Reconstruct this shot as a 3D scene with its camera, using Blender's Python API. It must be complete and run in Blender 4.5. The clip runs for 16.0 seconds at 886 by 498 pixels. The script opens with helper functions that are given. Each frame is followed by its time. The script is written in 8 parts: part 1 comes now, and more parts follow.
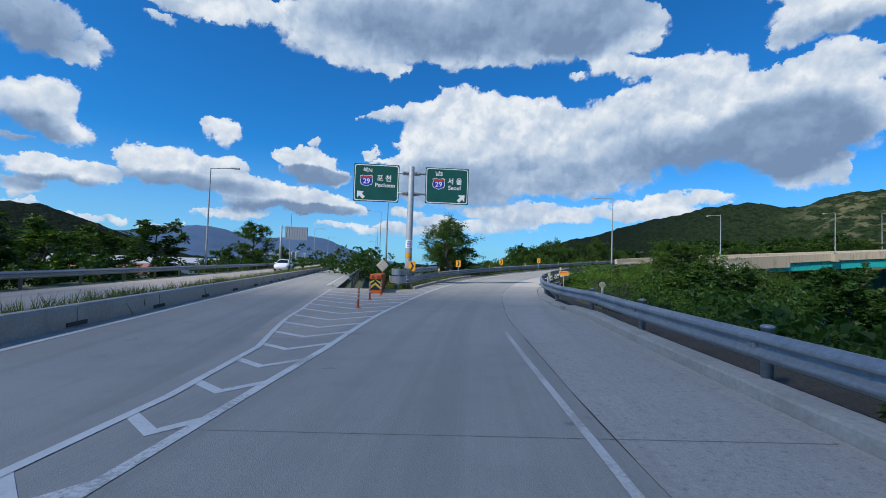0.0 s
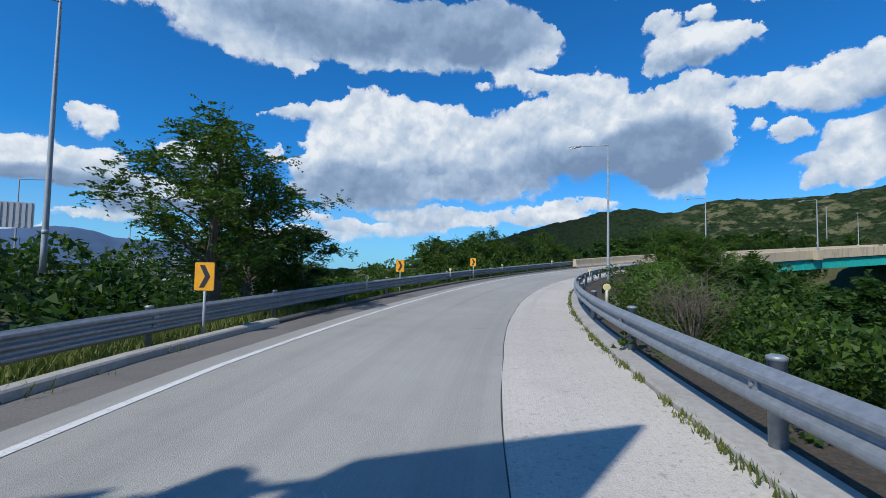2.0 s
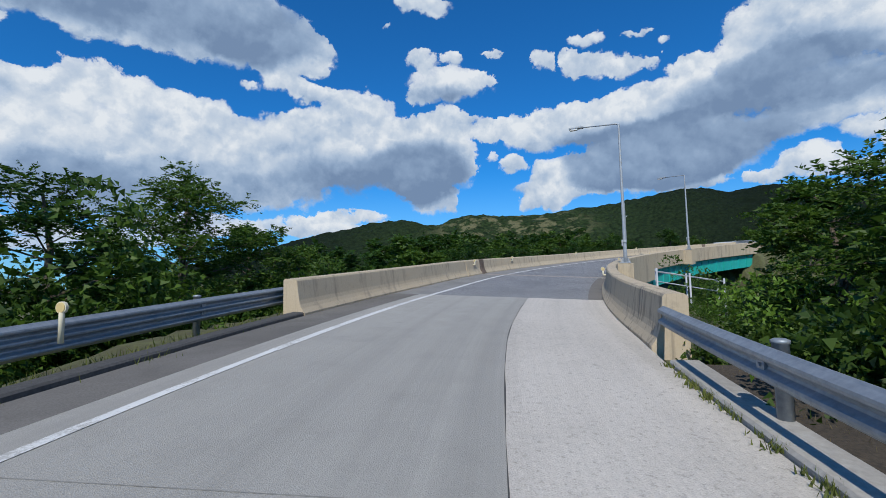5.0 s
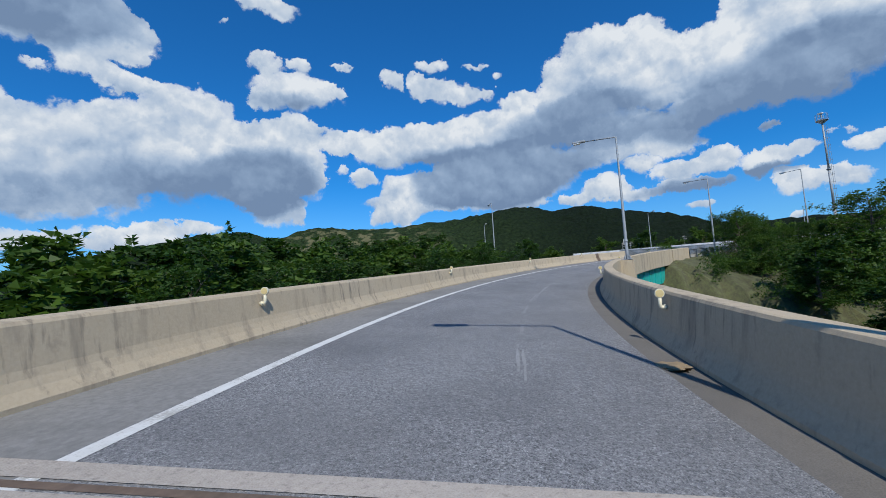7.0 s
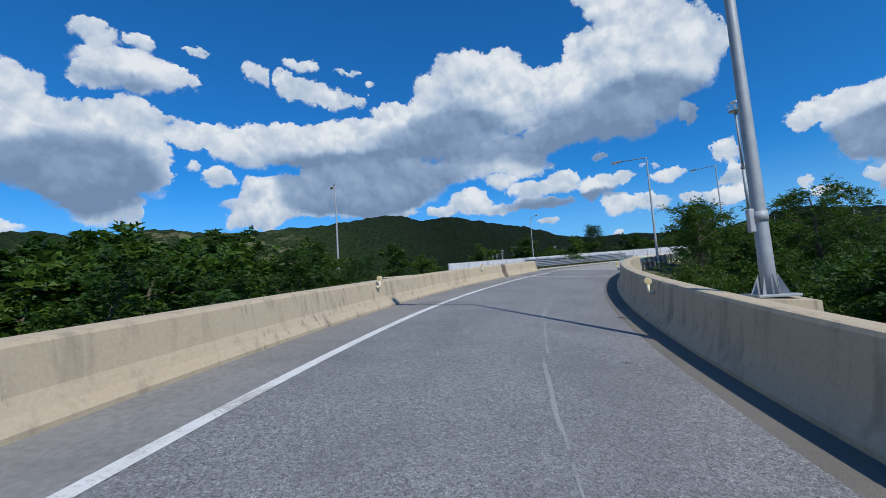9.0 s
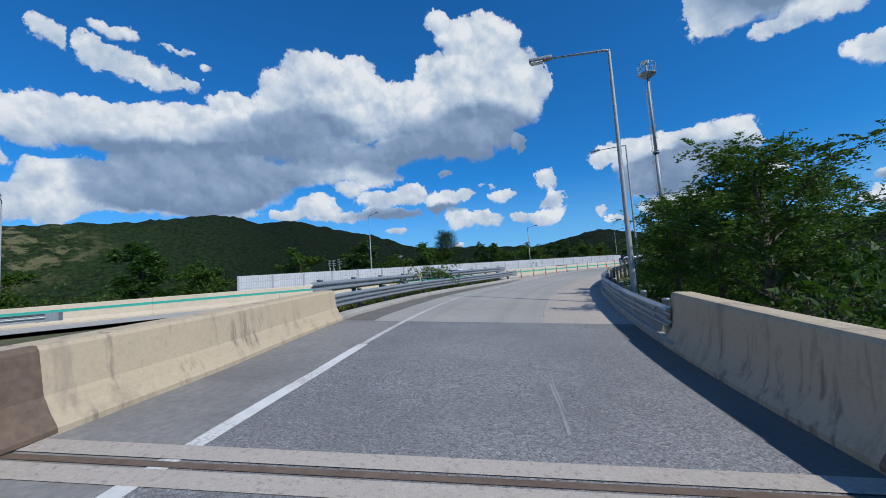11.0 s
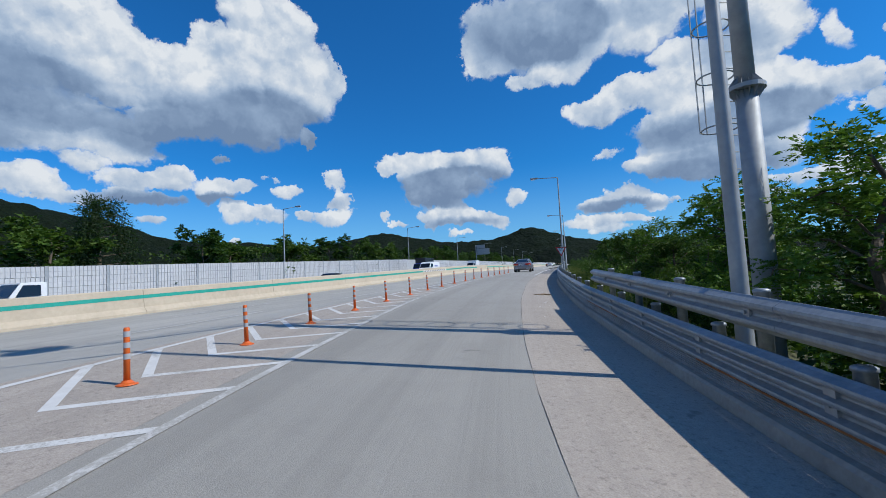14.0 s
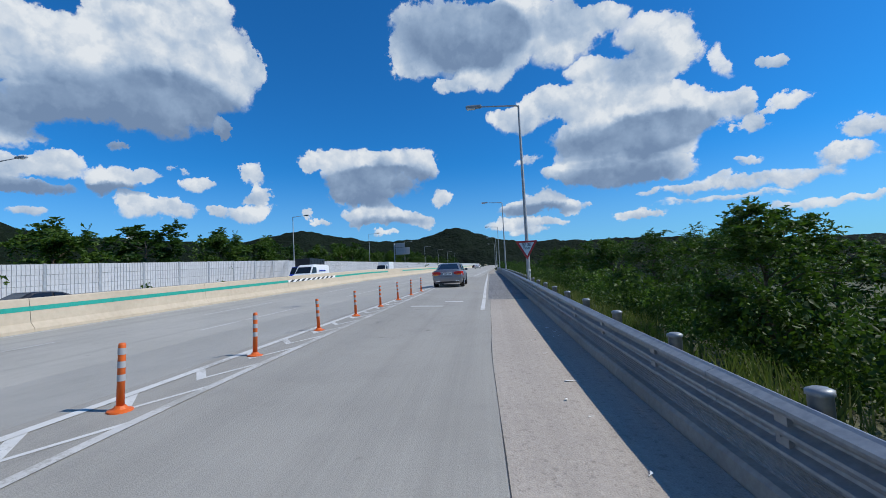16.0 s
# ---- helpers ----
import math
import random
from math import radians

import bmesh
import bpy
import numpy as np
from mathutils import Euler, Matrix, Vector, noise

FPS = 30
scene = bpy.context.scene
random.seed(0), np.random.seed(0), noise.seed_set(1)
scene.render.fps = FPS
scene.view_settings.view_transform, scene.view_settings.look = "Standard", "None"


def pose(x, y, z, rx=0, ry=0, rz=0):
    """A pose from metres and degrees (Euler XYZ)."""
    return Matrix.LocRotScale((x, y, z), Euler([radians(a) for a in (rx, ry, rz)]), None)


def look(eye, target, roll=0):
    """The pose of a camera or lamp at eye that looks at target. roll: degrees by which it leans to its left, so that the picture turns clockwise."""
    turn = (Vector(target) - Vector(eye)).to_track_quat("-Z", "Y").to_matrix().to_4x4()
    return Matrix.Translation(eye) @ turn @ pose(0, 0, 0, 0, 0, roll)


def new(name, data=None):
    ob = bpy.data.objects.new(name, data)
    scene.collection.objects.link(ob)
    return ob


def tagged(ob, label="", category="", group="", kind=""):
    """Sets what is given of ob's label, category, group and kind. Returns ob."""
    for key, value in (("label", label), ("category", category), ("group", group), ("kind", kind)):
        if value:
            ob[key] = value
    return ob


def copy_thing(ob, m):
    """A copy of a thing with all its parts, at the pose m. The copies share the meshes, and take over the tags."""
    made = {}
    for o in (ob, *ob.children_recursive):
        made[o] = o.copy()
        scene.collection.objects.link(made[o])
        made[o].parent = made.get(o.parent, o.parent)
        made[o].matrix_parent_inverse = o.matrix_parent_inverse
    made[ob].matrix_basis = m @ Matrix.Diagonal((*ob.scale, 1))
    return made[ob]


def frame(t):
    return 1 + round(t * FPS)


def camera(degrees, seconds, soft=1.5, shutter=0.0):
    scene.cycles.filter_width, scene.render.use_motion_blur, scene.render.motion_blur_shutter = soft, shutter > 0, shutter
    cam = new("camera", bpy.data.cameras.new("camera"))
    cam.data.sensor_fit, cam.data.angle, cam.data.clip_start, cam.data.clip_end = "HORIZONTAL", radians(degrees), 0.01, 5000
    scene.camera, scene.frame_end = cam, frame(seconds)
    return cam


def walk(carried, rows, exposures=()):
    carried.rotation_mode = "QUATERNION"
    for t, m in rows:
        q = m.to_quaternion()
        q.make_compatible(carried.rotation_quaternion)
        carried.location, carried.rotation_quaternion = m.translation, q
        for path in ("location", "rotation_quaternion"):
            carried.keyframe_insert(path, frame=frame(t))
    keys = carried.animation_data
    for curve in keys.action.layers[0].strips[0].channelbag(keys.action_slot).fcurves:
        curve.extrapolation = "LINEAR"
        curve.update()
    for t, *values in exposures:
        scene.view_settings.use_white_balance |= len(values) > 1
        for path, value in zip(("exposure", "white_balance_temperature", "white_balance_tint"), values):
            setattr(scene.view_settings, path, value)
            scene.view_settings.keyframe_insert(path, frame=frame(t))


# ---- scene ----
cam = camera(91.7, 16.0, soft=0.9, shutter=0.0)
PATH = [
    (0.0, 0.036, -0.005, -0.002, 92.160, -1.921, -0.060),
    (0.5, 0.484, 7.296, 0.045, 92.357, -2.011, -2.197),
    (1.0, 1.365, 14.633, 0.129, 92.597, -1.400, -4.723),
    (1.5, 2.717, 22.002, 0.251, 92.673, -1.412, -8.094),
    (2.0, 4.601, 29.345, 0.406, 92.905, -1.117, -11.967),
    (2.5, 7.055, 36.542, 0.592, 93.143, -1.104, -16.490),
    (3.0, 10.078, 43.434, 0.809, 93.394, -0.703, -21.618),
    (3.5, 13.638, 49.905, 1.055, 93.422, -0.378, -27.016),
    (4.0, 17.659, 55.863, 1.329, 93.681, 0.177, -32.154),
    (4.5, 22.031, 61.288, 1.633, 93.984, 0.694, -36.944),
    (5.0, 26.654, 66.161, 1.966, 94.330, 1.173, -41.385),
    (5.5, 31.462, 70.465, 2.328, 94.685, 1.639, -45.755),
    (6.0, 36.385, 74.185, 2.713, 95.013, 2.117, -50.332),
    (6.5, 41.427, 77.298, 3.114, 95.277, 2.631, -55.397),
    (7.0, 46.546, 79.883, 3.520, 95.479, 3.183, -60.949),
    (7.5, 51.777, 82.039, 3.922, 95.576, 3.754, -65.373),
    (8.0, 57.140, 83.818, 4.324, 95.565, 3.848, -69.377),
    (8.5, 62.691, 85.192, 4.736, 95.475, 3.860, -73.598),
    (9.0, 68.442, 86.096, 5.167, 95.577, 3.777, -78.257),
    (9.5, 74.358, 86.479, 5.613, 95.633, 3.819, -83.144),
    (10.0, 80.340, 86.322, 6.063, 95.621, 3.623, -88.642),
    (10.5, 86.278, 85.650, 6.500, 95.552, 3.601, -93.747),
    (11.0, 92.085, 84.531, 6.911, 95.425, 3.753, -98.460),
    (11.5, 97.712, 82.997, 7.289, 95.252, 3.917, -102.930),
    (12.0, 103.133, 81.083, 7.632, 95.046, 3.934, -107.306),
    (12.5, 108.326, 78.811, 7.943, 94.817, 3.643, -111.732),
    (13.0, 113.246, 76.157, 8.233, 94.566, 3.042, -116.205),
    (13.5, 117.839, 73.109, 8.517, 94.424, 2.535, -121.721),
    (14.0, 122.089, 69.686, 8.803, 93.923, 2.962, -126.760),
    (14.5, 126.053, 65.942, 9.089, 93.906, 2.734, -130.630),
    (15.0, 129.879, 61.927, 9.361, 93.482, 3.008, -133.209),
    (15.5, 133.660, 57.666, 9.611, 93.504, 2.823, -135.362),
    (16.0, 137.425, 53.163, 9.839, 93.419, 2.892, -136.689),
]
walk(cam, [(t, pose(x, y, z, rx, ry, rz)) for t, x, y, z, rx, ry, rz in PATH], [(0.0, 0.12), (1.5, 0.12), (4.0, 0.03), (16.0, 0.0)])

# ---- world and sun ----
SUN_WAY = Vector((-0.79, -0.65, 1.0)).normalized()
world = bpy.data.worlds.new("sky")
scene.world = world
world.use_nodes = True
SKY_STRENGTH = 0.11
sun = new("sun", bpy.data.lights.new("sun", "SUN"))
sun.data.energy, sun.data.angle, sun.data.color = 4.0, radians(0.55), (0.98, 0.95, 0.88)
sun.matrix_world = look((0, 0, 0), -SUN_WAY)


# ---- node helpers ----
class Net:
    """A small helper to write node trees in a few lines."""

    def __init__(self, tree):
        self.tree = tree
        tree.nodes.clear()

    def node(self, kind, inputs=None, **settings):
        n = self.tree.nodes.new(kind)
        if "operation" in settings:
            n.operation = settings["operation"]
        if "use_clamp" in settings:
            n.use_clamp = settings["use_clamp"]
        if "interpolation_type" in settings:
            n.interpolation_type = settings["interpolation_type"]
        if "data_type" in settings:
            n.data_type, n.blend_type = settings["data_type"], settings["blend_type"]
        for key, value in (inputs or {}).items():
            if isinstance(value, bpy.types.NodeSocket):
                self.tree.links.new(value, n.inputs[key])
            else:
                n.inputs[key].default_value = value
        return n

    def math(self, op, a, b=0.0, c=0.0, clamp=False):
        return self.node("ShaderNodeMath", {0: a, 1: b, 2: c}, operation=op, use_clamp=clamp).outputs[0]

    def vec(self, op, a, b=(0, 0, 0)):
        return self.node("ShaderNodeVectorMath", {0: a, 1: b}, operation=op).outputs[0]

    def fused(self, a, b, c):
        """a * b + c, component by component."""
        return self.node("ShaderNodeVectorMath", {0: a, 1: b, 2: c}, operation="MULTIPLY_ADD").outputs[0]

    def length(self, a):
        return self.node("ShaderNodeVectorMath", {0: a}, operation="LENGTH").outputs["Value"]

    def noise(self, where, scale, detail=4.0, rough=0.55, distort=0.0):
        return self.node("ShaderNodeTexNoise", {"Vector": where, "Scale": scale, "Detail": detail, "Roughness": rough, "Distortion": distort}).outputs[0]

    def ramp(self, fac, *stops):
        n = self.node("ShaderNodeValToRGB", {0: fac})
        while len(n.color_ramp.elements) < len(stops):
            n.color_ramp.elements.new(0.5)
        for e, (at, colour) in zip(n.color_ramp.elements, stops):
            e.position = at
            e.color = (*colour, 1.0) if len(colour) == 3 else colour
        return n.outputs[0]

    def span(self, value, a, b, c=0.0, d=1.0, smooth=False):
        return self.node("ShaderNodeMapRange", {0: value, 1: a, 2: b, 3: c, 4: d}, interpolation_type="SMOOTHSTEP" if smooth else "LINEAR").outputs[0]

    def mix(self, fac, a, b, kind="MIX"):
        n = self.node("ShaderNodeMix", data_type="RGBA", blend_type=kind)
        for socket, value in ((n.inputs[0], fac), (n.inputs[6], a), (n.inputs[7], b)):
            if isinstance(value, bpy.types.NodeSocket):
                self.tree.links.new(value, socket)
            elif isinstance(value, tuple):
                socket.default_value = (*value, 1.0)[:4]
            else:
                socket.default_value = value
        return n.outputs[2]


def material(name, colours, scale=8.0, rough=(0.6, 0.8), metal=0.0, bump=0.0, bump_scale=40.0, stain=0.25, stain_scale=0.35, stretch=(1, 1, 1), by_object=0.0, subsurface=0.0, coords="Object"):
    """Two scales of variation: grain between two colours, and broad stains; bump in metres."""
    m = bpy.data.materials.new(name)
    m.use_nodes = True
    net = Net(m.node_tree)
    at = net.node("ShaderNodeTexCoord").outputs[coords]
    at = net.vec("MULTIPLY", at, stretch)
    grain = net.noise(at, scale, 6.0, 0.6)
    broad = net.noise(at, stain_scale, 4.0, 0.6, 0.4)
    col = net.ramp(grain, (0.3, colours[0]), (0.7, colours[1]))
    dark = tuple(c * 0.55 for c in colours[0])
    col = net.mix(net.span(broad, 0.45, 0.75, 0.0, stain), col, dark)
    if by_object:
        rnd = net.node("ShaderNodeObjectInfo").outputs["Random"]
        col = net.mix(net.span(rnd, 0.0, 1.0, 0.0, by_object), col, tuple(c * 0.6 for c in colours[1]))
    ro = net.span(broad, 0.3, 0.7, rough[0], rough[1])
    shader = net.node("ShaderNodeBsdfPrincipled", {"Base Color": col, "Roughness": ro, "Metallic": metal})
    if bump:
        h = net.noise(at, bump_scale, 3.0, 0.6)
        b = net.node("ShaderNodeBump", {"Height": h, "Distance": bump, "Strength": 1.0})
        net.tree.links.new(b.outputs[0], shader.inputs["Normal"])
    out = net.node("ShaderNodeOutputMaterial", {0: shader.outputs[0]})
    return m


def leaf_material(name, dark, light, gloss=0.55):
    m = bpy.data.materials.new(name)
    m.use_nodes = True
    net = Net(m.node_tree)
    rnd = net.node("ShaderNodeNewGeometry").outputs["Random Per Island"]
    at = net.node("ShaderNodeTexCoord").outputs["Object"]
    broad = net.noise(at, 0.6, 3.0, 0.6)
    fac = net.math("ADD", net.math("MULTIPLY", rnd, 0.55), net.span(broad, 0.3, 0.7, 0.0, 0.45))
    col = net.ramp(fac, (0.1, dark), (0.9, light))
    a = net.node("ShaderNodeBsdfPrincipled", {"Base Color": col, "Roughness": gloss, "Specular IOR Level": 0.25})
    b = net.node("ShaderNodeBsdfTranslucent", {"Color": net.mix(0.5, col, (0.10, 0.22, 0.015))})
    mix = net.node("ShaderNodeMixShader", {0: 0.28, 1: a.outputs[0], 2: b.outputs[0]})
    net.node("ShaderNodeOutputMaterial", {0: mix.outputs[0]})
    return m


# ---- the ramp's line ----
ALIGN = [
    (-12.0, -160.0, -2.4, 0.039), (-4.54, -59.8, -1.87, 0.039), (-1.11, -15.0, -1.68, 0.039),
    (0.036, -0.005, -1.602, 0.039), (1.365, 14.633, -1.471, 0.033), (4.601, 29.345, -1.194, 0.026), (10.078, 43.434, -0.791, 0.016),
    (17.659, 55.863, -0.271, 0.001), (26.654, 66.161, 0.366, -0.017), (36.385, 74.185, 1.113, -0.037), (46.546, 79.883, 1.92, -0.054),
    (57.14, 83.818, 2.724, -0.064), (68.442, 86.096, 3.567, -0.067), (80.34, 86.322, 4.463, -0.066), (92.085, 84.531, 5.311, -0.065),
    (103.133, 81.083, 6.032, -0.061), (113.246, 76.157, 6.633, -0.054), (122.089, 69.686, 7.203, -0.047), (129.879, 61.927, 7.761, -0.045),
    (137.425, 53.163, 8.239, -0.045), (149.6, 37.3, 8.85, -0.035), (161.6, 21.35, 9.25, -0.022),
]
for k in range(1, 15):
    ALIGN.append((161.6 + 24.07 * k, 21.35 - 31.94 * k, 9.25 + 0.60 * k, -0.02))


def spline(rows, step):
    """A Catmull-Rom line through the rows, sampled about every step metres."""
    rows = np.array(rows, float)
    dist = np.r_[0, np.cumsum(np.linalg.norm(np.diff(rows[:, :2], axis=0), axis=1))]
    slope = np.gradient(rows, dist, axis=0)
    at = np.arange(0, dist[-1], step)
    i = np.clip(np.searchsorted(dist, at, side="right") - 1, 0, len(dist) - 2)
    h = (dist[i + 1] - dist[i])[:, None]
    w = (at - dist[i])[:, None] / h
    out = (2 * w**3 - 3 * w**2 + 1) * rows[i] + (w**3 - 2 * w**2 + w) * h * slope[i] + (3 * w**2 - 2 * w**3) * rows[i + 1] + (w**3 - w**2) * h * slope[i + 1]
    return at, out


LINE_S, LINE = spline(ALIGN, 0.5)
START = int(np.argmin(((LINE[:, :2] - (0.036, -0.005)) ** 2).sum(1)))
LINE_S = np.r_[0, np.cumsum(np.linalg.norm(np.diff(LINE[:, :2], axis=0), axis=1))]
LINE_S = LINE_S - LINE_S[START]
AHEAD = np.gradient(LINE[:, :2], LINE_S, axis=0)
AHEAD /= np.linalg.norm(AHEAD, axis=1, keepdims=True)


def on_line(s):
    """x, y, z, bank and the unit way ahead at station s of the ramp."""
    return [float(np.interp(s, LINE_S, LINE[:, k])) for k in range(4)] + [float(np.interp(s, LINE_S, AHEAD[:, k])) for k in range(2)]


def at(s, u, dz=0.0):
    """A place on the ramp: station s, u metres to the right, dz above the road."""
    x, y, z, bank, ax, ay = on_line(s)
    return Vector((x + ay * u, y - ax * u, z + bank * u + dz))


def turn(s):
    """The heading of the ramp at s in degrees, for pose()."""
    _, _, _, _, ax, ay = on_line(s)
    return math.degrees(math.atan2(-ax, ay))


class Straight:
    """A carriageway of its own: v metres ahead of its origin, u to the right. Past the knee it bends and flattens."""

    def __init__(self, x, y, z, heading, grade, knee=1e6, far_grade=0.0, bend=0.0):
        self.o, self.h, self.grade, self.knee, self.far_grade, self.bend = (x, y, z), radians(heading), grade, knee, far_grade, bend

    def rise(self, v):
        v = np.asarray(v, float)
        return self.o[2] + self.grade * np.minimum(v, self.knee) + self.far_grade * np.maximum(v - self.knee, 0)

    def shift(self, v):
        return self.bend * np.maximum(np.asarray(v, float) - self.knee, 0)

    def __call__(self, v, u, dz=0.0):
        h, w = self.h, u + float(self.shift(v))
        return Vector((self.o[0] - math.sin(h) * v + math.cos(h) * w, self.o[1] + math.cos(h) * v + math.sin(h) * w, float(self.rise(v)) + dz))

    def turn(self):
        return math.degrees(self.h)


MAIN = Straight(-3.45, 5.0, -1.74, 9.5, 0.006)
WAY = Straight(145.4, 53.0, 8.06, -147.0, 0.032, 50.0, 0.018, -0.045)


# ---- mesh helpers ----
def mesh_of(name, bm, mat, smooth=False):
    me = bpy.data.meshes.new(name)
    bmesh.ops.recalc_face_normals(bm, faces=bm.faces)
    bm.to_mesh(me)
    bm.free()
    for m in mat if isinstance(mat, (list, tuple)) else [mat]:
        me.materials.append(m)
    if smooth:
        me.polygons.foreach_set("use_smooth", [True] * len(me.polygons))
    return me


def part(name, bm, mat, parent=None, label="", smooth=False):
    ob = new(name, mesh_of(name, bm, mat, smooth))
    if parent is not None:
        ob.parent = parent
    if label:
        ob["label"] = label
    return ob


def raw(name, verts, faces, mat, parent=None, label="", smooth=False):
    """A mesh straight from lists: quick for large ones."""
    me = bpy.data.meshes.new(name)
    me.from_pydata(verts, [], faces)
    me.materials.append(mat)
    if smooth:
        me.polygons.foreach_set("use_smooth", [True] * len(me.polygons))
    ob = new(name, me)
    if parent is not None:
        ob.parent = parent
    if label:
        ob["label"] = label
    return ob


def group_at(name, m, label, category, group="", kind=""):
    ob = new(name)
    ob.empty_display_size = 0.2
    ob.matrix_world = m
    return tagged(ob, label, category, group, kind)


def box(bm, x0, x1, y0, y1, z0, z1, bevel=0.0):
    made = bmesh.ops.create_cube(bm, size=1.0, matrix=Matrix.LocRotScale(((x0 + x1) / 2, (y0 + y1) / 2, (z0 + z1) / 2), None, (x1 - x0, y1 - y0, z1 - z0)))
    if bevel:
        edges = list({e for v in made["verts"] for e in v.link_edges})
        bmesh.ops.bevel(bm, geom=edges, offset=bevel, segments=2, affect="EDGES", profile=0.6)
    return bm


def tube(bm, points, radii, sides=10, cap=True):
    """A round bar through points, with its own radius at each."""
    rings, before = [], None
    points = [Vector(p) for p in points]
    for i, p in enumerate(points):
        way = (points[min(i + 1, len(points) - 1)] - points[max(i - 1, 0)]).normalized()
        side = way.orthogonal().normalized() if before is None else (before - way * before.dot(way)).normalized()
        before = side
        other = way.cross(side)
        r = radii[i] if isinstance(radii, (list, tuple)) else radii
        rings.append([bm.verts.new(p + (side * math.cos(a) + other * math.sin(a)) * r) for a in (2 * math.pi * k / sides for k in range(sides))])
    for a, b in zip(rings, rings[1:]):
        for k in range(sides):
            bm.faces.new((a[k], a[(k + 1) % sides], b[(k + 1) % sides], b[k]))
    if cap:
        bm.faces.new(rings[0][::-1])
        bm.faces.new(rings[-1])
    return bm


def sweep(place, stations, profile, closed=True, cap=True):
    """Verts and faces of a profile of (u, dz) carried along place(s, u, dz)."""
    verts, faces, n = [], [], 0
    for s in stations:
        prof = profile(s) if callable(profile) else profile
        verts += [tuple(place(s, u, dz)) for u, dz in prof]
        n = len(prof)
    for i in range(len(stations) - 1):
        for k in range(n if closed else n - 1):
            a, b = i * n + k, i * n + (k + 1) % n
            faces.append((a, b, b + n, a + n))
    if cap and closed:
        faces.append(tuple(range(n))[::-1])
        faces.append(tuple(range((len(stations) - 1) * n, len(stations) * n)))
    return verts, faces


def steps(a, b, d):
    n = max(1, int(round((b - a) / d)))
    return [a + (b - a) * k / n for k in range(n + 1)]


def clear(x, y):
    """Station and offset of a place beside the ramp."""
    d = (LINE[:, 0] - x) ** 2 + (LINE[:, 1] - y) ** 2
    i = int(d.argmin())
    return float(LINE_S[i]), float((x - LINE[i, 0]) * AHEAD[i, 1] - (y - LINE[i, 1]) * AHEAD[i, 0])


# ---- sky with cumulus clouds ----
SKY_TINT = (0.115, 0.68, 1.22)
CLOUDS, SHADES = [], []


def cloud(*lumps):
    """One cumulus out of lumps: bearing to the right, height, half width and half height in degrees, density."""
    CLOUDS.extend(l if len(l) == 5 else (*l, 1.0) for l in lumps)


def shade(*lumps):
    """The grey underside of a cumulus, in lumps of the same kind."""
    SHADES.extend(l if len(l) == 5 else (*l, 1.0) for l in lumps)


cloud((-44.7, 21.1, 4.2, 2.9), (-41.6, 19.4, 2.7, 1.2))
cloud((-44.3, 14.2, 4.2, 2.9), (-42.1, 11.8, 3.1, 1.5, 0.7), (-45.6, 10.7, 1.1, 0.5, 0.6))
cloud((-42.7, 8.0, 4.4, 1.4), (-39.3, 8.1, 2.6, 1.3), (-45.0, 6.2, 1.9, 1.1), (-44.0, 8.9, 1.3, 0.9))
cloud((-33.5, 10.5, 4.5, 2.0), (-36.0, 9.8, 2.3, 1.7), (-27.8, 10.7, 3.4, 1.5), (-31.2, 8.8, 6.3, 1.5), (-25.9, 8.9, 5.6, 1.5))
cloud((-27.7, 14.4, 2.6, 1.8), (-28.9, 15.2, 1.0, 1.0))
cloud((-17.0, 14.9, 1.0, 0.5, 0.6), (-43.6, 9.3, 0.9, 0.4, 0.5), (-39.5, 20.6, 1.6, 1.3, 0.5))
cloud((-17.9, 12.5, 4.5, 1.9), (-14.7, 11.2, 2.7, 1.1), (-21.0, 12.9, 1.9, 0.9))
cloud((-20.1, 7.9, 5.7, 1.8), (-16.7, 7.5, 4.7, 1.7), (-24.6, 7.3, 3.9, 1.4), (-13.8, 6.7, 3.2, 1.2), (-25.8, 5.6, 3.5, 0.9))
cloud((-29.0, 5.1, 3.0, 0.6, 0.7), (-41.2, 3.5, 3.2, 0.7, 0.7), (-37.4, 3.8, 1.5, 0.6, 0.7), (-45.1, 4.7, 1.2, 0.6, 0.7), (-32.6, 3.0, 3.1, 0.5, 0.6), (-10.5, 14.4, 1.2, 0.8, 0.6), (-9.9, 18.5, 1.7, 0.6, 0.5))
cloud((-32.2, 26.7, 4.7, 1.1), (-28.1, 27.2, 3.1, 1.6), (-24.7, 28.4, 3.3, 1.5), (-34.2, 25.0, 2.4, 0.6, 0.6))
cloud((-17.6, 27.0, 5.9, 2.6), (-20.4, 28.4, 3.8, 1.6), (-11.0, 25.9, 7.5, 2.4), (-1.3, 28.6, 12.9, 3.6), (7.8, 29.3, 11.9, 3.8), (15.2, 29.8, 10.5, 3.7), (-8.0, 24.3, 3.0, 0.9), (1.9, 26.3, 6.1, 1.8))
cloud((22.8, 27.7, 4.5, 2.8), (20.5, 25.1, 3.4, 1.8), (24.8, 23.4, 4.3, 0.9, 0.7), (16.8, 23.8, 1.6, 0.6, 0.5))
cloud((-6.0, 30.8, 13.6, 4.0), (4.9, 28.2, 12.0, 3.2), (15.3, 27.1, 5.7, 2.4), (-14.9, 29.6, 7.3, 2.6))
cloud((-6.4, 4.3, 10.1, 1.0, 0.6), (4.9, 5.4, 10.1, 1.2, 0.6), (12.9, 7.0, 11.3, 1.4, 0.7), (25.6, 6.9, 5.6, 1.1, 0.7), (25.6, 8.6, 4.2, 0.8, 0.7))
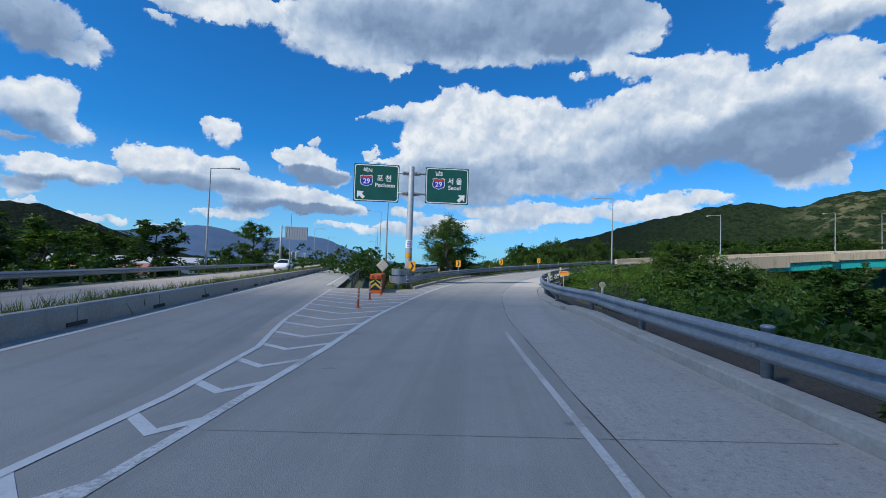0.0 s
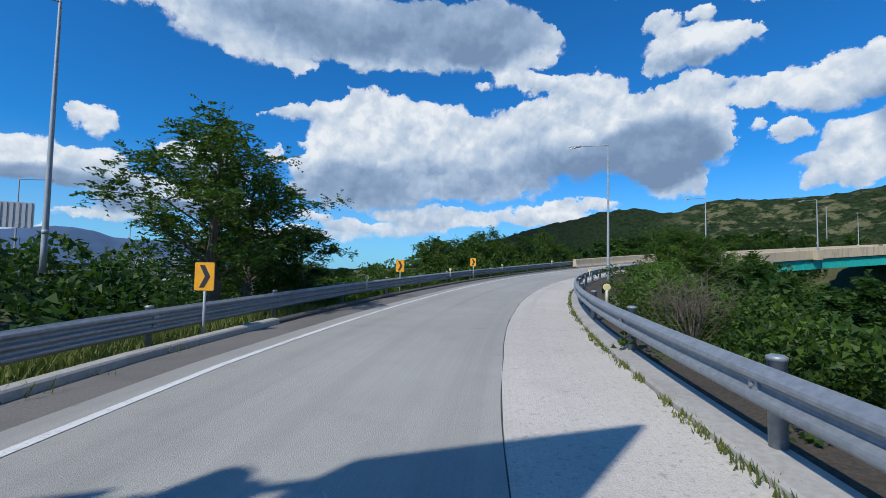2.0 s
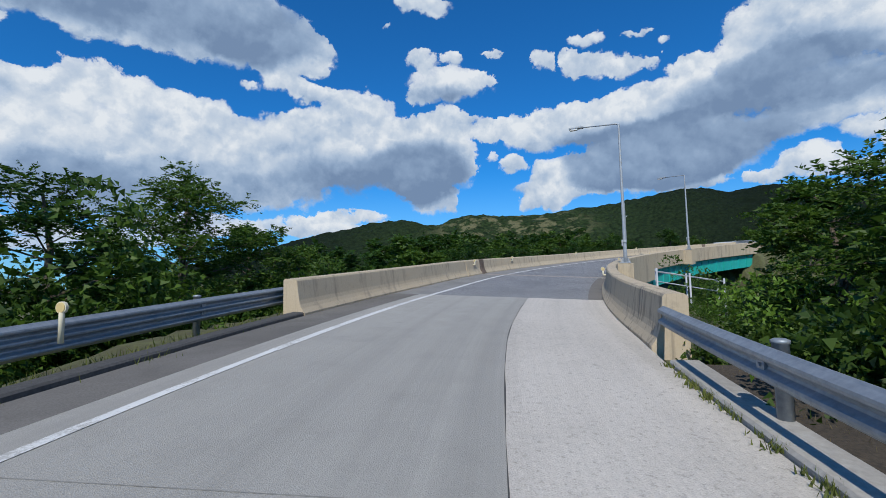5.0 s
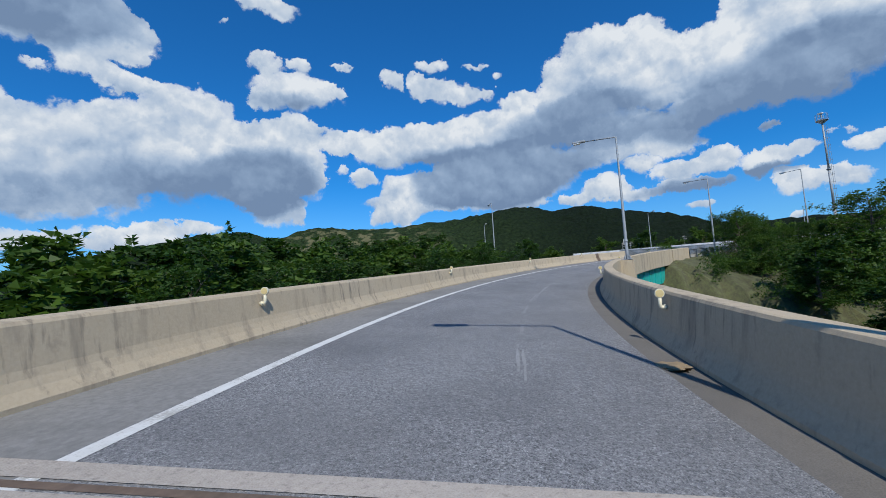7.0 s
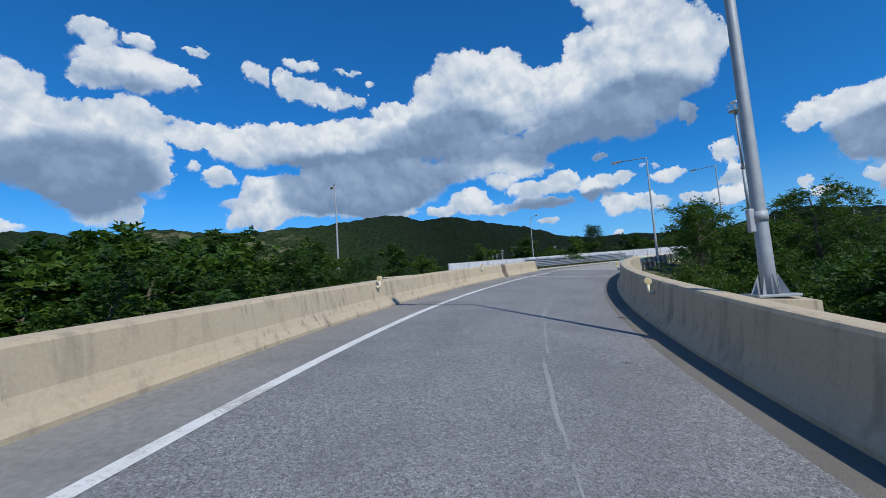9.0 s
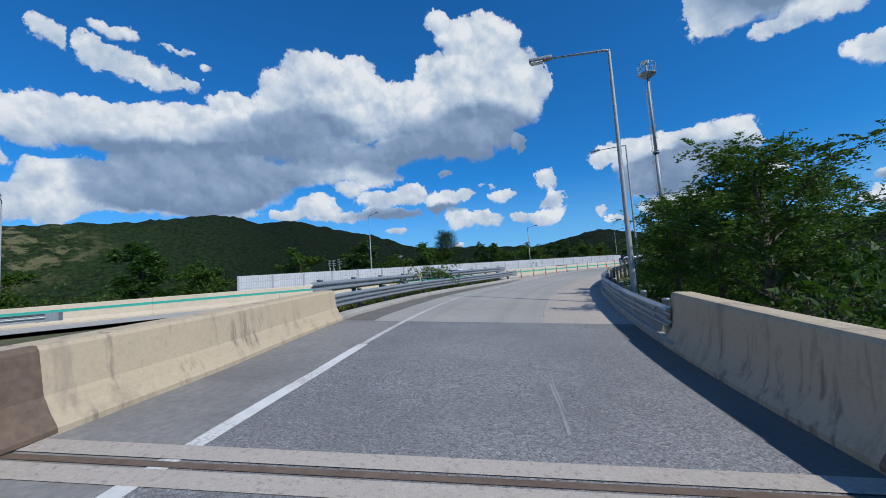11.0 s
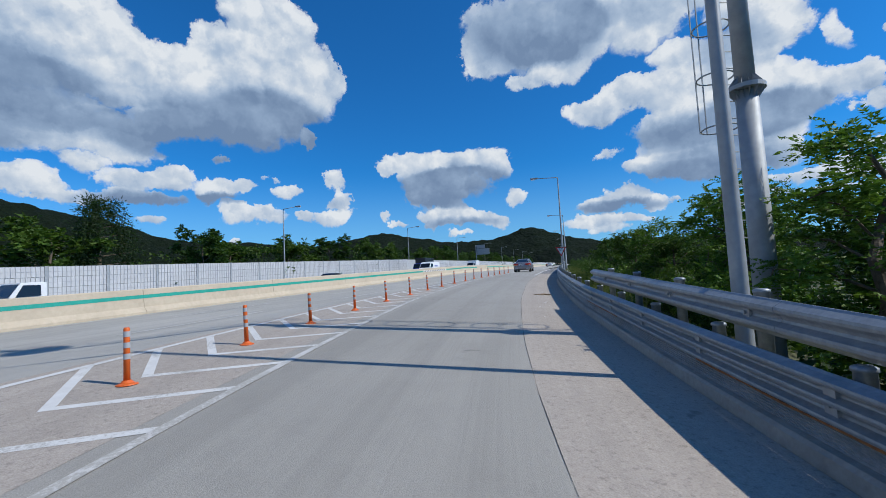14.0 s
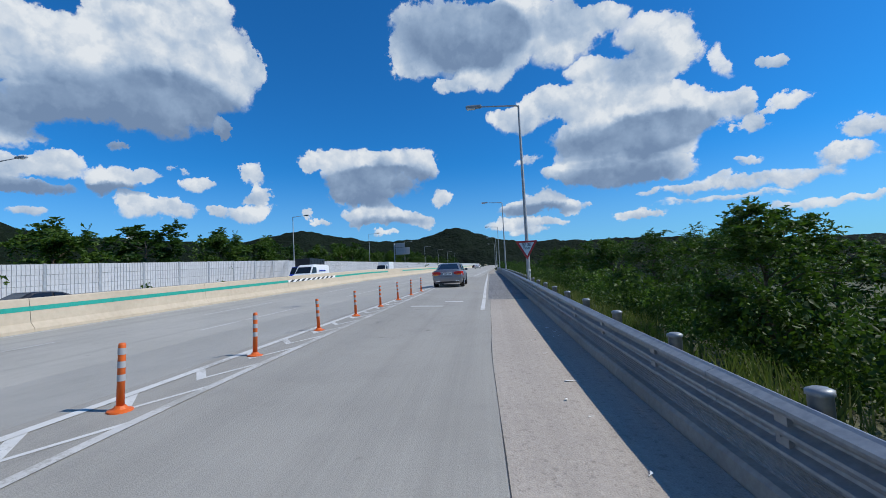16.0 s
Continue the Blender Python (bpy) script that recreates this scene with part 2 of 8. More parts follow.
cloud((-6.7, 19.2, 3.8, 1.2), (-2.2, 19.5, 4.0, 2.1), (2.1, 20.9, 4.5, 2.4), (6.7, 20.0, 4.6, 2.4), (-0.3, 16.1, 6.5, 4.1), (-4.2, 12.4, 4.8, 2.8), (6.2, 15.3, 7.6, 5.1), (13.1, 16.9, 6.6, 3.6), (14.6, 13.2, 9.9, 3.7), (22.0, 17.1, 7.7, 4.5), (25.0, 20.1, 5.2, 2.4), (30.4, 21.3, 5.4, 3.2), (30.4, 16.4, 8.6, 5.4), (37.9, 18.7, 5.9, 3.4), (38.7, 14.4, 7.5, 4.1), (43.4, 16.1, 3.4, 3.3), (3.0, 10.2, 10.8, 3.0), (16.9, 11.1, 10.0, 2.4), (-5.8, 10.2, 2.8, 1.4))
cloud((-10.5, 14.4, 0.9, 0.9), (-6.0, 15.5, 2.5, 0.6, 0.7), (-9.0, 13.4, 1.3, 0.5, 0.6), (-11.5, 18.5, 0.5, 0.5, 0.5), (-17.2, 14.6, 0.9, 0.5, 0.5))
cloud((-17.2, 11.4, 4.3, 2.0), (-18.3, 13.0, 1.9, 1.3), (-14.1, 10.3, 1.7, 0.9, 0.7))
cloud((-16.9, 7.4, 4.1, 1.8), (-18.4, 8.3, 1.9, 1.2), (-13.5, 6.7, 1.8, 0.8))
cloud((-5.1, 6.7, 2.5, 0.9, 0.7), (-0.5, 5.9, 4.1, 0.9, 0.7), (-13.8, 4.4, 3.0, 0.5, 0.6), (5.1, 7.3, 3.7, 0.8, 0.6), (11.9, 6.5, 6.4, 0.8, 0.6), (25.1, 7.6, 5.2, 1.6, 0.8), (31.2, 8.6, 3.4, 0.9, 0.7), (40.1, 10.4, 4.1, 1.7, 0.7), (42.9, 10.7, 1.2, 1.7, 0.6))
cloud((23.0, 29.0, 3.7, 2.1), (20.4, 26.2, 3.8, 1.5), (24.2, 23.5, 3.9, 1.2, 0.7), (19.6, 27.9, 2.2, 1.1))
cloud((39.1, 27.8, 2.9, 1.7), (43.4, 28.0, 1.6, 1.2), (42.7, 25.0, 6.4, 2.2), (47.0, 25.7, 2.2, 1.0), (38.3, 24.0, 2.1, 1.1))
cloud((48.7, 28.5, 1.7, 0.5, 0.6), (55.6, 26.8, 1.0, 1.0, 0.6), (34.2, 31.9, 0.7, 0.5, 0.4), (60.3, 25.5, 3.4, 1.5), (65.4, 24.8, 2.7, 1.5), (58.6, 26.9, 1.9, 0.8, 0.6), (68.2, 24.7, 2.0, 0.6, 0.6), (72.3, 23.1, 1.8, 1.2, 0.6))
cloud((1.7, 13.1, 10.6, 4.6), (19.0, 14.5, 11.0, 4.6), (10.2, 18.7, 6.4, 3.1))
cloud((49.9, 19.3, 6.7, 1.5), (54.9, 19.2, 4.8, 1.6), (59.5, 19.9, 4.4, 1.9), (65.6, 18.9, 4.8, 2.9), (70.1, 18.5, 4.7, 3.6), (68.7, 14.6, 5.9, 3.1), (63.5, 12.7, 6.2, 1.9), (71.9, 12.9, 3.5, 3.0))
cloud((20.8, 27.5, 4.8, 2.9, 0.8), (24.0, 26.8, 2.6, 2.0), (19.0, 28.7, 4.0, 1.4, 0.7), (24.0, 23.9, 3.7, 1.0, 0.6))
cloud((39.9, 34.1, 4.8, 1.3))
cloud((51.2, 15.0, 1.9, 1.2, 0.9), (48.7, 16.3, 1.0, 0.7, 0.5), (48.8, 28.5, 1.9, 0.5, 0.5), (70.0, 26.4, 1.0, 0.6, 0.4), (67.1, 28.0, 1.8, 0.4, 0.5), (72.5, 23.3, 2.7, 1.1, 0.7), (41.6, 16.1, 4.7, 0.5, 0.4))
cloud((62.1, 25.4, 6.0, 1.7, 0.9), (61.2, 28.4, 2.7, 0.9, 0.6), (55.2, 26.9, 1.5, 1.5, 0.7), (58.7, 26.5, 1.8, 0.8, 0.6))
cloud((45.2, 21.0, 4.9, 0.9, 0.6), (49.5, 19.0, 5.2, 1.5), (55.5, 18.2, 6.5, 2.1), (61.7, 18.7, 6.6, 2.6), (68.0, 20.4, 6.1, 2.8), (71.5, 21.2, 3.8, 1.6), (68.5, 16.6, 8.6, 3.5), (59.9, 13.8, 7.8, 2.0), (56.3, 11.6, 5.3, 2.1), (55.1, 10.0, 3.6, 1.4), (62.9, 12.4, 5.2, 2.1), (70.5, 12.7, 6.8, 2.7))
cloud((39.5, 18.1, 5.6, 4.2), (42.4, 20.3, 3.6, 2.8), (38.8, 13.7, 4.9, 3.1), (44.3, 15.0, 2.1, 2.0), (51.5, 20.0, 5.8, 1.5), (58.1, 20.1, 6.5, 1.8), (64.8, 20.2, 6.3, 2.0), (71.9, 19.7, 6.8, 2.4), (70.3, 15.9, 7.5, 3.3), (64.6, 14.4, 5.5, 2.8), (59.2, 12.2, 5.8, 1.9), (67.2, 11.6, 8.8, 1.7), (74.7, 14.3, 6.8, 3.4), (82.4, 15.5, 5.2, 2.1))
cloud((79.2, 25.8, 3.7, 2.3), (83.2, 27.6, 5.4, 2.7), (88.0, 27.6, 3.7, 2.4), (90.1, 25.4, 3.7, 2.3), (78.2, 22.9, 5.4, 2.7), (84.5, 23.2, 7.1, 3.5), (88.7, 22.0, 3.7, 3.2), (80.3, 19.8, 7.0, 3.3), (85.6, 17.8, 5.3, 2.5))
cloud((90.1, 15.6, 4.3, 1.8), (73.0, 10.7, 3.4, 0.9), (86.8, 13.7, 2.6, 1.0, 0.7))
cloud((99.8, 33.2, 2.1, 1.4), (103.7, 31.8, 4.8, 2.3), (107.9, 29.7, 3.6, 3.0), (98.8, 28.1, 3.2, 2.1), (96.3, 25.9, 3.6, 1.9), (104.5, 27.0, 7.0, 4.2), (111.1, 25.9, 3.5, 3.5), (112.8, 24.9, 2.0, 2.8), (108.7, 22.3, 5.1, 3.2), (101.2, 23.2, 7.2, 3.7), (98.0, 20.2, 7.4, 3.5), (93.7, 18.0, 5.9, 2.3), (104.3, 19.3, 6.1, 2.7))
cloud((90.7, 12.3, 3.3, 1.5), (94.5, 12.8, 2.5, 1.5), (91.2, 10.5, 5.3, 0.9), (99.4, 11.8, 3.4, 1.7), (102.2, 12.4, 2.0, 1.1))
cloud((106.9, 12.0, 2.0, 1.3), (103.2, 8.8, 4.2, 1.2), (101.3, 9.7, 2.0, 1.0))
cloud((109.2, 8.6, 1.8, 0.9), (92.8, 8.0, 2.1, 0.7, 0.8), (105.4, 13.6, 0.9, 0.5, 0.5))
cloud((113.2, 13.2, 1.6, 1.5), (113.7, 10.7, 1.4, 1.6), (113.0, 8.7, 2.5, 1.1))
cloud((82.5, 11.4, 3.9, 1.6), (79.0, 10.5, 2.8, 0.9), (85.1, 10.5, 3.0, 1.0))
cloud((110.0, 18.5, 1.1, 1.1), (120.3, 8.4, 0.7, 0.8, 0.8), (99.3, 15.4, 1.0, 0.5, 0.5))
cloud((121.3, 15.0, 2.7, 1.3), (124.0, 15.6, 2.6, 1.7), (127.5, 15.1, 2.8, 1.9), (129.9, 15.3, 1.8, 1.9), (125.5, 12.7, 4.1, 2.0), (128.7, 12.1, 3.0, 2.9))
cloud((125.9, 8.7, 3.5, 0.9), (128.8, 9.1, 2.6, 1.3), (129.0, 6.0, 1.9, 0.5, 0.7), (124.3, 10.5, 2.0, 0.7, 0.6))
cloud((121.6, 15.1, 3.6, 1.5), (126.0, 15.1, 4.3, 2.4), (131.0, 15.3, 4.1, 1.9), (134.7, 14.5, 2.8, 2.2), (128.6, 12.2, 6.4, 2.8), (125.3, 10.9, 3.4, 1.7))
cloud((129.0, 8.1, 5.9, 1.3), (134.0, 7.5, 2.2, 1.1), (137.2, 10.4, 1.8, 1.2, 0.9), (126.4, 7.5, 3.2, 0.8))
cloud((119.9, 8.4, 0.7, 0.7, 0.8), (121.3, 7.4, 0.8, 0.6, 0.8), (101.3, 5.8, 1.0, 0.7, 0.6))
cloud((138.4, 28.5, 7.9, 3.9), (134.2, 26.6, 3.8, 2.4), (145.6, 27.5, 5.6, 2.4))
cloud((137.4, 30.7, 7.2, 4.0), (133.3, 27.6, 2.8, 2.9), (141.5, 29.6, 7.7, 4.0), (145.5, 27.2, 5.0, 3.4), (148.6, 29.7, 6.4, 3.3), (152.1, 29.8, 4.8, 2.6), (143.0, 24.4, 5.0, 1.9), (139.2, 24.1, 2.8, 1.1))
cloud((157.3, 28.8, 5.3, 1.9), (164.3, 26.3, 4.9, 2.5), (166.8, 23.9, 3.5, 3.1), (156.9, 23.8, 3.0, 1.6), (151.7, 21.1, 4.0, 1.8), (146.7, 19.3, 3.1, 1.9), (149.2, 19.6, 4.1, 2.1), (155.3, 20.5, 4.5, 2.5), (161.0, 21.5, 4.1, 3.3), (164.5, 22.3, 3.7, 3.1), (165.7, 18.1, 3.5, 2.9), (168.7, 16.7, 2.8, 2.5), (171.0, 21.0, 1.4, 2.4, 0.5), (172.0, 16.3, 2.5, 1.7), (173.6, 14.2, 1.5, 1.2), (157.5, 16.2, 6.3, 2.4), (163.3, 14.4, 5.0, 2.3))
cloud((159.5, 17.8, 6.7, 4.3), (164.3, 13.7, 5.5, 3.2), (160.3, 13.2, 6.6, 2.6), (154.0, 27.6, 5.2, 3.3))
cloud((156.0, 12.8, 5.1, 2.9), (153.1, 12.2, 3.1, 1.4), (160.1, 11.2, 5.3, 2.1), (165.1, 11.0, 3.6, 1.6), (148.9, 14.1, 2.2, 0.6, 0.5), (167.0, 8.3, 3.4, 0.7, 0.6))
cloud((176.1, 20.2, 1.6, 0.8), (177.0, 15.9, 2.0, 1.0, 0.8), (174.8, 15.3, 0.9, 0.5, 0.5))
cloud((147.0, 8.0, 3.3, 1.2), (150.6, 8.8, 4.0, 1.5), (154.4, 7.9, 1.9, 1.1), (147.6, 6.1, 5.7, 0.9), (148.2, 5.0, 2.5, 0.6, 0.7))
cloud((170.2, 6.9, 7.2, 0.6, 0.5), (161.7, 5.8, 2.8, 0.7, 0.6), (109.9, 18.3, 1.1, 0.9), (162.8, 8.3, 1.2, 0.6, 0.5))
cloud((182.1, 12.0, 2.4, 1.2, 0.8), (180.4, 9.8, 3.0, 1.1, 0.8), (176.4, 8.3, 4.6, 1.1, 0.7), (170.8, 8.8, 3.6, 0.9, 0.7), (177.1, 5.4, 4.0, 0.6, 0.6), (181.2, 5.2, 2.6, 0.6, 0.6), (161.6, 5.9, 3.2, 0.7, 0.7), (173.2, 10.5, 1.4, 0.5, 0.5))
shade((-45.0, 21.0, 4.4, 2.7))
shade((-44.9, 11.7, 3.0, 1.5))
shade((-42.7, 6.7, 4.2, 0.8))
shade((-30.6, 8.4, 7.7, 1.0))
shade((-16.8, 10.9, 4.0, 0.8))
shade((-20.7, 6.5, 8.3, 0.8))
shade((0.2, 30.3, 19.4, 3.4, 0.5), (-7.4, 28.4, 10.2, 2.8, 0.5), (11.6, 29.2, 14.8, 3.4, 0.5), (15.2, 30.6, 9.7, 2.6, 0.5))
shade((-2.4, 10.7, 7.9, 2.4, 0.45), (7.6, 10.6, 12.2, 2.8, 0.45), (24.3, 13.5, 11.1, 3.4, 0.45), (33.5, 13.1, 10.2, 3.2, 0.45), (19.7, 18.7, 6.8, 1.8, 0.23), (37.9, 15.9, 5.9, 2.9, 0.32), (3.6, 13.3, 6.6, 1.9, 0.23))
shade((-17.4, 10.6, 3.6, 1.0))
shade((-16.8, 6.5, 4.1, 0.6))
shade((42.4, 24.0, 4.9, 0.9, 0.6))
shade((66.4, 13.6, 6.8, 2.6), (70.7, 13.6, 4.6, 2.8), (63.0, 12.2, 5.1, 1.1, 0.7))
shade((17.7, 28.0, 4.8, 1.9, 0.8))
shade((69.1, 14.7, 9.4, 2.9), (61.6, 16.7, 7.0, 1.7, 0.6))
shade((39.1, 14.8, 5.5, 2.8), (38.8, 11.6, 4.0, 1.5, 0.6))
shade((79.5, 19.6, 8.3, 2.5), (81.7, 22.3, 5.3, 2.0, 0.6), (77.0, 16.4, 7.8, 2.1, 0.7), (72.5, 15.1, 7.6, 2.9, 0.7))
shade((100.7, 18.6, 9.6, 3.3), (106.4, 19.9, 6.0, 3.0), (94.7, 17.3, 7.6, 1.8), (103.3, 22.5, 4.7, 1.6, 0.4))
shade((92.6, 10.4, 5.9, 0.7), (100.0, 10.8, 4.0, 0.5))
shade((113.0, 10.7, 1.6, 1.0, 0.5))
shade((125.8, 12.1, 4.3, 1.9), (129.5, 12.1, 3.0, 2.5))
shade((128.9, 11.9, 6.3, 2.0), (132.8, 12.8, 3.4, 1.6, 0.7))
shade((128.9, 7.4, 5.5, 0.6, 0.7))
shade((138.5, 30.0, 7.4, 3.5), (143.7, 28.7, 5.0, 2.9), (147.9, 29.9, 3.2, 2.0, 0.5))
shade((158.1, 15.2, 7.6, 1.9), (163.9, 15.3, 4.9, 2.1), (162.0, 23.6, 3.9, 2.3, 0.6), (167.6, 15.7, 3.4, 1.5, 0.7), (154.8, 29.7, 4.5, 1.9, 0.5))
cloud((93.1, 23.5, 7.0, 4.0, 0.8))
shade((158.3, 10.8, 8.2, 1.7))
shade((149.7, 7.7, 5.4, 0.7))


def lump_sum(net, lumps, az3, up3, tilt):
    """The sum of soft lumps, and with tilt how high in them a way lies."""
    body = rise = (0.0, 0.0, 0.0)
    lumps = lumps + [(0, -80, 1, 1, 1)] * (-len(lumps) % 3)
    for k in range(0, len(lumps), 3):
        tri = lumps[k:k + 3]
        dx = net.fused(az3, tuple(1 / l[2] for l in tri), tuple(-l[0] / l[2] for l in tri))
        dy = net.fused(up3, tuple(1 / l[3] for l in tri), tuple(-l[1] / l[3] for l in tri))
        d2 = net.fused(dy, dy, net.vec("MULTIPLY", dx, dx))
        lump = net.vec("MAXIMUM", net.fused(d2, tuple(-l[4] for l in tri), tuple(l[4] for l in tri)), (0.0, 0.0, 0.0))
        body = net.vec("ADD", lump, body)
        if tilt:
            rise = net.fused(lump, dy, rise)
    total = [net.node("ShaderNodeVectorMath", {0: v, 1: (1.0, 1.0, 1.0)}, operation="DOT_PRODUCT").outputs["Value"] for v in ((body, rise) if tilt else (body,))]
    return total if tilt else total[0]


def build_sky():
    net = Net(world.node_tree)
    way = net.node("ShaderNodeTexCoord").outputs["Generated"]
    sky = net.node("ShaderNodeTexSky")
    sky.sky_type, sky.sun_disc = "NISHITA", False
    sky.sun_elevation = math.asin(SUN_WAY.z)
    sky.sun_rotation = math.atan2(SUN_WAY.x, SUN_WAY.y)
    sky.air_density, sky.dust_density, sky.ozone_density = 1.0, 0.3, 2.5
    blue = net.mix(1.0, sky.outputs[0], SKY_TINT, "MULTIPLY")
    xyz = net.node("ShaderNodeSeparateXYZ", {0: way})
    az = net.math("DEGREES", net.math("ARCTAN2", xyz.outputs[0], xyz.outputs[1]))
    az = net.math("SUBTRACT", net.math("FLOORED_MODULO", net.math("ADD", az, 80.0), 360.0), 80.0)
    el = net.math("DEGREES", net.math("ARCSINE", xyz.outputs[2]))
    # ragged outlines: broad and fine billows push the outline in and out
    warp = net.node("ShaderNodeTexNoise", {"Vector": way, "Scale": 13.0, "Detail": 6.0, "Roughness": 0.66}).outputs["Color"]
    push = net.node("ShaderNodeSeparateXYZ", {0: net.vec("SUBTRACT", warp, (0.5, 0.5, 0.5))})
    side = net.math("ADD", az, net.math("MULTIPLY", push.outputs[0], 6.0))
    up = net.math("ADD", el, net.math("MULTIPLY", push.outputs[1], 4.2))
    az3 = net.node("ShaderNodeCombineXYZ", {0: side, 1: side, 2: side}).outputs[0]
    up3 = net.node("ShaderNodeCombineXYZ", {0: up, 1: up, 2: up}).outputs[0]
    field, rise = lump_sum(net, CLOUDS, az3, up3, True)
    calm = [net.math("ADD", a, net.math("MULTIPLY", push.outputs[k], 2.2)) for k, a in ((0, az), (1, el))]
    calm3 = [net.node("ShaderNodeCombineXYZ", {0: a, 1: a, 2: a}).outputs[0] for a in calm]
    grey = lump_sum(net, [(a, e, 1.4 * w, 1.5 * h, d) for a, e, w, h, d in SHADES], *calm3, False)
    grey = net.span(grey, 0.0, 0.90, 0.0, 1.0, True)
    rise = net.math("DIVIDE", rise, net.math("ADD", field, 0.12))
    billow = net.noise(way, 10.0, 9.0, 0.62)
    fine = net.noise(way, 38.0, 5.0, 0.6)
    lit_way = net.vec("ADD", way, tuple(SUN_WAY * 0.03))
    # rounded heads, large and small, as on a cauliflower
    bent = net.fused(net.vec("SUBTRACT", warp, (0.5, 0.5, 0.5)), (0.09, 0.09, 0.09), way)
    heads = []
    for shift in (0.0, 0.018):
        spot = net.vec("ADD", bent, tuple(SUN_WAY * shift))
        big, small = (net.node("ShaderNodeTexVoronoi", {"Vector": spot, "Scale": k}, feature="F1").outputs["Distance"] for k in (17.0, 43.0))
        heads.append(net.math("SUBTRACT", 0.52, net.math("ADD", net.math("MULTIPLY", big, 0.68), net.math("MULTIPLY", small, 0.32))))
    bulge = net.math("SUBTRACT", heads[0], heads[1])
    relief = net.math("SUBTRACT", net.noise(way, 9.0, 6.0, 0.52), net.noise(lit_way, 9.0, 6.0, 0.52))
    # how dense the cloud is along this way; crisp on top, frayed underneath
    dens = net.math("MINIMUM", net.math("MULTIPLY", field, 2.0), 1.35)
    dens = net.math("ADD", dens, net.span(field, 0.5, 1.3, 0.0, 0.45))
    dens = net.math("ADD", dens, net.math("MULTIPLY", net.math("SUBTRACT", billow, 0.5), 2.0))
    dens = net.math("ADD", dens, net.math("MULTIPLY", net.math("SUBTRACT", fine, 0.5), 1.2))
    dens = net.math("ADD", dens, net.math("MULTIPLY", heads[0], 1.1))
    dens = net.math("SUBTRACT", dens, 0.14)
    edge = net.span(rise, -0.5, 0.3, 1.20, 0.44)
    cover = net.span(net.math("DIVIDE", dens, edge), 0.0, 1.0, 0.0, 1.0, True)
    cover = net.math("MULTIPLY", cover, net.span(field, 0.0, 0.22))
    cover = net.math("MULTIPLY", cover, net.span(dens, 0.1, 1.1, 0.72, 1.0))
    # sunlit tops, blue-grey undersides
    dark = net.math("MULTIPLY", grey, net.span(billow, 0.30, 0.66, 0.78, 1.05))
    lit = net.math("SUBTRACT", 0.80, net.math("MULTIPLY", dark, 0.66))
    shape = net.math("ADD", net.math("MULTIPLY", relief, 1.2), net.math("MULTIPLY", bulge, 0.55))
    lit = net.math("ADD", lit, net.math("MULTIPLY", shape, net.span(grey, 0.2, 1.0, 1.0, 0.45)))
    lit = net.math("ADD", lit, net.span(rise, -0.6, 0.5, -0.14, 0.14))
    lit = net.math("ADD", lit, net.span(dens, 0.15, 0.9, 0.06, -0.03), clamp=True)
    white = net.ramp(lit, (0.06, (0.17, 0.255, 0.405)), (0.30, (0.265, 0.37, 0.535)), (0.55, (0.40, 0.505, 0.655)), (0.78, (0.55, 0.63, 0.735)), (1.0, (0.74, 0.785, 0.835)))
    low = net.span(el, -1.0, 6.0, 0.6, 1.0)
    # thin broken cloud and haze near the horizon, as everywhere round the place
    streak = net.noise(net.vec("MULTIPLY", way, (1.0, 1.0, 5.0)), 6.0, 6.0, 0.6)
    veil = net.math("MULTIPLY", net.span(streak, 0.48, 0.72, 0.0, 0.5, True), net.span(el, 1.0, 12.0, 1.0, 0.0))
    haze = net.math("MAXIMUM", veil, net.span(el, 0.0, 15.0, 0.48, 0.0, True))
    clear_sky = net.mix(haze, net.mix(1.0, blue, (SKY_STRENGTH,) * 3, "MULTIPLY"), (0.36, 0.59, 0.84))
    colour = net.mix(net.math("MULTIPLY", cover, low), clear_sky, white)
    bg = net.node("ShaderNodeBackground", {0: colour, 1: 1.0})
    net.node("ShaderNodeOutputWorld", {0: bg.outputs[0]})


build_sky()

# ---- materials ----
KERB = material("kerb_concrete", ((0.30, 0.28, 0.25), (0.40, 0.38, 0.34)), 14.0, (0.8, 0.95), bump=0.004, bump_scale=40.0, stain=0.5, stain_scale=0.6)
STEEL = material("galvanised_steel", ((0.225, 0.25, 0.272), (0.335, 0.362, 0.385)), 14.0, (0.42, 0.60), metal=0.45, bump=0.0006, bump_scale=30.0, stain=0.3, stain_scale=1.2)


def worn_paint(name, paint, under_it, bare):
    """Road paint rubbed through to the concrete in specks and along its edges."""
    m = bpy.data.materials.new(name)
    m.use_nodes = True
    net = Net(m.node_tree)
    where = net.node("ShaderNodeTexCoord").outputs["Object"]
    speck = net.noise(where, 26.0, 7.0, 0.72)
    patch = net.noise(where, 1.1, 4.0, 0.6)
    col = net.mix(net.span(net.noise(where, 5.0, 4.0, 0.6), 0.3, 0.7), tuple(0.86 * c for c in paint), paint)
    gone = net.math("ADD", speck, net.math("MULTIPLY", net.math("SUBTRACT", patch, 0.5), 0.9))
    col = net.mix(net.span(gone, bare, bare + 0.14, 0.0, 0.85), col, under_it)
    sh = net.node("ShaderNodeBsdfPrincipled", {"Base Color": col, "Roughness": 0.8})
    net.node("ShaderNodeOutputMaterial", {0: sh.outputs[0]})
    return m


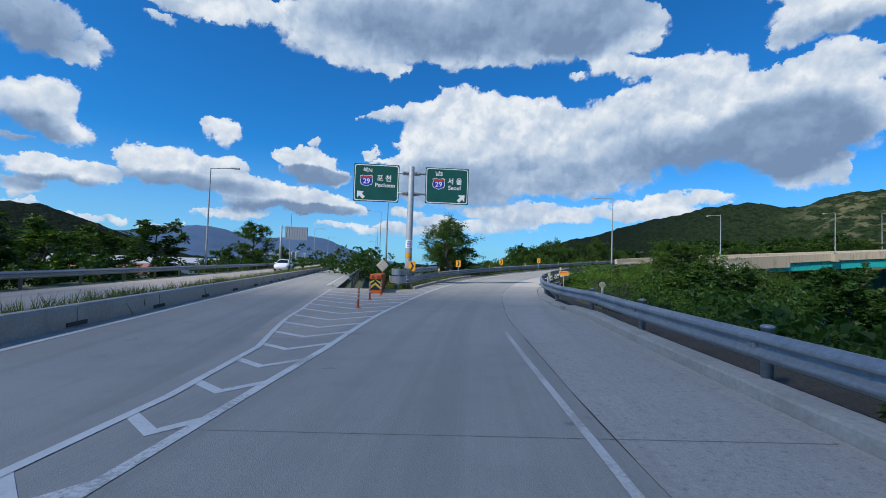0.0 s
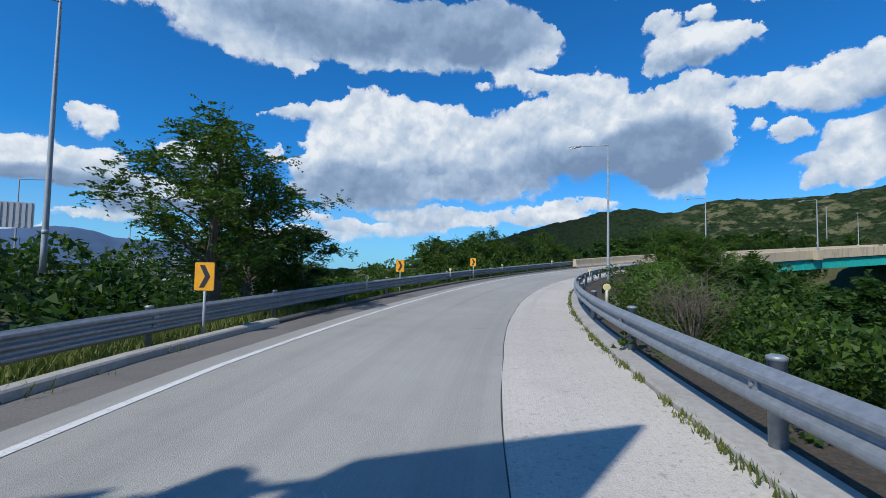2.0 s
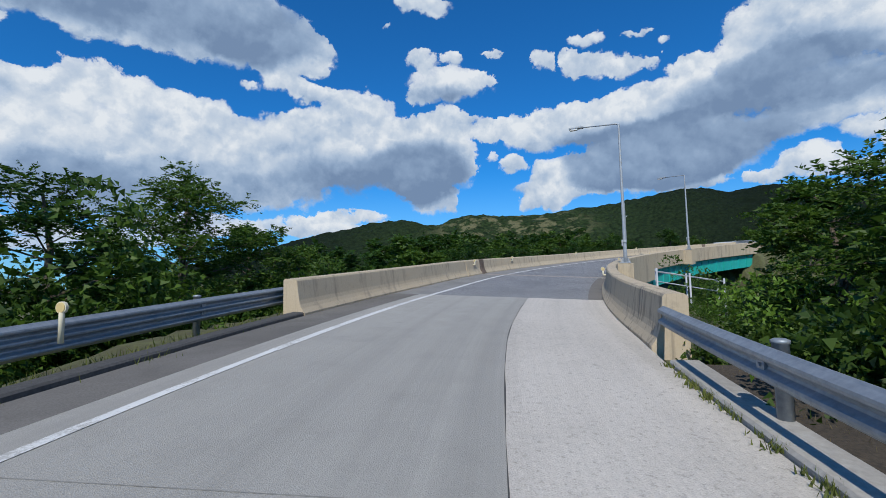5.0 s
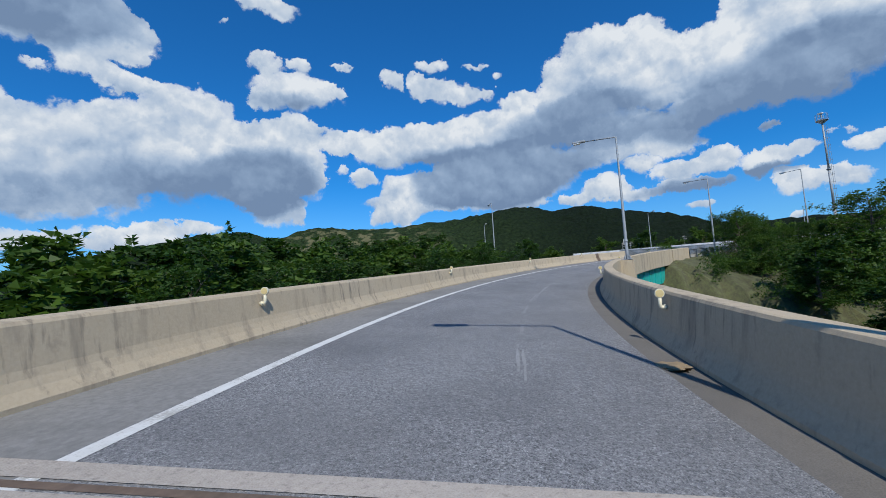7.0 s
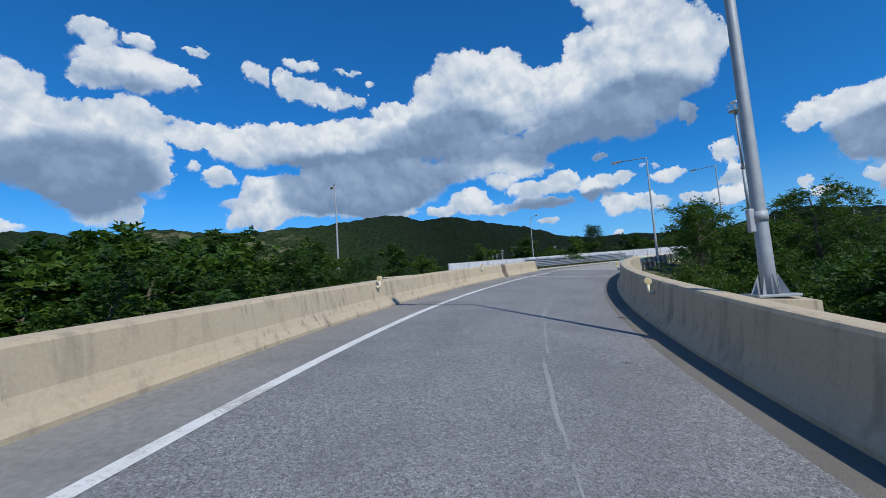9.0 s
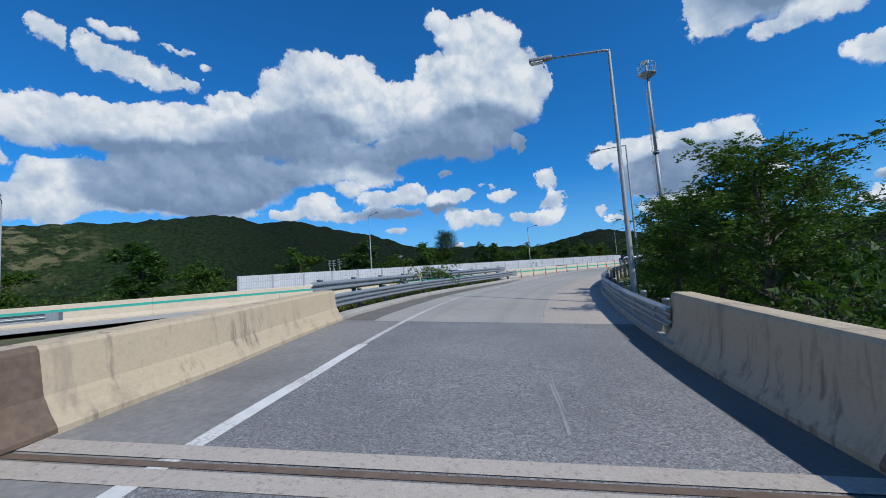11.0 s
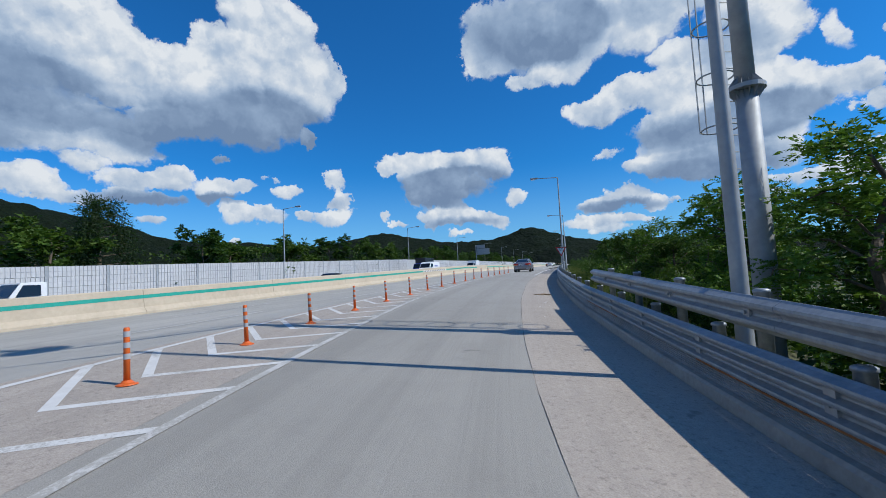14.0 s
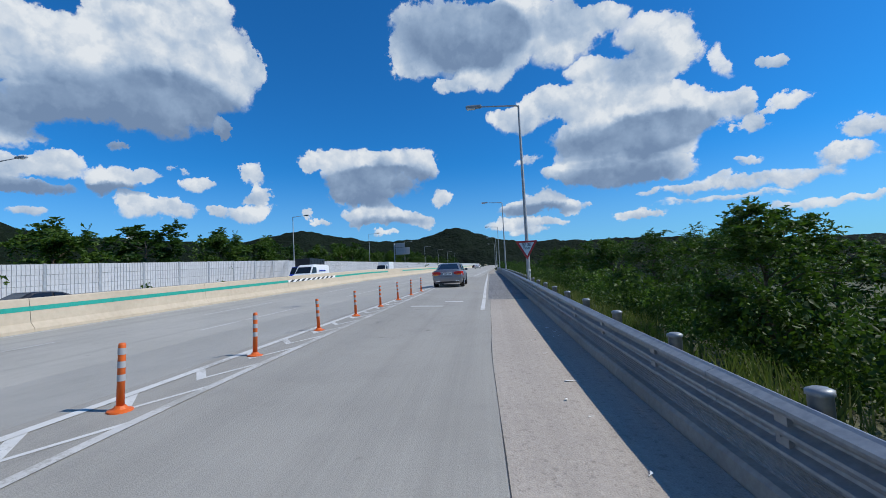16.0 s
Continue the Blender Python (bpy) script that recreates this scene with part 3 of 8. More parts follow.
PAINT = worn_paint("road_paint", (0.64, 0.635, 0.61), (0.33, 0.315, 0.285), 0.54)
SOIL = material("verge_soil", ((0.06, 0.055, 0.03), (0.11, 0.12, 0.045)), 3.0, (0.9, 1.0), bump=0.05, bump_scale=6.0, stain=0.4, stain_scale=0.25)


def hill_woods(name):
    """Mixed woods on the hills: crowns of many greens with darker gaps, cloud shade put into the dark base colour, and
    tan clearings on one slope.
    """
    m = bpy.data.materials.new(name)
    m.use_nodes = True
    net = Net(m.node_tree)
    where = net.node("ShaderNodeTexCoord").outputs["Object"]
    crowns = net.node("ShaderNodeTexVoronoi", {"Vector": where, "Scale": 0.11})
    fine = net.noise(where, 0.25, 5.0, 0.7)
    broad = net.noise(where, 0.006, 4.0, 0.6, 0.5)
    # very dark greens: the cloud shade over the hills, put into the colour
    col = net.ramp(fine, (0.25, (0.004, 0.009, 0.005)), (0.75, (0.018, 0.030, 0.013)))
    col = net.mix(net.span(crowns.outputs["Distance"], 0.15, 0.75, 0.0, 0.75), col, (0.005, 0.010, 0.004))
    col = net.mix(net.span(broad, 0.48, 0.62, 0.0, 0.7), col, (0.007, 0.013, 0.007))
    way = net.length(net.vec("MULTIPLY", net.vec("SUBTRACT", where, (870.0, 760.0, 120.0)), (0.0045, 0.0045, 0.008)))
    # paler crowns round the clearings: that slope's sun and haze, painted in
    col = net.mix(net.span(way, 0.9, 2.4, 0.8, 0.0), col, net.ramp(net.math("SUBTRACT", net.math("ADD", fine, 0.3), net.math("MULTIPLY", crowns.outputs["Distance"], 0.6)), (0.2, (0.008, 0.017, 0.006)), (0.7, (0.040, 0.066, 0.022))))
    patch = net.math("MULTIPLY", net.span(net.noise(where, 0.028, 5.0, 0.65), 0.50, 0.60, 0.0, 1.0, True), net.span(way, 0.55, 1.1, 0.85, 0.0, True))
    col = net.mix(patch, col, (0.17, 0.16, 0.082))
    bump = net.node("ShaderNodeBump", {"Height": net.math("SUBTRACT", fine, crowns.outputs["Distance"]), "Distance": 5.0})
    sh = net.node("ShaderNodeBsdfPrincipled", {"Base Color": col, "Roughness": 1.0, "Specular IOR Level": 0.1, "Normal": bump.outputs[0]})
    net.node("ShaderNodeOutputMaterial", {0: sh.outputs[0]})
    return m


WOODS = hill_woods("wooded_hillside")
# the far range has the blue of distant haze put into its base colour
MOUNTAIN = material("haze_tinted_mountain", ((0.040, 0.085, 0.165), (0.060, 0.110, 0.195)), 0.012, (1.0, 1.0), stain=0.3, stain_scale=0.003)

# ---- the ground ----
HILL_EYE = (60.0, 50.0)
# the skyline: bearing to the right and height over the eye, in degrees
NEAR_RIDGE = ((-75, 3.0), (-60, 4.0), (-46, 3.9), (-42, 2.7), (-38, 1.2), (-35, 0.0), (-28, -0.5), (3, -0.5), (8, 1.8), (16, 3.9), (20, 5.0), (26, 6.5), (32, 7.9), (35, 8.1), (38, 7.4), (43, 8.6), (49, 8.2), (56, 8.7), (64, 9.3), (68.5, 10.0), (71, 10.1), (74.5, 9.4), (79, 9.4), (83.5, 8.4), (87, 7.5), (93.8, 5.9), (98, 5.4), (104, 5.2), (111, 5.0), (114, 5.8), (116.8, 6.3), (119.6, 5.6), (124, 4.9), (128.5, 4.7), (132.4, 4.9), (134.6, 5.7), (136.1, 6.0), (138.4, 5.3), (141, 4.2), (143, 3.9), (150, 3.6), (160, 3.2), (171, 2.3), (200, 2.0), (260, 2.5), (285, 3.0))
FAR_RIDGE = ((-80, 0.0), (-45, 2.2), (-38, 2.6), (-34, 3.2), (-30, 3.7), (-26, 2.8), (-22, 2.7), (-19, 3.1), (-16, 2.7), (-13.6, 1.7), (-10, 0.6), (0, -0.3), (290, -0.3))


def ridge(points, bearing):
    """The skyline's height at a bearing, rounded between its turning points."""
    b = (np.asarray(bearing) + 80) % 360 - 80
    xs, ys = np.array(points).T
    i = np.clip(np.searchsorted(xs, b) - 1, 0, len(xs) - 2)
    w = np.clip((b - xs[i]) / (xs[i + 1] - xs[i]), 0, 1)
    m = np.gradient(ys, xs)
    h = xs[i + 1] - xs[i]
    return (2 * w**3 - 3 * w**2 + 1) * ys[i] + (w**3 - 2 * w**2 + w) * h * m[i] + (3 * w**2 - 2 * w**3) * ys[i + 1] + (w**3 - w**2) * h * m[i + 1]


def ground_height(x, y):
    """Heights of the ground for arrays of x and y."""
    x, y = np.atleast_1d(np.asarray(x, float)), np.atleast_1d(np.asarray(y, float))
    dx, dy = x - HILL_EYE[0], y - HILL_EYE[1]
    r, bearing = np.hypot(dx, dy), np.degrees(np.arctan2(dx, dy))
    near = np.full(x.shape, 1e9)
    road, off, sta, bank = (np.zeros_like(x) for _ in range(4))
    for i in range(0, len(LINE_S), 3):
        d = (x - LINE[i, 0]) ** 2 + (y - LINE[i, 1]) ** 2
        m = d < near
        near[m], road[m], sta[m], bank[m] = d[m], LINE[i, 2], LINE_S[i], LINE[i, 3]
        u = (x - LINE[i, 0]) * AHEAD[i, 1] - (y - LINE[i, 1]) * AHEAD[i, 0]
        off[m] = u[m]
    near = np.sqrt(near)
    edge = np.where(off > 0, 3.6, 7.5)
    drop = np.clip(near - edge, 0.0, None) / np.where(off > 0, 2.6, 2.4)
    verge = road + bank * np.clip(off, -7.5, 3.6) - 0.16 - drop
    under = np.clip(np.minimum(sta - 104, 146 - sta) / 4.0, 0, 1)
    verge = verge - 8.0 * under
    z = np.maximum(-4.0 + np.clip((x - 60) * 0.045, -1.0, 6.0), verge)
    for line, v0, v1, ua, ub in ((MAIN, -300, 900, -15.5, 1.5), (WAY, -260, 900, -30.0, 4.0)):
        h = line.h
        ex, ey = x - line.o[0], y - line.o[1]
        v, u = -math.sin(h) * ex + math.cos(h) * ey, math.cos(h) * ex + math.sin(h) * ey
        out = np.maximum(np.maximum(ua - u, u - ub), np.maximum(v0 - v, v - v1))
        u = u - line.shift(v)
        out = np.maximum(np.maximum(ua - u, u - ub), np.maximum(v0 - v, v - v1))
        lvl = line.rise(v) - 0.22 - np.clip(out, 0, None) / 2.4
        z = np.where(out < 0.3, np.where(near < 5.0, np.minimum(verge, lvl), lvl), np.where(near < 9.0, z, np.maximum(z, lvl)))
    eye_z = 4.0
    for points, far, depth in ((NEAR_RIDGE, 1250.0, 480.0), (FAR_RIDGE, 3700.0, 900.0)):
        top = eye_z + np.tan(np.radians(ridge(points, bearing))) * far
        slope = np.clip(1 - np.abs(r - far) / depth, 0, 1)
        z = np.where(slope > 0, np.maximum(z, z * (1 - slope) + top * (slope * slope * (3 - 2 * slope)) * 0.995), z)
    return z


def ground_z(x, y):
    return float(ground_height([x], [y])[0])


def build_ground():
    rings = [0.0]
    while rings[-1] < 4600:
        r = rings[-1]
        rings.append(r + (2.0 if r < 160 else 14.0 if 760 < r < 1280 else min(110.0, 1.5 + (r - 160) * 0.05)))
    view = np.radians(np.r_[np.linspace(-52, 186, 560, endpoint=False), np.linspace(186, 308, 70, endpoint=False)])
    count = len(view)
    rr, aa = np.meshgrid(np.array(rings[1:]), view, indexing="ij")
    x, y = HILL_EYE[0] + rr * np.sin(aa), HILL_EYE[1] + rr * np.cos(aa)
    z = ground_height(x.ravel(), y.ravel()).reshape(x.shape)
    far = rr > 300
    rough = np.zeros_like(z)
    rough[far] = [6 * noise.noise(Vector((px * 0.035, py * 0.035, 0))) + 9 * noise.noise(Vector((px * 0.009, py * 0.009, 3))) + 3.5 * noise.noise(Vector((px * 0.11, py * 0.11, 7))) for px, py in zip(x[far], y[far])]
    z = z + rough * np.clip((rr - 300) / 400, 0, 1)
    verts = [(HILL_EYE[0], HILL_EYE[1], ground_z(*HILL_EYE))] + np.stack([x, y, z], -1).reshape(-1, 3).tolist()
    n = len(rings) - 1
    faces = [(0, 1 + k, 1 + (k + 1) % count) for k in range(count)]
    for i in range(n - 1):
        base = 1 + i * count
        faces += [(base + k, base + k + count, base + (k + 1) % count + count, base + (k + 1) % count) for k in range(count)]
    ob = raw("ground", verts, faces, SOIL, smooth=True)
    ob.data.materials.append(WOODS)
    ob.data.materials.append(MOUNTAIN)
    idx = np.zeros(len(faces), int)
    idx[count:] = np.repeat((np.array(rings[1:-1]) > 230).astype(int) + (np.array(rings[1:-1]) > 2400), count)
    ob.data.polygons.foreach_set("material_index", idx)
    return tagged(ob, "uneven green ground rising to wooded hills", "ground", kind="structure")


build_ground()


# ---- an unseen cloud, added out of view to shade the start of the ramp ----
def unseen_cloud():
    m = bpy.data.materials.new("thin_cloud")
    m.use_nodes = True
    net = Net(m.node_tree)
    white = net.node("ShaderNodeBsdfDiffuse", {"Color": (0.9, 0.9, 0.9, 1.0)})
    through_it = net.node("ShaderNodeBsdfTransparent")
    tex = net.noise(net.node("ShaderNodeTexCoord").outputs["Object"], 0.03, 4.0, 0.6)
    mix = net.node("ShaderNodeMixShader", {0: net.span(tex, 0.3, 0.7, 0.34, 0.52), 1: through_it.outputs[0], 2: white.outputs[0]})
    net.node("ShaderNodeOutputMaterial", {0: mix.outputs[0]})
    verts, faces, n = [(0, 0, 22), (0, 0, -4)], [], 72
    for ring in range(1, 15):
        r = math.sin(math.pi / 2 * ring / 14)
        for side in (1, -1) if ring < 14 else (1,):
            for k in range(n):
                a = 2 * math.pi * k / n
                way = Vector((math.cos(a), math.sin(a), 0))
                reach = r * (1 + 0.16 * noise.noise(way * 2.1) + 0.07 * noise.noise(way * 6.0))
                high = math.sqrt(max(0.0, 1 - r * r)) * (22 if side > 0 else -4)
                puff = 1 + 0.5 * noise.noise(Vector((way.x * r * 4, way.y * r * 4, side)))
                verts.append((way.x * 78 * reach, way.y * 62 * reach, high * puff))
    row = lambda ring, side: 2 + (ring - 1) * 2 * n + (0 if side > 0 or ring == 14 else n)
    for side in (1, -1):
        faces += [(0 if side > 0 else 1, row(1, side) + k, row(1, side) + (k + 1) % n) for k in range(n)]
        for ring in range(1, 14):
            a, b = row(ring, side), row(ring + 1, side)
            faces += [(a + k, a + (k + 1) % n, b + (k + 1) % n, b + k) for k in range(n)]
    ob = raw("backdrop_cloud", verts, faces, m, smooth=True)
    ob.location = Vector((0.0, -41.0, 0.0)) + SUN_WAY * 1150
    return tagged(ob, "unseen thin cloud added to shade the start of the ramp", "cloud", kind="structure")


unseen_cloud()


# ---- carriageways ----
def strip(name, place, stations, left, right, dz, mat, label, category="road", kind="structure", thick=0.0, cuts=2):
    """A paved strip between two offsets, which may be functions of the station."""
    fl = left if callable(left) else (lambda s: left)
    fr = right if callable(right) else (lambda s: right)

    def profile(s):
        a, b = fl(s), fr(s)
        return [(a + (b - a) * k / cuts, dz) for k in range(cuts + 1)]

    v, f = sweep(place, stations, profile, closed=False)
    grid = [(s, u) for s in stations for u, _ in profile(s)]
    ob = raw(name, v, f, mat)
    layer = ob.data.uv_layers.new(name="along")
    layer.data.foreach_set("uv", [c for loop in ob.data.loops for c in grid[loop.vertex_index]])
    return tagged(ob, label, category, kind=kind)


def seam(s):
    return float(np.interp(s, (0, 8, 13, 17, 23, 35, 80, 160, 176, 183, 203, 260), (1.5, 1.15, 0.9, 0.7, 0.4, 0.15, 0.12, 0.8, 0.75, 0.45, 0.15, 0.0)))


def left_line(s):
    return float(np.interp(s, (-20, 8, 13, 17, 22, 30, 36, 48, 66, 78, 92, 100, 116, 132, 140, 150, 162, 168, 178, 183, 193.7, 205, 222), (-2.5, -2.75, -3.05, -3.2, -3.5, -3.9, -4.2, -4.0, -4.15, -3.85, -3.35, -3.4, -3.05, -2.87, -2.7, -2.6, -2.95, -2.75, -2.95, -3.14, -3.5, -3.45, -3.1)))


def right_edge(s):
    return float(np.interp(s, (-20, 10, 13, 16, 20, 30, 40, 66, 75, 82, 92, 150, 160, 174, 190, 203, 220), (3.6, 3.25, 3.2, 2.6, 2.2, 2.05, 1.95, 1.95, 2.2, 2.6, 2.75, 2.75, 2.9, 2.6, 1.98, 1.76, 1.6)))


def left_edge(s):
    return float(np.interp(s, (22, 30, 36, 60, 82, 92, 101, 113, 124.5, 140, 150, 156, 163, 172, 178), (-4.6, -5.2, -5.7, -5.6, -5.3, -4.95, -5.0, -4.4, -4.26, -4.12, -4.05, -4.6, -4.6, -4.1, -4.3)))




# ---- more materials ----
GUTTER = material("gutter_concrete", ((0.17, 0.165, 0.155), (0.25, 0.24, 0.225)), 12.0, (0.8, 0.95), bump=0.003, bump_scale=50.0, stain=0.5, stain_scale=0.5)
RUST = material("brown_steel_plate", ((0.14, 0.098, 0.07), (0.215, 0.15, 0.105)), 12.0, (0.6, 0.8), metal=0.3, stain=0.5, stain_scale=2.0)
FADED = material("faded_joint", ((0.17, 0.165, 0.15), (0.25, 0.24, 0.215)), 20.0, (0.85, 0.95), stain=0.4, stain_scale=1.5)
RUSTY = material("orange_rust", ((0.20, 0.075, 0.025), (0.36, 0.15, 0.05)), 25.0, (0.8, 0.95), stain=0.5, stain_scale=3.0)
TAR = material("joint_tar", ((0.03, 0.03, 0.03), (0.07, 0.065, 0.06)), 30.0, (0.8, 0.95), stain=0.3)
TEAL = material("teal_girder_paint", ((0.01, 0.34, 0.30), (0.02, 0.42, 0.37)), 3.0, (0.45, 0.6), stain=0.25, stain_scale=0.4)
GREEN_BAND = material("green_stripe_paint", ((0.0, 0.26, 0.20), (0.02, 0.34, 0.27)), 30.0, (0.6, 0.8), stain=0.3, stain_scale=3.0)
MEDIAN = material("median_concrete", ((0.46, 0.385, 0.285), (0.53, 0.45, 0.34)), 4.0, (0.8, 0.95), bump=0.002, bump_scale=30.0, stain=0.25, stain_scale=0.35)
PANEL = material("noise_panel_grey", ((0.46, 0.47, 0.485), (0.57, 0.58, 0.595)), 2.0, (0.5, 0.7), stain=0.25, stain_scale=0.4, by_object=0.25)
PANEL_BACK = material("noise_panel_mesh", ((0.38, 0.39, 0.41), (0.47, 0.48, 0.50)), 30.0, (0.6, 0.8), stain=0.2)
POLE = material("pole_steel", ((0.29, 0.315, 0.335), (0.38, 0.405, 0.425)), 5.0, (0.55, 0.7), metal=0.25, stain=0.2, stain_scale=1.5)


def streaked_concrete(name):
    """Board-cast concrete with dark runs of dirt from its top edge and pale dust."""
    m = bpy.data.materials.new(name)
    m.use_nodes = True
    net = Net(m.node_tree)
    where = net.node("ShaderNodeTexCoord").outputs["Object"]
    runs = net.noise(net.vec("MULTIPLY", where, (1.0, 1.0, 0.10)), 2.6, 5.0, 0.65)
    fine = net.noise(where, 22.0, 6.0, 0.65)
    broad = net.noise(where, 0.35, 3.0, 0.6)
    col = net.ramp(fine, (0.25, (0.41, 0.325, 0.215)), (0.75, (0.50, 0.405, 0.28)))
    col = net.mix(net.span(broad, 0.35, 0.7, 0.0, 0.5), col, (0.46, 0.385, 0.28))
    col = net.mix(net.span(runs, 0.53, 0.76, 0.0, 0.66), col, (0.13, 0.112, 0.09))
    thin = net.noise(net.vec("MULTIPLY", where, (1.0, 1.0, 0.05)), 8.0, 4.0, 0.6)
    col = net.mix(net.span(net.math("MULTIPLY", thin, net.span(broad, 0.3, 0.65, 0.75, 1.15)), 0.58, 0.72, 0.0, 0.6), col, (0.10, 0.088, 0.072))
    spots = net.noise(where, 4.0, 5.0, 0.7)
    col = net.mix(net.span(spots, 0.58, 0.75, 0.0, 0.4), col, (0.20, 0.17, 0.13))
    bump = net.node("ShaderNodeBump", {"Height": fine, "Distance": 0.004})
    sh = net.node("ShaderNodeBsdfPrincipled", {"Base Color": col, "Roughness": 0.9, "Normal": bump.outputs[0]})
    net.node("ShaderNodeOutputMaterial", {0: sh.outputs[0]})
    return m


PARAPET = streaked_concrete("streaked_parapet_concrete")


def tined_concrete(name, a, b, gloss, groove, pits=0.0):
    """Lane concrete: fine aggregate, faint wheel tracks, old oil spots and crosswise wear."""
    m = bpy.data.materials.new(name)
    m.use_nodes = True
    net = Net(m.node_tree)
    coords = net.node("ShaderNodeTexCoord").outputs
    where = coords["Object"]
    grit = net.node("ShaderNodeTexVoronoi", {"Vector": where, "Scale": groove}).outputs["Distance"]
    fine = net.noise(where, 55.0, 6.0, 0.7)
    mid = net.noise(where, 1.7, 5.0, 0.6)
    broad = net.noise(where, 0.16, 4.0, 0.6, 0.6)
    col = net.ramp(fine, (0.28, a), (0.72, b))
    col = net.mix(net.span(grit, 0.0, 0.55, 0.5, 0.0), col, tuple(0.5 * c for c in a))
    col = net.mix(net.span(mid, 0.5, 0.78, 0.0, 0.28), col, tuple(0.6 * c for c in a))
    col = net.mix(net.span(broad, 0.42, 0.66, 0.0, 0.30), col, tuple(1.22 * c for c in b))
    # tining and rubber run along the lane: the map's first axis is the way along it
    tines = net.noise(net.vec("MULTIPLY", coords["UV"], (0.12, 34.0, 0.0)), 1.0, 3.0, 0.6)
    col = net.mix(net.span(tines, 0.35, 0.65, 0.16, 0.0), col, tuple(0.62 * c for c in a))
    tracks = net.noise(net.vec("MULTIPLY", coords["UV"], (0.02, 1.3, 0.0)), 1.0, 3.0, 0.55)
    col = net.mix(net.span(tracks, 0.45, 0.68, 0.0, 0.30, True), col, tuple(0.68 * c for c in a))
    spots = net.node("ShaderNodeTexVoronoi", {"Vector": net.vec("ADD", where, net.node("ShaderNodeTexNoise", {"Vector": where, "Scale": 3.0, "Detail": 3.0}).outputs["Color"]), "Scale": 0.5, "Randomness": 1.0}).outputs["Distance"]
    col = net.mix(net.span(spots, 0.015, 0.07, 0.5, 0.0, True), col, tuple(0.32 * c for c in a))
    chips = net.node("ShaderNodeTexVoronoi", {"Vector": where, "Scale": 3.6, "Randomness": 1.0}).outputs["Distance"]
    col = net.mix(net.span(chips, 0.012, 0.04, 0.6, 0.0, True), col, tuple(0.25 * c for c in a))
    if pits:
        chip = net.noise(where, 17.0, 4.0, 0.65)
        col = net.mix(net.span(chip, 0.56, 0.66, 0.0, pits), col, tuple(0.5 * c for c in a))
        col = net.mix(net.span(chip, 0.44, 0.34, 0.0, 0.5 * pits), col, tuple(1.25 * c for c in b))
    bump = net.node("ShaderNodeBump", {"Height": net.math("ADD", grit, fine), "Distance": 0.003})
    sh = net.node("ShaderNodeBsdfPrincipled", {"Base Color": col, "Roughness": gloss, "Normal": bump.outputs[0]})
    net.node("ShaderNodeOutputMaterial", {0: sh.outputs[0]})
    return m


LANE = tined_concrete("lane_concrete_worn", (0.29, 0.276, 0.245), (0.385, 0.368, 0.328), 0.8, 90.0)
WAY_LANE = tined_concrete("motorway_concrete", (0.36, 0.343, 0.305), (0.465, 0.447, 0.40), 0.8, 90.0)
SHOULDER = tined_concrete("shoulder_concrete_rough", (0.35, 0.305, 0.26), (0.45, 0.40, 0.345), 0.9, 60.0, 0.5)
SHOULDER_PALE = tined_concrete("shoulder_concrete_pale", (0.44, 0.40, 0.345), (0.555, 0.51, 0.45), 0.9, 60.0, 0.5)
# the pale shoulder again, darkened for the cloud shade on its first stretch
SHOULDER_SHADED = tined_concrete("shoulder_concrete_shaded", (0.35, 0.325, 0.29), (0.45, 0.42, 0.375), 0.9, 60.0, 0.5)
DUSTY = material("dusty_asphalt", ((0.115, 0.105, 0.092), (0.19, 0.172, 0.15)), 70.0, (0.85, 0.95), bump=0.004, bump_scale=90.0, stain=0.4, stain_scale=0.6)
GUTTER_DARK = material("stained_gutter", ((0.11, 0.102, 0.09), (0.185, 0.17, 0.15)), 40.0, (0.8, 0.95), bump=0.003, bump_scale=60.0, stain=0.5, stain_scale=0.5)


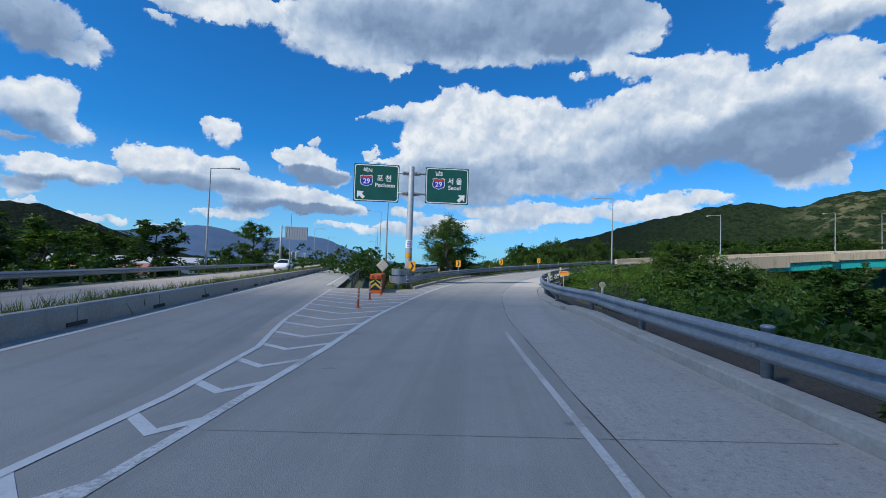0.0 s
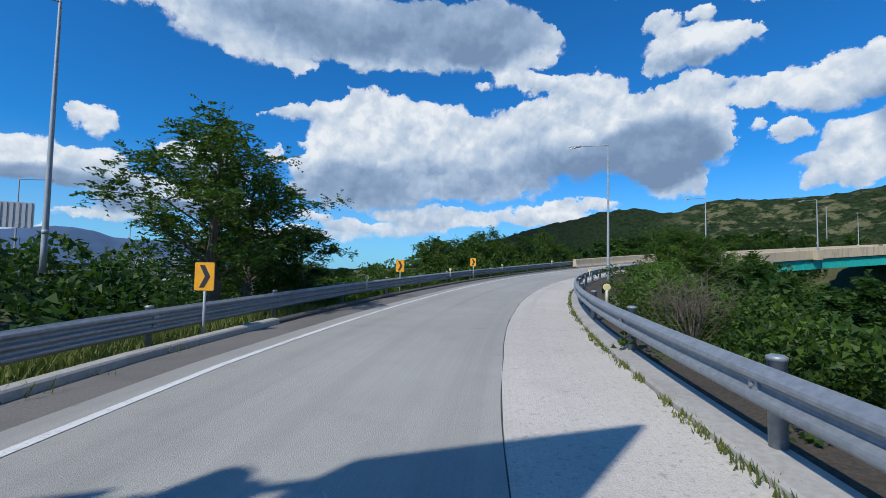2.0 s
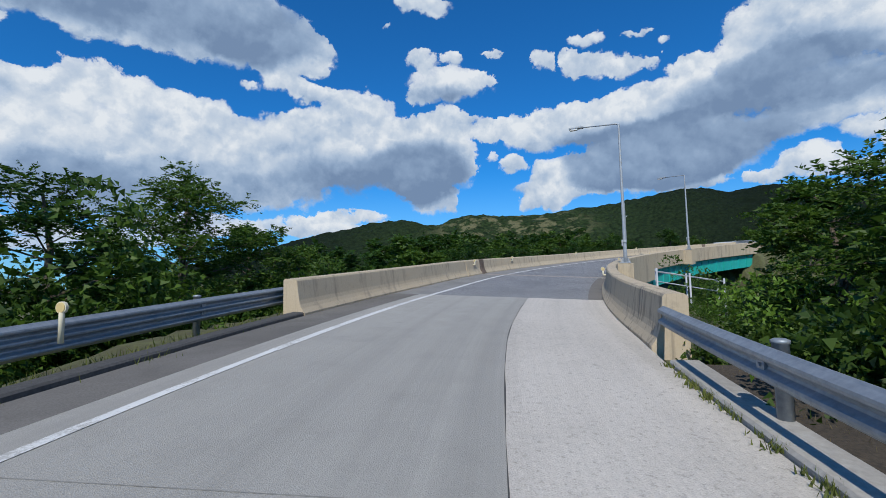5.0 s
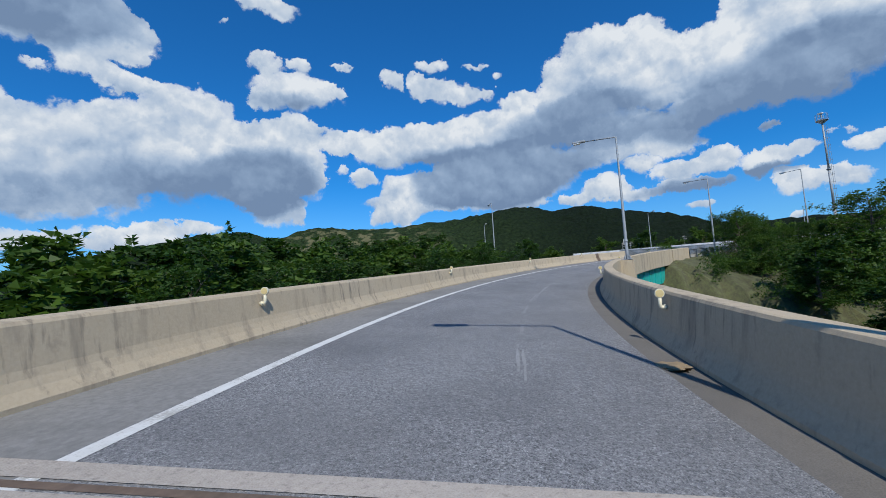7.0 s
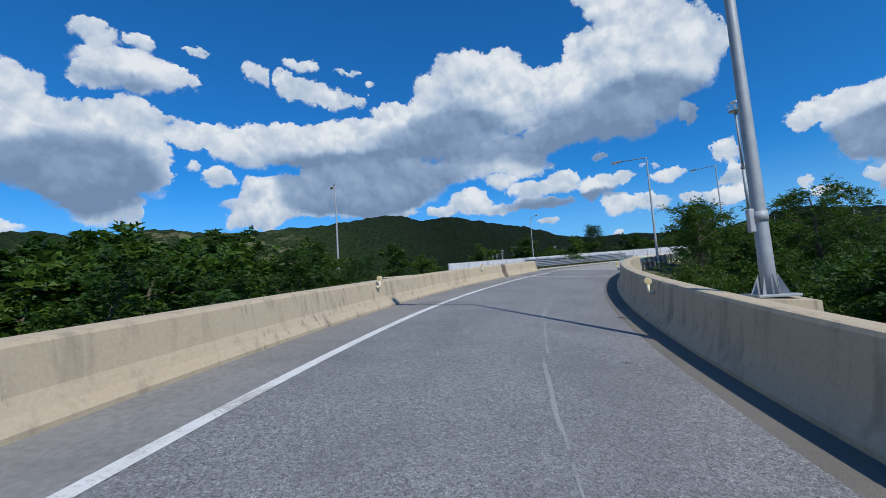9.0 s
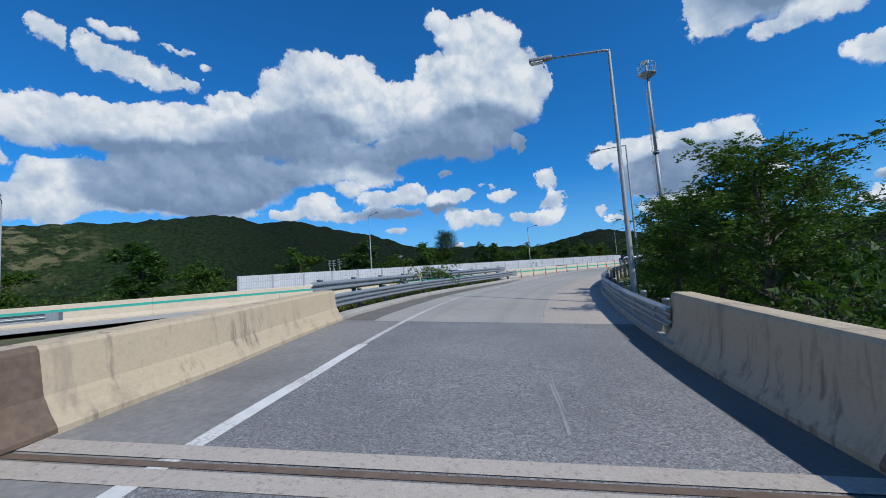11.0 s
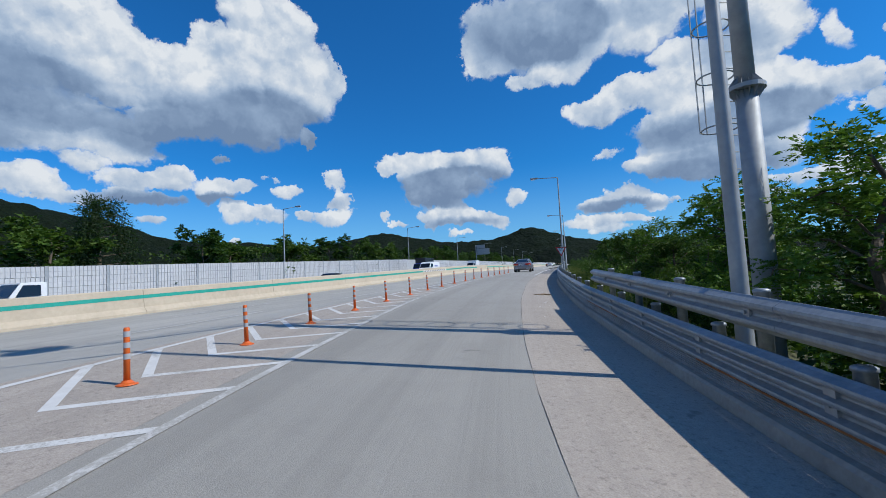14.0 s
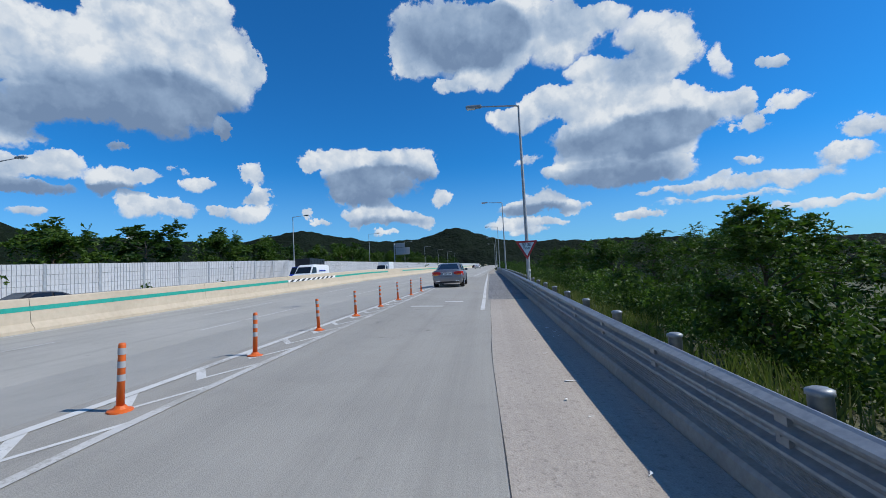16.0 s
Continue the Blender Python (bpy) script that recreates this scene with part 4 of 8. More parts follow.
def coarse_asphalt(name):
    """Open asphalt: pale and dark chippings in a dark binder, polished wheel tracks, a pale scraped streak here and there."""
    m = bpy.data.materials.new(name)
    m.use_nodes = True
    net = Net(m.node_tree)
    where = net.node("ShaderNodeTexCoord").outputs["Object"]
    cell = net.node("ShaderNodeTexVoronoi", {"Vector": where, "Scale": 95.0})
    tone = net.node("ShaderNodeSeparateXYZ", {0: cell.outputs["Color"]}).outputs[0]
    large = net.node("ShaderNodeTexVoronoi", {"Vector": where, "Scale": 42.0})
    tone2 = net.node("ShaderNodeSeparateXYZ", {0: large.outputs["Color"]}).outputs[1]
    mix = net.math("ADD", net.math("MULTIPLY", tone, 0.6), net.math("MULTIPLY", tone2, 0.4))
    col = net.ramp(mix, (0.12, (0.07, 0.071, 0.075)), (0.45, (0.19, 0.19, 0.195)), (0.75, (0.27, 0.27, 0.27)), (0.95, (0.43, 0.425, 0.42)))
    broad = net.noise(where, 0.5, 4.0, 0.6)
    col = net.mix(net.span(broad, 0.40, 0.72, 0.0, 0.45), col, (0.085, 0.085, 0.09))
    dust = net.noise(where, 0.17, 5.0, 0.6, 0.8)
    col = net.mix(net.span(dust, 0.42, 0.70, 0.0, 0.35), col, (0.24, 0.235, 0.225))
    spots = net.node("ShaderNodeTexVoronoi", {"Vector": where, "Scale": 0.6}).outputs["Distance"]
    col = net.mix(net.span(spots, 0.02, 0.07, 0.6, 0.0, True), col, (0.04, 0.04, 0.042))
    bump = net.node("ShaderNodeBump", {"Height": cell.outputs["Distance"], "Distance": 0.006})
    sh = net.node("ShaderNodeBsdfPrincipled", {"Base Color": col, "Roughness": 0.85, "Normal": bump.outputs[0]})
    net.node("ShaderNodeOutputMaterial", {0: sh.outputs[0]})
    return m


ASPHALT = coarse_asphalt("bridge_asphalt_coarse")

# ---- carriageways ----
def gore_line(s):
    """The main road's right-hand line, as an offset from the ramp."""
    return float(np.interp(s, (-30, 0, 5, 8, 12, 14, 20, 24), (-3.0, -3.45, -3.65, -4.1, -5.5, -6.1, -8.3, -9.9)))


strip("road_gutter_1", at, steps(31, 89, 1.0), left_edge, lambda s: left_line(s) - 0.55, 0.001, GUTTER_DARK, "stained dark gutter beside the ramp's outer kerb")
strip("road_gutter_4", at, steps(155, 176, 1.0), left_edge, lambda s: left_edge(s) + float(np.interp(s, (155, 172, 176), (0.9, 0.75, 0.3))), 0.002, GUTTER_DARK, "stained dark gutter beside the merging lane's kerb")
strip("road_lane_1", at, steps(-60, 89, 1.0), lambda s: left_line(s) - 0.55 if s > 31 else left_edge(s) if s > 22 else left_line(s) - 0.3, seam, 0.0, LANE, "worn grey concrete ramp lane", cuts=3)
strip("road_gore_1", at, steps(9, 24, 1.0), lambda s: gore_line(s) - 0.4, lambda s: left_line(s) - 0.3 if s < 22.5 else left_edge(s), 0.0, SHOULDER, "pale concrete wedge between ramp and main road")
strip("road_gore_2", at, steps(-30, 9, 1.0), lambda s: gore_line(s) - 0.4, lambda s: left_line(s) - 0.3, 0.0, LANE, "worn concrete wedge at the start of the hatching")
strip("road_shoulder_4", at, steps(-60, 28, 1.0), seam, right_edge, 0.0, SHOULDER_SHADED, "rough concrete shoulder, darkened for cloud shade, at the start of the ramp")
strip("road_shoulder_1", at, steps(28, 80, 1.0), seam, right_edge, 0.0, SHOULDER_PALE, "pale rough concrete shoulder of the ramp")
strip("road_shoulder_2", at, steps(80, 89, 1.0), seam, right_edge, 0.0, SHOULDER_PALE, "pale concrete shoulder before the bridge")
strip("road_lane_2", at, steps(89, 155, 1.0), lambda s: left_line(s) - 0.12, lambda s: right_edge(s) - 0.5, 0.0, ASPHALT, "dark coarse asphalt on the bridge", cuts=3)
strip("road_gutter_2", at, steps(89, 155, 1.0), left_edge, lambda s: left_line(s) - 0.12, 0.0, GUTTER, "smooth grey concrete gutter along the parapet")
strip("road_gutter_3", at, steps(89, 155, 1.0), lambda s: right_edge(s) - 0.5, right_edge, 0.0, DUSTY, "dusty asphalt edge in the parapet's shade")
strip("road_lane_3", at, steps(155, 420, 2.0), lambda s: left_edge(s) if s < 178 else left_line(s) - 0.3, seam, 0.0, LANE, "grey tined concrete merging lane", cuts=3)
strip("road_shoulder_3", at, steps(155, 420, 2.0), seam, right_edge, 0.0, SHOULDER, "pale rough concrete shoulder of the merging lane")


def blend_strip():
    """Paving that falls from the ramp's wedge to the lower motorway lanes."""
    v, f = [], []
    for s in steps(178, 230, 1.0):
        a = at(s, way_line(s) - 0.2, 0.0)
        h = WAY.h
        along = -math.sin(h) * (a.x - WAY.o[0]) + math.cos(h) * (a.y - WAY.o[1])
        v += [tuple(a), tuple(WAY(along, -3.2, -0.012))]
    f = [(2 * k, 2 * k + 1, 2 * k + 3, 2 * k + 2) for k in range(len(v) // 2 - 1)]
    return tagged(raw("road_motorway_edge", v, f, WAY_LANE), "grey concrete edge lane of the motorway", "road", kind="structure")


def way_line(s):
    """The motorway's right-hand line, as an offset from the ramp."""
    return float(np.interp(s, (174, 179, 183.5, 194, 205.5, 211, 220, 230), (-7.2, -6.5, -6.05, -5.2, -4.2, -3.95, -3.6, -3.2)))


strip("road_gore_4", at, steps(198, 226, 1.0), lambda s: way_line(s) - 0.25, lambda s: left_line(s) - 0.28, 0.001, LANE, "worn concrete wedge where ramp and motorway meet")
strip("road_gore_3", at, steps(176, 198, 1.0), lambda s: way_line(s) - 0.25, lambda s: left_line(s) - 0.28 if s > 176.9 else left_edge(s) + 0.02, 0.003, SHOULDER, "pale concrete wedge between ramp and motorway")
blend_strip()
strip("road_main", MAIN, steps(-90, 700, 4.0), -4.1, lambda v: 0.6, -0.02, LANE, "grey concrete carriageway of the main road")
strip("road_main_opposite", MAIN, steps(-90, 700, 4.0), -12.0, -6.2, -0.02, SHOULDER, "pale concrete opposite carriageway of the main road")
strip("road_motorway", WAY, steps(-150, 700, 5.0), -13.2, lambda v: 0.6 if v < 30 else 2.2, -0.03, WAY_LANE, "grey concrete motorway lanes")
strip("road_motorway_opposite", WAY, steps(-150, 700, 5.0), -25.8, -13.8, -0.03, WAY_LANE, "grey concrete opposite motorway lanes")


# ---- painted lines ----
PAINT_WORN = worn_paint("worn_road_paint", (0.56, 0.55, 0.525), (0.34, 0.325, 0.29), 0.44)

def line(name, place, stations, centre, width, label="worn white painted line on the road", dz=0.005, mat=PAINT):
    fc = centre if callable(centre) else (lambda s: centre)
    v, f = sweep(place, stations, lambda s: [(fc(s) - width / 2, dz), (fc(s) + width / 2, dz)], closed=False)
    return tagged(raw(name, v, f, mat), label, "road marking", kind="structure")


def stroke(name, place, a, b, width, label="white hatching bar painted on the road", dz=0.005):
    """A straight painted bar between two (station, offset) places; its ends run along the road."""
    (s0, u0), (s1, u1) = a, b
    v, f = [], []
    for k in range(5):
        s, u = s0 + (s1 - s0) * k / 4, u0 + (u1 - u0) * k / 4
        v += [tuple(place(s - width / 2, u, dz)), tuple(place(s + width / 2, u, dz))]
    f = [(2 * k, 2 * k + 1, 2 * k + 3, 2 * k + 2) for k in range(4)]
    return tagged(raw(name, v, f, PAINT), label, "road marking", "hatching bars", kind="structure")


line("trim_line_1", at, steps(-40, 80, 1.0), left_line, 0.14, dz=0.007)
line("trim_line_2", at, steps(80, 152, 1.0), left_line, 0.18)
line("trim_line_3", at, steps(152, 226, 1.0), left_line, 0.12, "thin and badly worn white line", dz=0.009, mat=PAINT_WORN)
line("trim_line_4", at, steps(-30, 23, 1.0), gore_line, 0.13, dz=0.009)
line("trim_line_5", MAIN, steps(24, 500, 4.0), -0.2, 0.14, dz=-0.012)
line("trim_line_6", MAIN, steps(-60, 500, 4.0), -3.65, 0.14, dz=-0.012)
line("trim_line_7", at, steps(178, 230, 1.0), way_line, 0.13, dz=0.009)
line("trim_line_8", WAY, steps(-120, 500, 5.0), -12.6, 0.16, dz=-0.02)
line("trim_line_9", WAY, steps(45, 500, 5.0), 1.2, 0.14, dz=-0.02)
line("trim_line_11", at, steps(-8, 10, 1.0), lambda s: float(np.interp(s, (-8, 4, 10), (2.0, 1.35, 1.0))) - 0.25, 0.09, "thin worn white line", mat=PAINT_WORN)
for k in range(12):
    for j, u in enumerate((-4.6, -8.6)):
        v0 = -30 + 13.0 * k + 5 * j
        line("trim_dash", WAY, steps(v0, v0 + 6.5, 2.0), u, 0.13, "white dashed lane line on the motorway", dz=-0.02)
line("trim_line_10", at, steps(214, 300, 2.0), lambda s: seam(s) - 0.25, 0.13)
for k in range(24):
    s = 3.91 + 1.297 * (k - 7) if k < 14 else 11.69 + 1.36 * (k - 13)
    tip = (s, float(np.interp(s, (-10, 0, 3.9, 6.8, 10.7, 11.7, 13.1, 14.4, 17.1, 22), (-2.95, -2.98, -3.03, -3.3, -3.9, -4.1, -4.28, -4.44, -4.99, -5.4))))
    reach = (left_line(s) - tip[1]) * float(np.interp(s, (4, 8, 15), (1.05, 0.85, 0.74)))
    if s < 20.5:
        left = s + min(1.6, (tip[1] - gore_line(s)) * 0.76)
        stroke("trim_hatch", at, tip, (left, gore_line(left) + 0.05), 0.17)
    stroke("trim_hatch", at, (s, tip[1] if s < 20.5 else max(tip[1], left_edge(s) + 0.3)), (s + reach, left_line(s + reach) - 0.05), 0.22)
for k in range(39):
    s = 172.33 + 1.2037 * k
    if s < 176.5:
        a, b = (s, left_edge(s) + 0.2), (s + 1.0, left_line(s) - 0.05)
        stroke("trim_hatch", at, a, b, 0.16)
        continue
    mid = float(np.interp(s, (176, 182.3, 187.1, 193, 205, 216), (-4.9, -4.73, -4.61, -4.39, -3.84, -3.5)))
    if s > 180:
        stroke("trim_hatch", at, (s, mid), (s + 1.1 * (mid - way_line(s)), way_line(s + 0.6) + 0.05), 0.2)
        stroke("trim_hatch", at, (s, mid), (s + 0.85, left_line(s + 0.85) - 0.05), 0.15)
    else:
        stroke("trim_hatch", at, (s, -4.2), (s + 0.6, left_line(s + 0.6) - 0.05), 0.17)
# tar-filled joints across the slabs, and the seam beside the shoulder
for s in list(range(-8, 84, 12)) + list(range(158, 260, 15)):
    v, f = sweep(at, [s - 0.006, s + 0.006], lambda q: [(left_line(q) - 0.2 + (right_edge(q) - left_line(q) + 0.1) * k / 6, 0.003) for k in range(7)], closed=False)
    tagged(raw("trim_joint", v, f, FADED), "thin faded joint across the concrete slabs", "joint", kind="structure")
for s0, s1, slim in ((-20, 88, 1.0), (156, 300, 0.45)):
    v, f = sweep(at, steps(s0, s1, 0.5), lambda q: [(seam(q) - slim * (0.006 + 0.005 * math.sin(q * 1.7)) + 0.012 * math.sin(q * 0.9), 0.004), (seam(q) + slim * (0.006 + 0.005 * math.sin(q * 2.9 + 1)) + 0.012 * math.sin(q * 0.9), 0.004)], closed=False)
    tagged(raw("trim_seam", v, f, TAR), "dark cracked seam between lane and shoulder", "joint", kind="structure")
for s in (100.25, 147.3):
    for k, (d, w, m) in enumerate(((-0.32, 0.24, SHOULDER), (-0.05, 0.09, RUST), (0.08, 0.24, SHOULDER))):
        v, f = sweep(at, [s + d, s + d + w], lambda q: [(left_edge(q) + (right_edge(q) - left_edge(q)) * j / 6, 0.006 + 0.002 * k) for j in range(7)], closed=False)
        tagged(raw("trim_expansion_joint", v, f, m), "steel-edged expansion joint across the bridge", "joint", kind="structure")


# ---- kerbs ----
def kerb(name, stations, edge, side, height, width, label, mat=KERB):
    prof = lambda s: [(edge(s), -0.2), (edge(s) + side * 0.02, height - 0.03), (edge(s) + side * 0.05, height), (edge(s) + side * width, height + 0.01), (edge(s) + side * (width + 0.02), -0.3)]
    v, f = sweep(at, stations, prof)
    return tagged(raw(name, v, f, mat), label, "kerb", kind="structure")


kerb("kerb_1", steps(-15, 15, 1.0), right_edge, 1, 0.16, 0.34, "grey concrete kerb with broken edges")
kerb("kerb_2", steps(15.6, 80, 1.0), right_edge, 1, 0.07, 0.42, "pale concrete kerb with grass in its joint")
BITUMEN = material("dark_bitumen_edge", ((0.045, 0.044, 0.043), (0.085, 0.082, 0.078)), 20.0, (0.85, 0.95), bump=0.004, bump_scale=40.0, stain=0.3, stain_scale=0.8)
kerb("kerb_3", steps(24, 40, 1.0), left_edge, -1, 0.14, 0.24, "worn concrete kerb behind the crash barrier")
kerb("kerb_6", steps(40.02, 84, 1.0), left_edge, -1, 0.09, 0.30, "low dark bitumen edge on the ramp's outer side", BITUMEN)
kerb("kerb_4", steps(155, 176.7, 1.0), left_edge, -1, 0.12, 0.34, "worn concrete kerb beside the verge")
kerb("kerb_5", steps(152, 300, 1.0), right_edge, 1, 0.15, 0.15, "grey concrete kerb under the guard rail")


def under(ob, root):
    ob.parent = root
    ob.matrix_parent_inverse = root.matrix_world.inverted()
    return ob


# ---- the bridge ----
def parapet(side, s0, s1):
    low = -0.5 if s0 > 100.5 and s1 < 147.3 else -1.35

    def prof(s):
        e = right_edge(s) if side > 0 else left_edge(s)
        w = 0.62
        k = 1.0 if side > 0 else float(np.interp(s, (98, 108, 116, 128, 136), (1.0, 0.92, 0.885, 0.87, 0.845)))
        return [(e + side * u, z * (k if z > 0.3 else 1.0)) for u, z in ((0, -0.3), (0, 0.06), (0.02, 0.09), (0.085, 0.19), (0.13, 0.29), (0.158, 0.40), (0.22, 0.90), (0.25, 0.945), (0.30, 0.955), (w - 0.05, 0.955), (w, 0.92), (w, low))]
    v, f = sweep(at, steps(s0, s1, 0.75), prof)
    return tagged(raw("bridge_parapet", v, f, PARAPET), "weathered beige concrete bridge parapet with dark streaks", "parapet", kind="structure")


for s0, s1 in ((83.5, 98.1), (98.17, 100.6), (100.8, 116.0), (116.03, 132.0), (132.03, 147.2), (147.5, 155.0)):
    parapet(-1, s0, s1)
for s0, s1 in ((81.0, 95.4), (95.46, 100.05), (100.25, 118.0), (118.03, 133.0), (133.03, 147.2), (147.5, 152.5)):
    parapet(1, s0, s1)
for side, s0 in ((-1, 100.35), (1, 99.75), (-1, 147.0), (1, 147.0)):
    e = right_edge(s0) if side > 0 else left_edge(s0)
    face = ((-0.012, 0.02), (-0.012, 0.06), (0.008, 0.095), (0.073, 0.195), (0.118, 0.295), (0.146, 0.405), (0.208, 0.905), (0.24, 0.96))
    v, f = sweep(at, [s0, s0 + 0.72], [(e + side * u, z * (0.845 if s0 > 120 and side < 0 and z > 0.3 else 1.0)) for u, z in face] + [(e + side * (u + 0.06), z * (0.845 if s0 > 120 and side < 0 and z > 0.3 else 1.0)) for u, z in face[::-1]])
    plate = tagged(raw("cover_plate", v, f, RUST), "brown steel plate covering the parapet's expansion joint", "cover plate")
    for k in range(4):
        bm = tube(bmesh.new(), [(0, 0, 0), (-side * 0.016, 0, 0)], 0.018, 8)
        under(part("bolt", bm, STEEL), plate).matrix_world = pose(*at(s0 + 0.08, e + side * (0.150 + 0.016 * k), 0.42 + 0.14 * k), 0, 0, turn(s0))
v, f = sweep(at, steps(100.8, 147.5, 1.0), lambda s: [(left_edge(s) - 0.55, -0.02), (left_edge(s) - 0.55, -0.55), (left_edge(s) + 0.8, -0.62), (right_edge(s) - 0.8, -0.62), (right_edge(s) + 0.55, -0.55), (right_edge(s) + 0.55, -0.02)])
tagged(raw("bridge_deck", v, f, PARAPET), "stained concrete bridge deck slab", "bridge deck", kind="structure")
girder = group_at("bridge_girder", Matrix.Identity(4), "teal-painted steel box girders under the bridge deck", "girder", kind="structure")
for a, b in ((-0.7, -1.9), (1.9, 0.7)):
    v, f = sweep(at, steps(101.8, 147.2, 1.0), lambda s: [(a - (left_edge(s) + 4.4) * 0, -0.6), (a, -2.0), (b, -2.0), (b, -0.6)])
    raw("girder_web", v, f, TEAL, girder)
v, f = sweep(at, steps(101.8, 147.2, 1.0), lambda s: [(right_edge(s) + 0.22, -0.63), (right_edge(s) + 0.17, -2.15), (right_edge(s) - 1.6, -2.15), (right_edge(s) - 1.6, -0.63)])
raw("girder_edge", v, f, TEAL, girder)
for k in range(24):
    s = 102.5 + 1.9 * k
    v, f = sweep(at, [s, s + 0.03], [(right_edge(s) + 0.29, -0.63), (right_edge(s) + 0.27, -2.13), (right_edge(s) + 0.15, -2.13), (right_edge(s) + 0.15, -0.63)])
    raw("stiffener", v, f, TEAL, girder)
for s0, s1 in ((98.6, 101.9), (147.0, 150.0)):
    v, f = sweep(at, [s0, s1], lambda s: [(left_edge(s) - 0.6, -0.8), (left_edge(s) - 0.6, -12.0), (right_edge(s) + 0.75, -12.0), (right_edge(s) + 0.75, -0.8)])
    tagged(raw("bridge_abutment", v, f, PARAPET), "pale concrete abutment of the bridge", "abutment", kind="structure")


# ---- guard rails ----
W = [(0.0, 0.0), (0.02, 0.02), (0.085, 0.06), (0.09, 0.085), (0.085, 0.11), (0.025, 0.15), (0.015, 0.175), (0.025, 0.20), (0.085, 0.24), (0.09, 0.265), (0.085, 0.29), (0.02, 0.33), (0.0, 0.35)]
THRIE = [(d, 0.9 * z) for d, z in W[:-1] + [(0.015, 0.35), (0.025, 0.375), (0.085, 0.415), (0.09, 0.44), (0.085, 0.465), (0.02, 0.505), (0.0, 0.525)]]

LOW_THRIE = [(d, 0.83 * z) for d, z in THRIE]


def guard_rail(place, stations, u, side, base, label, post_step=2.0, shape=W, post_base=-0.5, phase=0.4, post_r=0.07, behind=0.12, end_plate=False, heading=None):
    """A pressed steel beam on round posts, lapped every four metres; side is +1 where the road lies to its left."""
    fu = u if callable(u) else (lambda s: u)
    top = base + shape[-1][1]
    root = group_at("guard_rail", Matrix.Translation(place(stations[0], fu(stations[0]))), label, "guard rail")
    for k in range(0, len(stations) - 1, 4):
        part_s = stations[k:k + 5]
        part_s = [part_s[0] - 0.12] + part_s[1:]
        lift = 0.004 * (k // 4 % 2)
        prof = lambda s: [(fu(s) - side * (d + lift), base + z) for d, z in shape] + [(fu(s) - side * (d + lift - 0.012), base + z) for d, z in shape[::-1]]
        v, f = sweep(place, part_s, prof)
        under(raw("beam", v, f, STEEL), root)
    bm = bmesh.new()
    tube(bm, [(0, 0, post_base), (0, 0, top + 0.02), (0, 0, top + 0.025), (0, 0, top + 0.055), (0, 0, top + 0.07)], [post_r, post_r, post_r * 1.14, post_r * 1.14, post_r * 0.7], 12)
    post = mesh_of("post", bm, STEEL, True)
    bm = box(bmesh.new(), -0.05, behind - 0.02, -0.06, 0.06, base + 0.08, top - 0.08)
    for z in (base + 0.175,):
        tube(bm, [(-0.07, 0, z), (-0.035, 0, z)], 0.02, 8)
    bracket = mesh_of("bracket", bm, STEEL)
    s = stations[0] + phase
    while s < stations[-1]:
        at_post = place(s, fu(s) + side * behind)
        under(new("post", post), root).matrix_world = Matrix.Translation(at_post)
        ahead = place(s + 0.3, fu(s)) - place(s - 0.3, fu(s))
        h = math.degrees(math.atan2(-ahead.x, ahead.y)) + (0 if side > 0 else 180)
        under(new("bracket", bracket), root).matrix_world = pose(*place(s, fu(s)), 0, 0, h)
        s += post_step
    if end_plate:
        e = stations[-1] if end_plate > 0 else stations[0]
        way = 1 if end_plate > 0 else -1
        v, f = sweep(place, [e - way * 0.3, e + way * 0.45, e + way * 0.62], lambda s: [(fu(e) - side * 0.095 + side * max(0, abs(s - e) - 0.44) * 0.8, base - 0.02), (fu(e) - side * 0.095 + side * max(0, abs(s - e) - 0.44) * 0.8, top + 0.02), (fu(e) - side * 0.075, top + 0.02), (fu(e) - side * 0.075, base - 0.02)])
        under(raw("end_plate", v, f, STEEL), root)
    return root


guard_rail(at, steps(-12, 81, 1.0), lambda s: right_edge(s) + 0.22, 1, 0.40, "blue-grey galvanised guard rail beside the ramp's shoulder", 4.0, behind=0.14, phase=1.6)
guard_rail(at, steps(24.8, 84, 1.0), lambda s: left_edge(s) - 0.55 - (0.35 if s > 30 else 0.05 * max(0, s - 23)), -1, 0.235, "broad blue-grey guard rail on the ramp's outer side", 4.0, THRIE)
guard_rail(at, steps(25.3, 33.3, 1.0), lambda s: left_edge(s) - 1.0, -1, 0.82, "short raised guard rail by the sign pole", 2.0)
guard_rail(at, steps(152.5, 300, 1.0), lambda s: right_edge(s) + 0.16, 1, 0.30, "broad triple-wave guard rail beside the merging lane", 2.0, LOW_THRIE, phase=0.9, behind=0.2)
guard_rail(at, steps(178.4, 190.4, 1.0), lambda s: right_edge(s) + 0.40, 1, 0.78, "raised guard rail shielding the mast", 2.0, end_plate=-1)
guard_rail(at, steps(155, 176.2, 1.0), lambda s: left_edge(s) - 0.42, -1, 0.27, "broad pale grey guard rail between ramp and motorway", 2.0, LOW_THRIE, end_plate=1)
guard_rail(at, steps(156.2, 177.2, 1.0), -6.1, -1, 0.62, "grey guard rail on stout posts beyond the grass strip", 2.25, end_plate=1, post_r=0.09, phase=0.6)
guard_rail(WAY, steps(-110, -56, 1.0), 0.9, 1, 0.40, "grey guard rail along the motorway's shoulder", 4.0, end_plate=1, post_r=0.09)
guard_rail(MAIN, steps(-60, 260, 2.0), -12.5, -1, 0.42, "long grey guard rail beyond the main road", 4.0)
guard_rail(MAIN, steps(24, 200, 2.0), 1.3, 1, 0.40, "grey guard rail beside the main road", 4.0)

